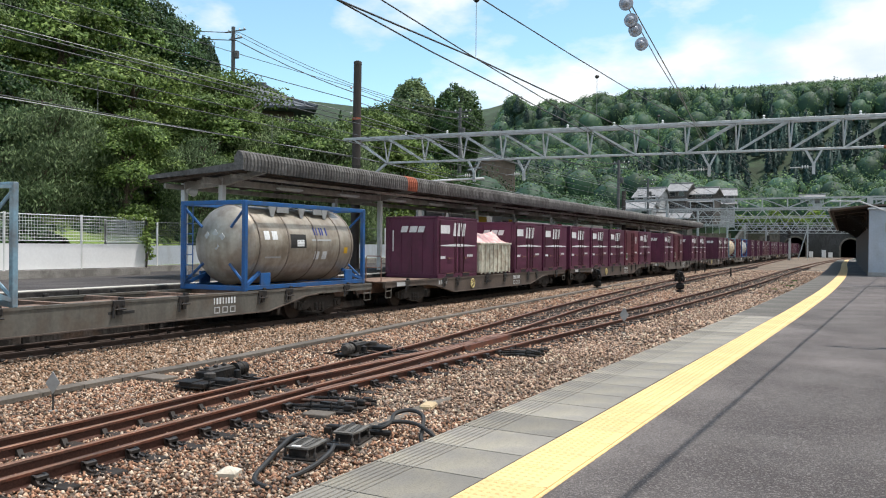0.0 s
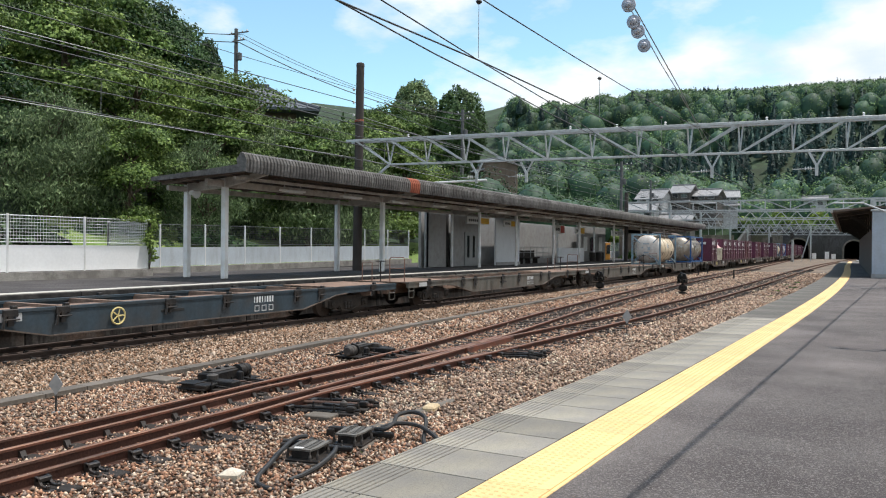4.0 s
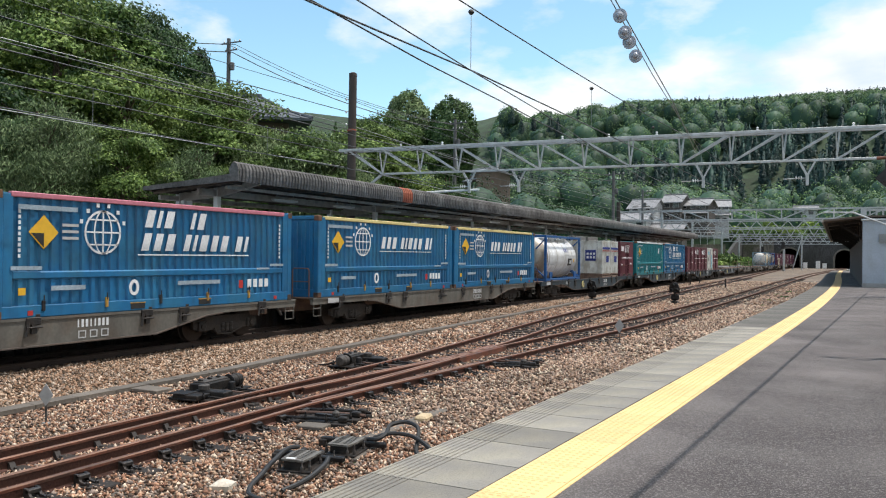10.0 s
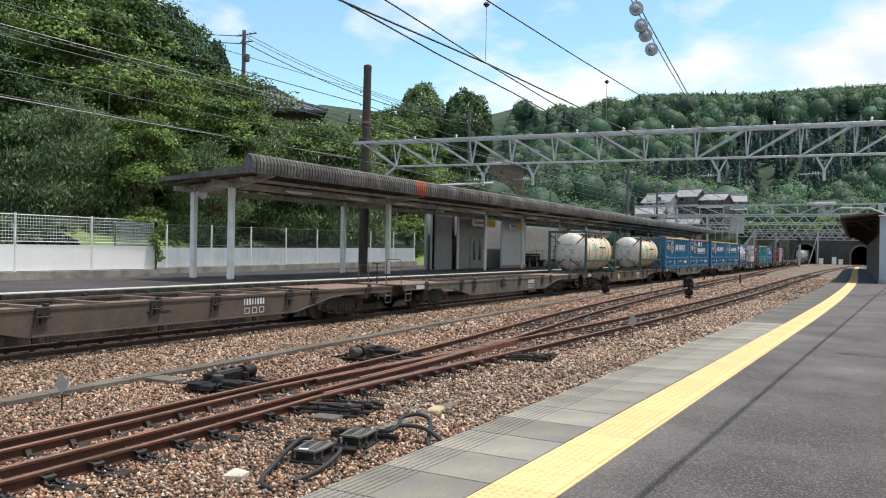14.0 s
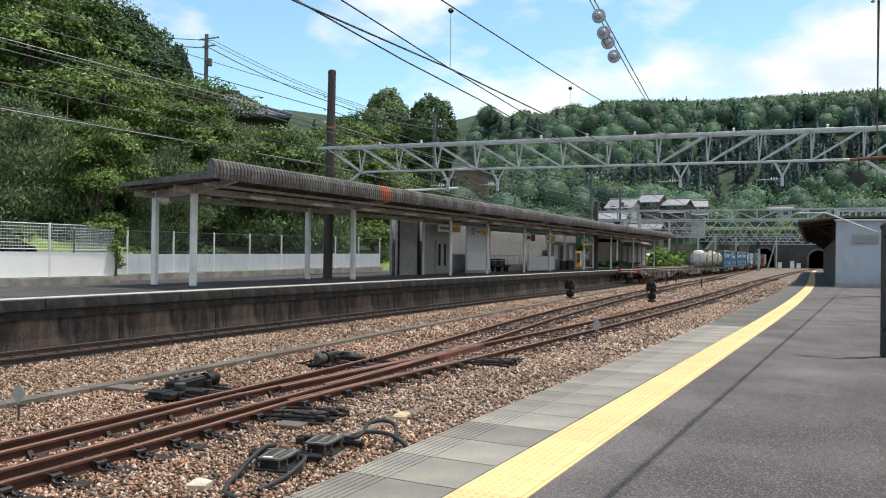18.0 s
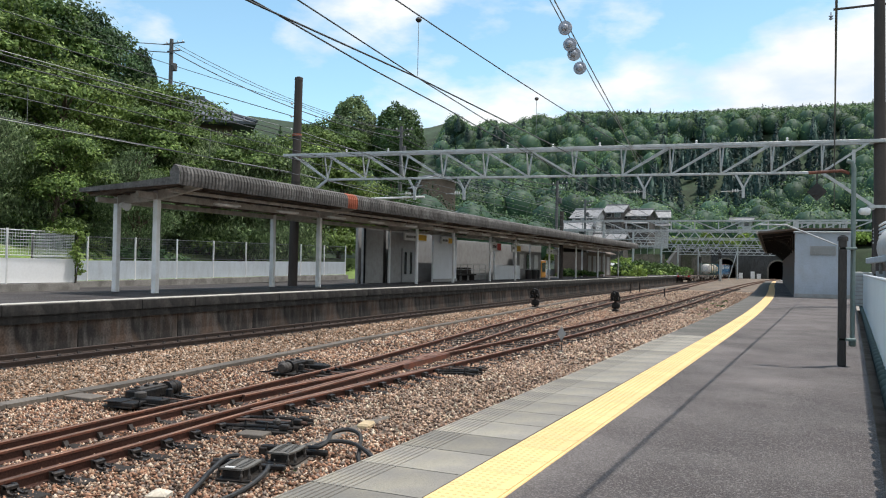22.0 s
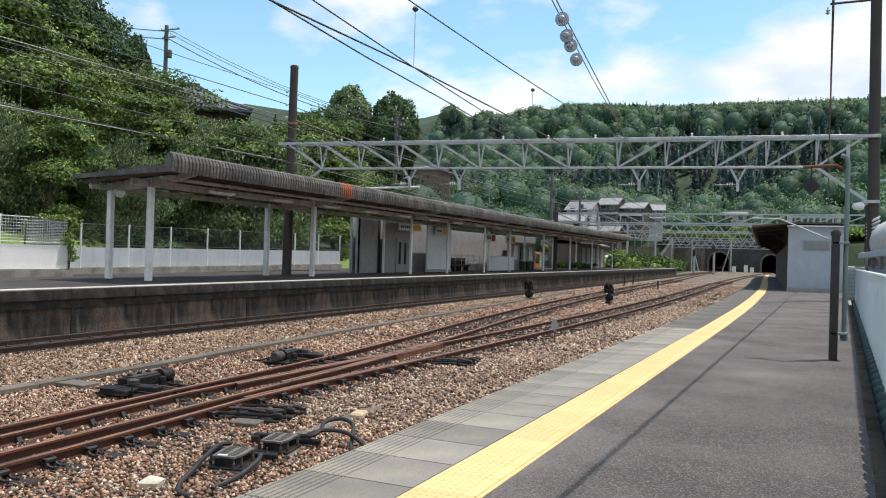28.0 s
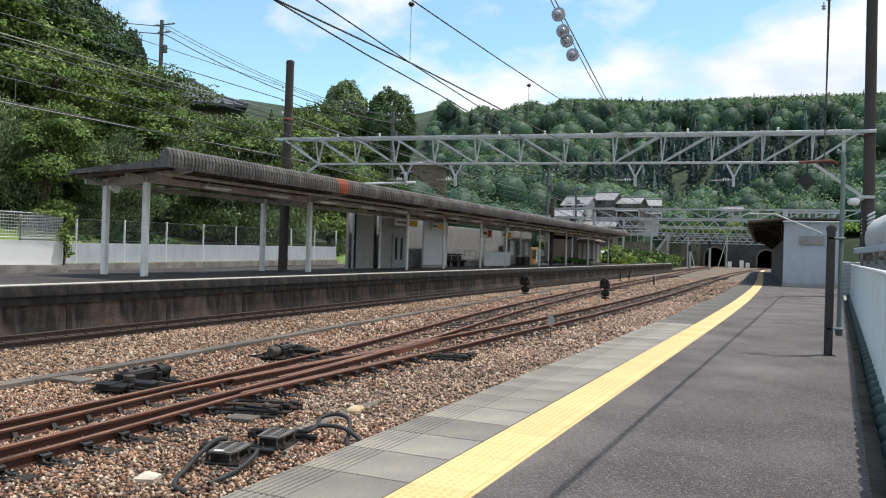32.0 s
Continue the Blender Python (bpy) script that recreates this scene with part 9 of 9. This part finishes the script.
def point_machine(x, y, turn, label, near_motor=False):
    """Its long side lies along y, its rods reach out along +x to the points; the motor sits at its far or its near end."""
    m = thing("point_machine", label, "point machine", pose(x, y, -0.16, 0, 0, turn), group="point machines")
    f = -1 if near_motor else 1
    for dy in (-0.5, 0.15, 0.6):
        part("bearer", Shape().box(0.42, dy, 0.03, 1.7, 0.19, 0.09, 0.012), M_SLEEPER, m)
    part("base_plate", Shape().box(0, 0, 0.09, 0.56, 1.6, 0.025, 0.006), M_GREASE, m)
    part("throw_case", Shape().box(0.04, -0.58 * f, 0.13, 0.5, 0.4, 0.07, 0.012), M_GREASE, m)
    part("throw_cover", Shape().box(-0.12, -0.62 * f, 0.172, 0.36, 0.34, 0.018, 0.005), M_GREASE, m)
    part("lock_case", Shape().box(0.26, -0.3 * f, 0.14, 0.62, 0.26, 0.1, 0.015), M_GREASE, m)
    part("gear_case", Shape().box(-0.1, 0.12 * f, 0.19, 0.3, 0.86, 0.17, 0.02), M_GREASE, m)
    lid = part("gear_cover", Shape().box(-0.12, 0.16 * f, 0.285, 0.24, 0.74, 0.03, 0.01), M_IRON, m, "dusty iron cover")
    for dy in (-0.15, 0.1, 0.34):
        part("cover_nut", Shape().lathe([(0.29, 0.045), (0.325, 0.045), (0.345, 0.02)], "z", 8, (-0.12, dy * f, 0)), M_GREASE, lid)
    part("crank_drum", Shape().lathe([(0.2, 0.1), (0.27, 0.1), (0.29, 0.05)], "z", 14, (0.1, -0.34 * f, 0)), M_IRON, m)
    part("fulcrum", Shape().lathe([(0.1, 0.07), (0.24, 0.06), (0.26, 0.02)], "z", 10, (0.2, 0.3 * f, 0)), M_GREASE, m)
    rows = [(0.5, 0.05), (0.52, 0.1), (0.56, 0.115), (0.64, 0.115), (0.65, 0.125), (0.68, 0.125), (0.69, 0.115), (0.78, 0.115), (0.82, 0.09), (0.83, 0.03)]
    part("motor", Shape().lathe([(a * f, r) for a, r in rows], "y", 18, (0.0, 0, 0.21)), M_IRON if near_motor else M_GREASE, m, smooth=True)
    part("motor_flange", Shape().lathe([(0.47 * f, 0.135), (0.5 * f, 0.135)], "y", 14, (0.0, 0, 0.21)), M_GREASE, m)
    for k, dy in enumerate((-0.5, -0.26, 0.12, 0.4)):
        part("rod", Shape().beam((0.2, dy * f, 0.12), (0.75, dy * f + 0.03, 0.09), 0.05, 0.022).tube([(0.75, dy * f + 0.03, 0.09), (1.25, dy * f + 0.02 * k, 0.07)], 0.02, 6), M_RUSTROD if k == 2 else M_GREASE, m)
        part("rod_joint", Shape().box(0.75, dy * f + 0.03, 0.1, 0.13, 0.08, 0.07, 0.012).lathe([(0.1, 0.022), (0.16, 0.022)], "z", 6, (0.75, dy * f + 0.03, 0)), M_GREASE, m)
    for dx, dy in ((-0.24, -0.45), (0.3, -0.62), (-0.24, 0.66), (0.24, 0.55), (0.5, -0.3), (0.24, 0.0)):
        part("bolt", Shape().lathe([(0.1, 0.024), (0.15, 0.024), (0.17, 0.012), (0.2, 0.012)], "z", 6, (dx, dy * f, 0)), M_GREASE, m)
    part("conduit", Shape().tube([(-0.28, 0.3 * f, 0.15), (-0.4, 0.34 * f, 0.12), (-0.6, 0.3 * f, 0.05), (-1.0, 0.2 * f, 0.0)], 0.022, 6), M_GREASE, m, smooth=True)
    return m


M_GREASE = surface("black_greasy_casting", (0.010, 0.0095, 0.0095), 0.55, 0.0, gloss=0.3, vary=0.4, grain=26, blotch=3, bump=0.35, second=(0.035, 0.027, 0.021), amount=0.6)
M_IRON = surface("dusty_iron_casting", (0.062, 0.055, 0.049), 0.7, 0.1, vary=0.3, grain=30, blotch=4, bump=0.3, second=(0.03, 0.026, 0.023), amount=0.8)
M_RUSTROD = surface("rusty_rod", (0.12, 0.07, 0.052), 0.7, 0.2, vary=0.3, grain=30, bump=0.2)
point_machine(-10.1, 10.75, 6, "black greasy point machine beside the track")
point_machine(-10.1, 15.35, 6, "black point machine with a round motor", True)


def rod_gear(x, y, turn, label, plate):
    m = thing("rod_gear", label, "point gear", pose(x, y, -0.17, 0, 0, turn), group="point gear")
    if plate:
        part("plate", Shape().box(-0.05, -0.2, 0.045, 0.42, 0.3, 0.06, 0.012), M_TROUGH, m, "grey cover plate")
    for k in range(3):
        part("bearer", Shape().box(-0.1, 0.05 + 0.36 * k, 0.03, 1.0, 0.2, 0.08, 0.01), M_SLEEPER, m)
    part("slide_plate", Shape().box(-0.12, 0.1, 0.075, 0.5, 0.3, 0.022, 0.006), M_GREASE, m)
    part("crank", Shape().prism([(-0.3, 0.3), (0.1, 0.24), (0.34, 0.62), (0.24, 0.68), (0.02, 0.36), (-0.28, 0.38)], "z", 0.09, 0.125), M_GREASE, m)
    part("crank_pin", Shape().lathe([(0.09, 0.06), (0.16, 0.06), (0.19, 0.025)], "z", 10, (0.06, 0.3, 0)), M_IRON, m)
    for k, (ya, yb) in enumerate(((0.0, 0.06), (0.42, 0.5), (0.66, 0.72))):
        part("rod", Shape().tube([(-0.75, ya, 0.1), (0.0, (ya + yb) / 2, 0.12), (0.45, yb, 0.11)], 0.024, 6), M_RUSTROD if k == 1 else M_GREASE, m)
        part("rod_joint", Shape().box(0.3, yb, 0.12, 0.14, 0.1, 0.08, 0.015), M_GREASE, m)
    for dx, dy in ((-0.3, 0.02), (0.06, -0.02), (0.3, 0.3), (-0.32, 0.62)):
        part("bolt", Shape().lathe([(0.07, 0.026), (0.13, 0.026), (0.17, 0.012), (0.2, 0.012)], "z", 6, (dx, dy, 0)), M_GREASE, m)
    return m


rod_gear(-7.0, 9.75, 8, "dark rods and cranks with a grey plate beside the rail", True)
rod_gear(-6.8, 16.9, 10, "dark rods and cranks beside the rail", False)


def track_box(x, y, turn, label, tag):
    t = thing("track_box", label, "track box", pose(x, y, -0.16, 0, 0, turn), group="track boxes")
    part("footing", Shape().box(0.02, 0.02, 0.0, 0.5, 0.66, 0.06, 0.01), M_TROUGH, t, "grey concrete footing")
    part("case", Shape().box(0, 0, 0.08, 0.26, 0.44, 0.14, 0.015), M_GREASE, t)
    part("flange", Shape().box(0.03, -0.05, 0.045, 0.4, 0.5, 0.022, 0.005), M_GREASE, t)
    lid = part("lid", Shape().prism([(-0.15, -0.24), (0.13, -0.26), (0.17, -0.06), (0.17, 0.22), (-0.13, 0.24), (-0.17, 0.1)], "z", 0.15, 0.172), M_LID, t, "chequered grey lid")
    for k in range(8):
        for d in (-0.07, 0.07):
            part("tread", Shape().box(d, -0.18 + 0.052 * k, 0.175, 0.1, 0.016, 0.006, turn=Matrix.Rotation(0.5 if d < 0 else -0.5, 3, "Z")), M_LIDRIB, lid)
    part("bracket", Shape().box(-0.26, 0.3, 0.1, 0.42, 0.1, 0.06, 0.012).box(-0.42, 0.28, 0.06, 0.1, 0.16, 0.1, 0.01), M_GREASE, t)
    part("bracket", Shape().box(0.26, 0.26, 0.08, 0.36, 0.09, 0.06, 0.012), M_GREASE, t)
    part("gland", Shape().tube([(0.1, 0.24, 0.1), (0.1, 0.4, 0.1)], 0.045, 10), M_GREASE, t, smooth=True)
    part("gland", Shape().tube([(-0.12, 0.24, 0.1), (-0.14, 0.42, 0.12)], 0.04, 10), M_GREASE, t, smooth=True)
    for dx, dy in ((0.2, -0.22), (0.2, 0.1), (-0.18, -0.2), (0.3, 0.28), (-0.3, 0.32), (0.14, -0.3)):
        part("bolt", Shape().lathe([(0.05, 0.022), (0.1, 0.022), (0.13, 0.01), (0.17, 0.01)], "z", 6, (dx, dy, 0)), M_IRON, t)
    if tag:
        part("tag", Shape().box(-0.04, -0.2, 0.176, 0.11, 0.05, 0.006), M_WHITE, t, "small white tag")
    return t


M_LID = surface("worn_grey_lid", (0.13, 0.122, 0.108), 0.75, vary=0.25, grain=40, blotch=4, bump=0.2, second=(0.08, 0.07, 0.06), amount=0.7)
M_LIDRIB = surface("worn_lid_rib", (0.075, 0.07, 0.063), 0.75, vary=0.2, grain=40, bump=0.1)
track_box(-5.82, 7.68, 14, "black cable box with a chequered grey lid and a white tag", True)
track_box(-5.78, 8.55, 12, "black cable box with a worn grey lid", False)


def hose(label, pts, r=0.028):
    t = thing("cable", label, "cable", group="loose cables")
    path = []
    for a, b2, c_, d in zip(pts, pts[1:], pts[2:], pts[3:]):
        a, b2, c_, d = (Vector(q) for q in (a, b2, c_, d))
        for k in range(6):
            u = k / 6
            path.append(0.5 * ((2 * b2) + (c_ - a) * u + (2 * a - 5 * b2 + 4 * c_ - d) * u * u + (3 * b2 - a - 3 * c_ + d) * u ** 3))
    part("sheath", Shape().tube(path, r, 8), M_BLACKMARK, t, smooth=True)
    return t


hose("thick black cable lying on the ballast", [(-6.1, 8.2, 0.0), (-6.12, 8.02, 0.0), (-6.12, 7.8, 0.02), (-6.0, 7.4, -0.02), (-5.86, 7.0, -0.08), (-5.76, 6.72, -0.12), (-5.62, 6.55, -0.14), (-5.42, 6.5, -0.15), (-5.2, 6.5, -0.17), (-5.0, 6.5, -0.2)])
hose("black cable along the side of the box", [(-5.3, 6.6, -0.2), (-5.4, 6.8, -0.14), (-5.38, 7.0, -0.12), (-5.4, 7.3, -0.1), (-5.46, 7.65, -0.05), (-5.55, 7.85, -0.02), (-5.62, 8.0, -0.04)])
hose("looped black cable on the ballast", [(-5.7, 8.7, -0.04), (-5.66, 8.85, -0.02), (-5.5, 8.85, 0.0), (-5.46, 9.0, 0.05), (-5.52, 9.2, 0.11), (-5.38, 9.36, 0.14), (-5.16, 9.3, 0.1), (-5.05, 9.1, -0.02), (-4.95, 8.9, -0.12), (-4.75, 8.75, -0.18), (-4.6, 8.7, -0.2)])
hose("black cable curving over the loop", [(-5.66, 8.75, -0.03), (-5.58, 8.88, 0.0), (-5.4, 9.02, 0.05), (-5.15, 9.08, 0.04), (-4.9, 9.0, -0.02), (-4.7, 8.9, -0.1), (-4.5, 8.82, -0.18), (-4.4, 8.8, -0.2)])
M_PALESTONE = surface("weathered_white_stone", (0.62, 0.56, 0.46), 0.85, vary=0.15, grain=30, bump=0.2, second=(0.4, 0.33, 0.24), amount=0.6)
stone = thing("marker_stone", "small white marker stone on the ballast", "marker")
part("block", Shape().add([(-0.11, -0.11, 0), (0.11, -0.11, 0), (0.11, 0.11, 0), (-0.11, 0.11, 0), (-0.11, -0.11, 0.07), (0.11, -0.11, 0.07), (0.11, 0.11, 0.07), (-0.11, 0.11, 0.07), (0, 0, 0.13)], [(3, 2, 1, 0), (0, 1, 5, 4), (1, 2, 6, 5), (2, 3, 7, 6), (3, 0, 4, 7), (4, 5, 8), (5, 6, 8), (6, 7, 8), (7, 4, 8)]), M_PALESTONE, stone, at=pose(-6.05, 6.62, -0.17, 0, 0, 20))
slab_ = thing("buried_slab", "concrete slab half buried in the ballast", "slab")
part("slab", Shape().box(0, 0, 0, 0.2, 2.7, 0.1, 0.02), M_TROUGH, slab_, at=pose(-6.0, 10.35, -0.175, 0, 0, 1))
M_YSTONE = surface("yellowish_sandstone", (0.5, 0.39, 0.24), 0.9, vary=0.2, grain=30, bump=0.3)
ys_ = thing("yellow_stone", "yellowish stone on the ballast", "stone")
part("stone", Shape().box(0, 0, 0.02, 0.2, 0.34, 0.1, 0.03), M_YSTONE, ys_, at=pose(-5.92, 10.85, -0.14, 0, 0, 10))


def marker(x, y, z1, half, label, tilt=0):
    m = thing("track_marker", label, "marker", pose(x, y, -0.17, 0, 0, tilt), group="track markers")
    h = z1 + 0.17
    part("stake", Shape().tube([(0, 0.01, -0.05), (0, 0.01, h - half)], 0.016, 6), M_IRON, m)
    part("plate", Shape().prism([(0, h - 3.0 * half), (half, h - 1.4 * half), (0, h + 0.3 * half), (-half, h - 1.4 * half)], "y", -0.012, 0.0), M_DIMWALL, m, "grey diamond plate")
    part("foot", Shape().box(0, 0, 0.02, 0.1, 0.1, 0.06), M_CONC, m)


marker(-10.53, 7.82, 0.42, 0.1, "grey diamond marker on a thin stake", 35)
marker(-6.19, 23.1, 0.56, 0.13, "grey diamond marker on a thin stake by the track", 10)


def dwarf_signal(x, y):
    d = thing("dwarf_signal", "black dwarf signal standing between the tracks", "signal", pose(x, y, -0.17), group="dwarf signals")
    part("base", Shape().box(0, 0, 0.08, 0.34, 0.34, 0.16, 0.03), M_GREASE, d)
    part("mast", Shape().tube([(0, 0, 0.1), (0, 0, 0.9)], 0.07, 10), M_GREASE, d)
    part("lower_case", Shape().box(0.02, 0, 0.36, 0.46, 0.28, 0.34, 0.08), M_GREASE, d)
    head = part("head", Shape().prism([(-0.28, 0.62), (0.24, 0.62), (0.28, 0.8), (0.16, 1.12), (-0.1, 1.2), (-0.28, 1.0)], "y", -0.08, 0.1), M_GREASE, d)
    for xx, zz in ((-0.15, 0.76), (0.14, 0.76), (-0.06, 1.02)):
        part("hood", Shape().lathe([(-0.26, 0.085), (-0.08, 0.095)], "y", 12, (xx, 0, zz), False), M_GREASE, head)
        part("lens", Shape().lathe([(-0.1, 0.0), (-0.095, 0.06), (-0.08, 0.07)], "y", 12, (xx, 0, zz), False), M_DARKGLASS, head)
    part("cable", Shape().tube([(0.1, 0.1, 0.1), (0.3, 0.2, 0.02), (0.6, 0.1, 0.0)], 0.025, 6), M_GREASE, d)


dwarf_signal(-13.8, 45.5)
dwarf_signal(-9.12, 45.5)
for k, (x, y, h) in enumerate(((-14.2, 78, 1.0), (-14.4, 84, 1.0), (-10.2, 72, 0.8))):
    p_ = thing("short_post", "short dark post between the tracks", "post", group="short posts")
    part("shaft", Shape().tube([(x, y, -0.2), (x, y, h - 0.2)], 0.07, 8), M_DARK, p_)

# weeds that grow between the stones
for k, (x, y, sc) in enumerate(((-5.5, 8.12, 0.05), (-4.6, 46, 0.09), (-4.9, 52, 0.1), (-4.4, 57, 0.12), (-5.2, 61, 0.1), (-4.8, 66, 0.12), (-22.3, 84, 0.6), (-22.8, 90, 0.7), (-22.2, 96, 0.6), (-23.0, 121, 1.1), (-24.0, 128, 1.3), (-23.2, 135, 1.2), (-26.0, 140, 1.8), (-24.5, 146, 1.6), (-27.0, 152, 2.2), (-26.0, 160, 2.2), (-27.5, 170, 2.4))):
    ob = again(BUSH)
    z = Z_FAR if x < -20 and y < 151 else -0.2
    ob.matrix_basis = pose(x, y, z, 0, 0, 40 * k) @ Matrix.Scale(sc, 4)


# a vine climbs the corner of the platform fence
rng = np.random.default_rng(33)
vine = thing("vine", "green leafy vine climbing the corner post of the fence", "vine")
n = 420
up = rng.uniform(0, 1, n) ** 0.8
pts = np.stack([-24.98 + rng.normal(0, 0.09, n), 22.68 + rng.normal(0, 0.1, n) + 0.16 * np.sin(up * 9), 1.62 + 1.72 * up], 1)
part("leaves", leaf_mesh("leaves", pts, np.tile([0.6, -0.5, 0.4], (n, 1)), 0.06, M_LEAF_Y), None, vine)
part("stem", Shape().tube([(-24.96, 22.62, 1.36), (-25.0, 22.72, 2.0), (-24.96, 22.64, 2.7), (-25.0, 22.7, 3.2)], [0.02, 0.018, 0.014, 0.008], 6), M_BARK, vine)
part("leaves", leaf_mesh("leaves", np.stack([-25.1 + rng.normal(0, 0.12, 260), 22.0 + rng.normal(0, 0.4, 260), 3.22 + np.abs(rng.normal(0, 0.09, 260))], 1), np.tile([0.2, -0.3, 1.0], (260, 1)), 0.06, M_LEAF_Y), None, vine)


# ---- what moves: the train runs away along the far track, into the tunnel ----
def motions():
    for ob, u, z in MOVERS:
        walk(ob, [(t, train_pose(run(t) + u) @ Matrix.Translation((0, 0, z))) for t in range(0, 33)])


motions()
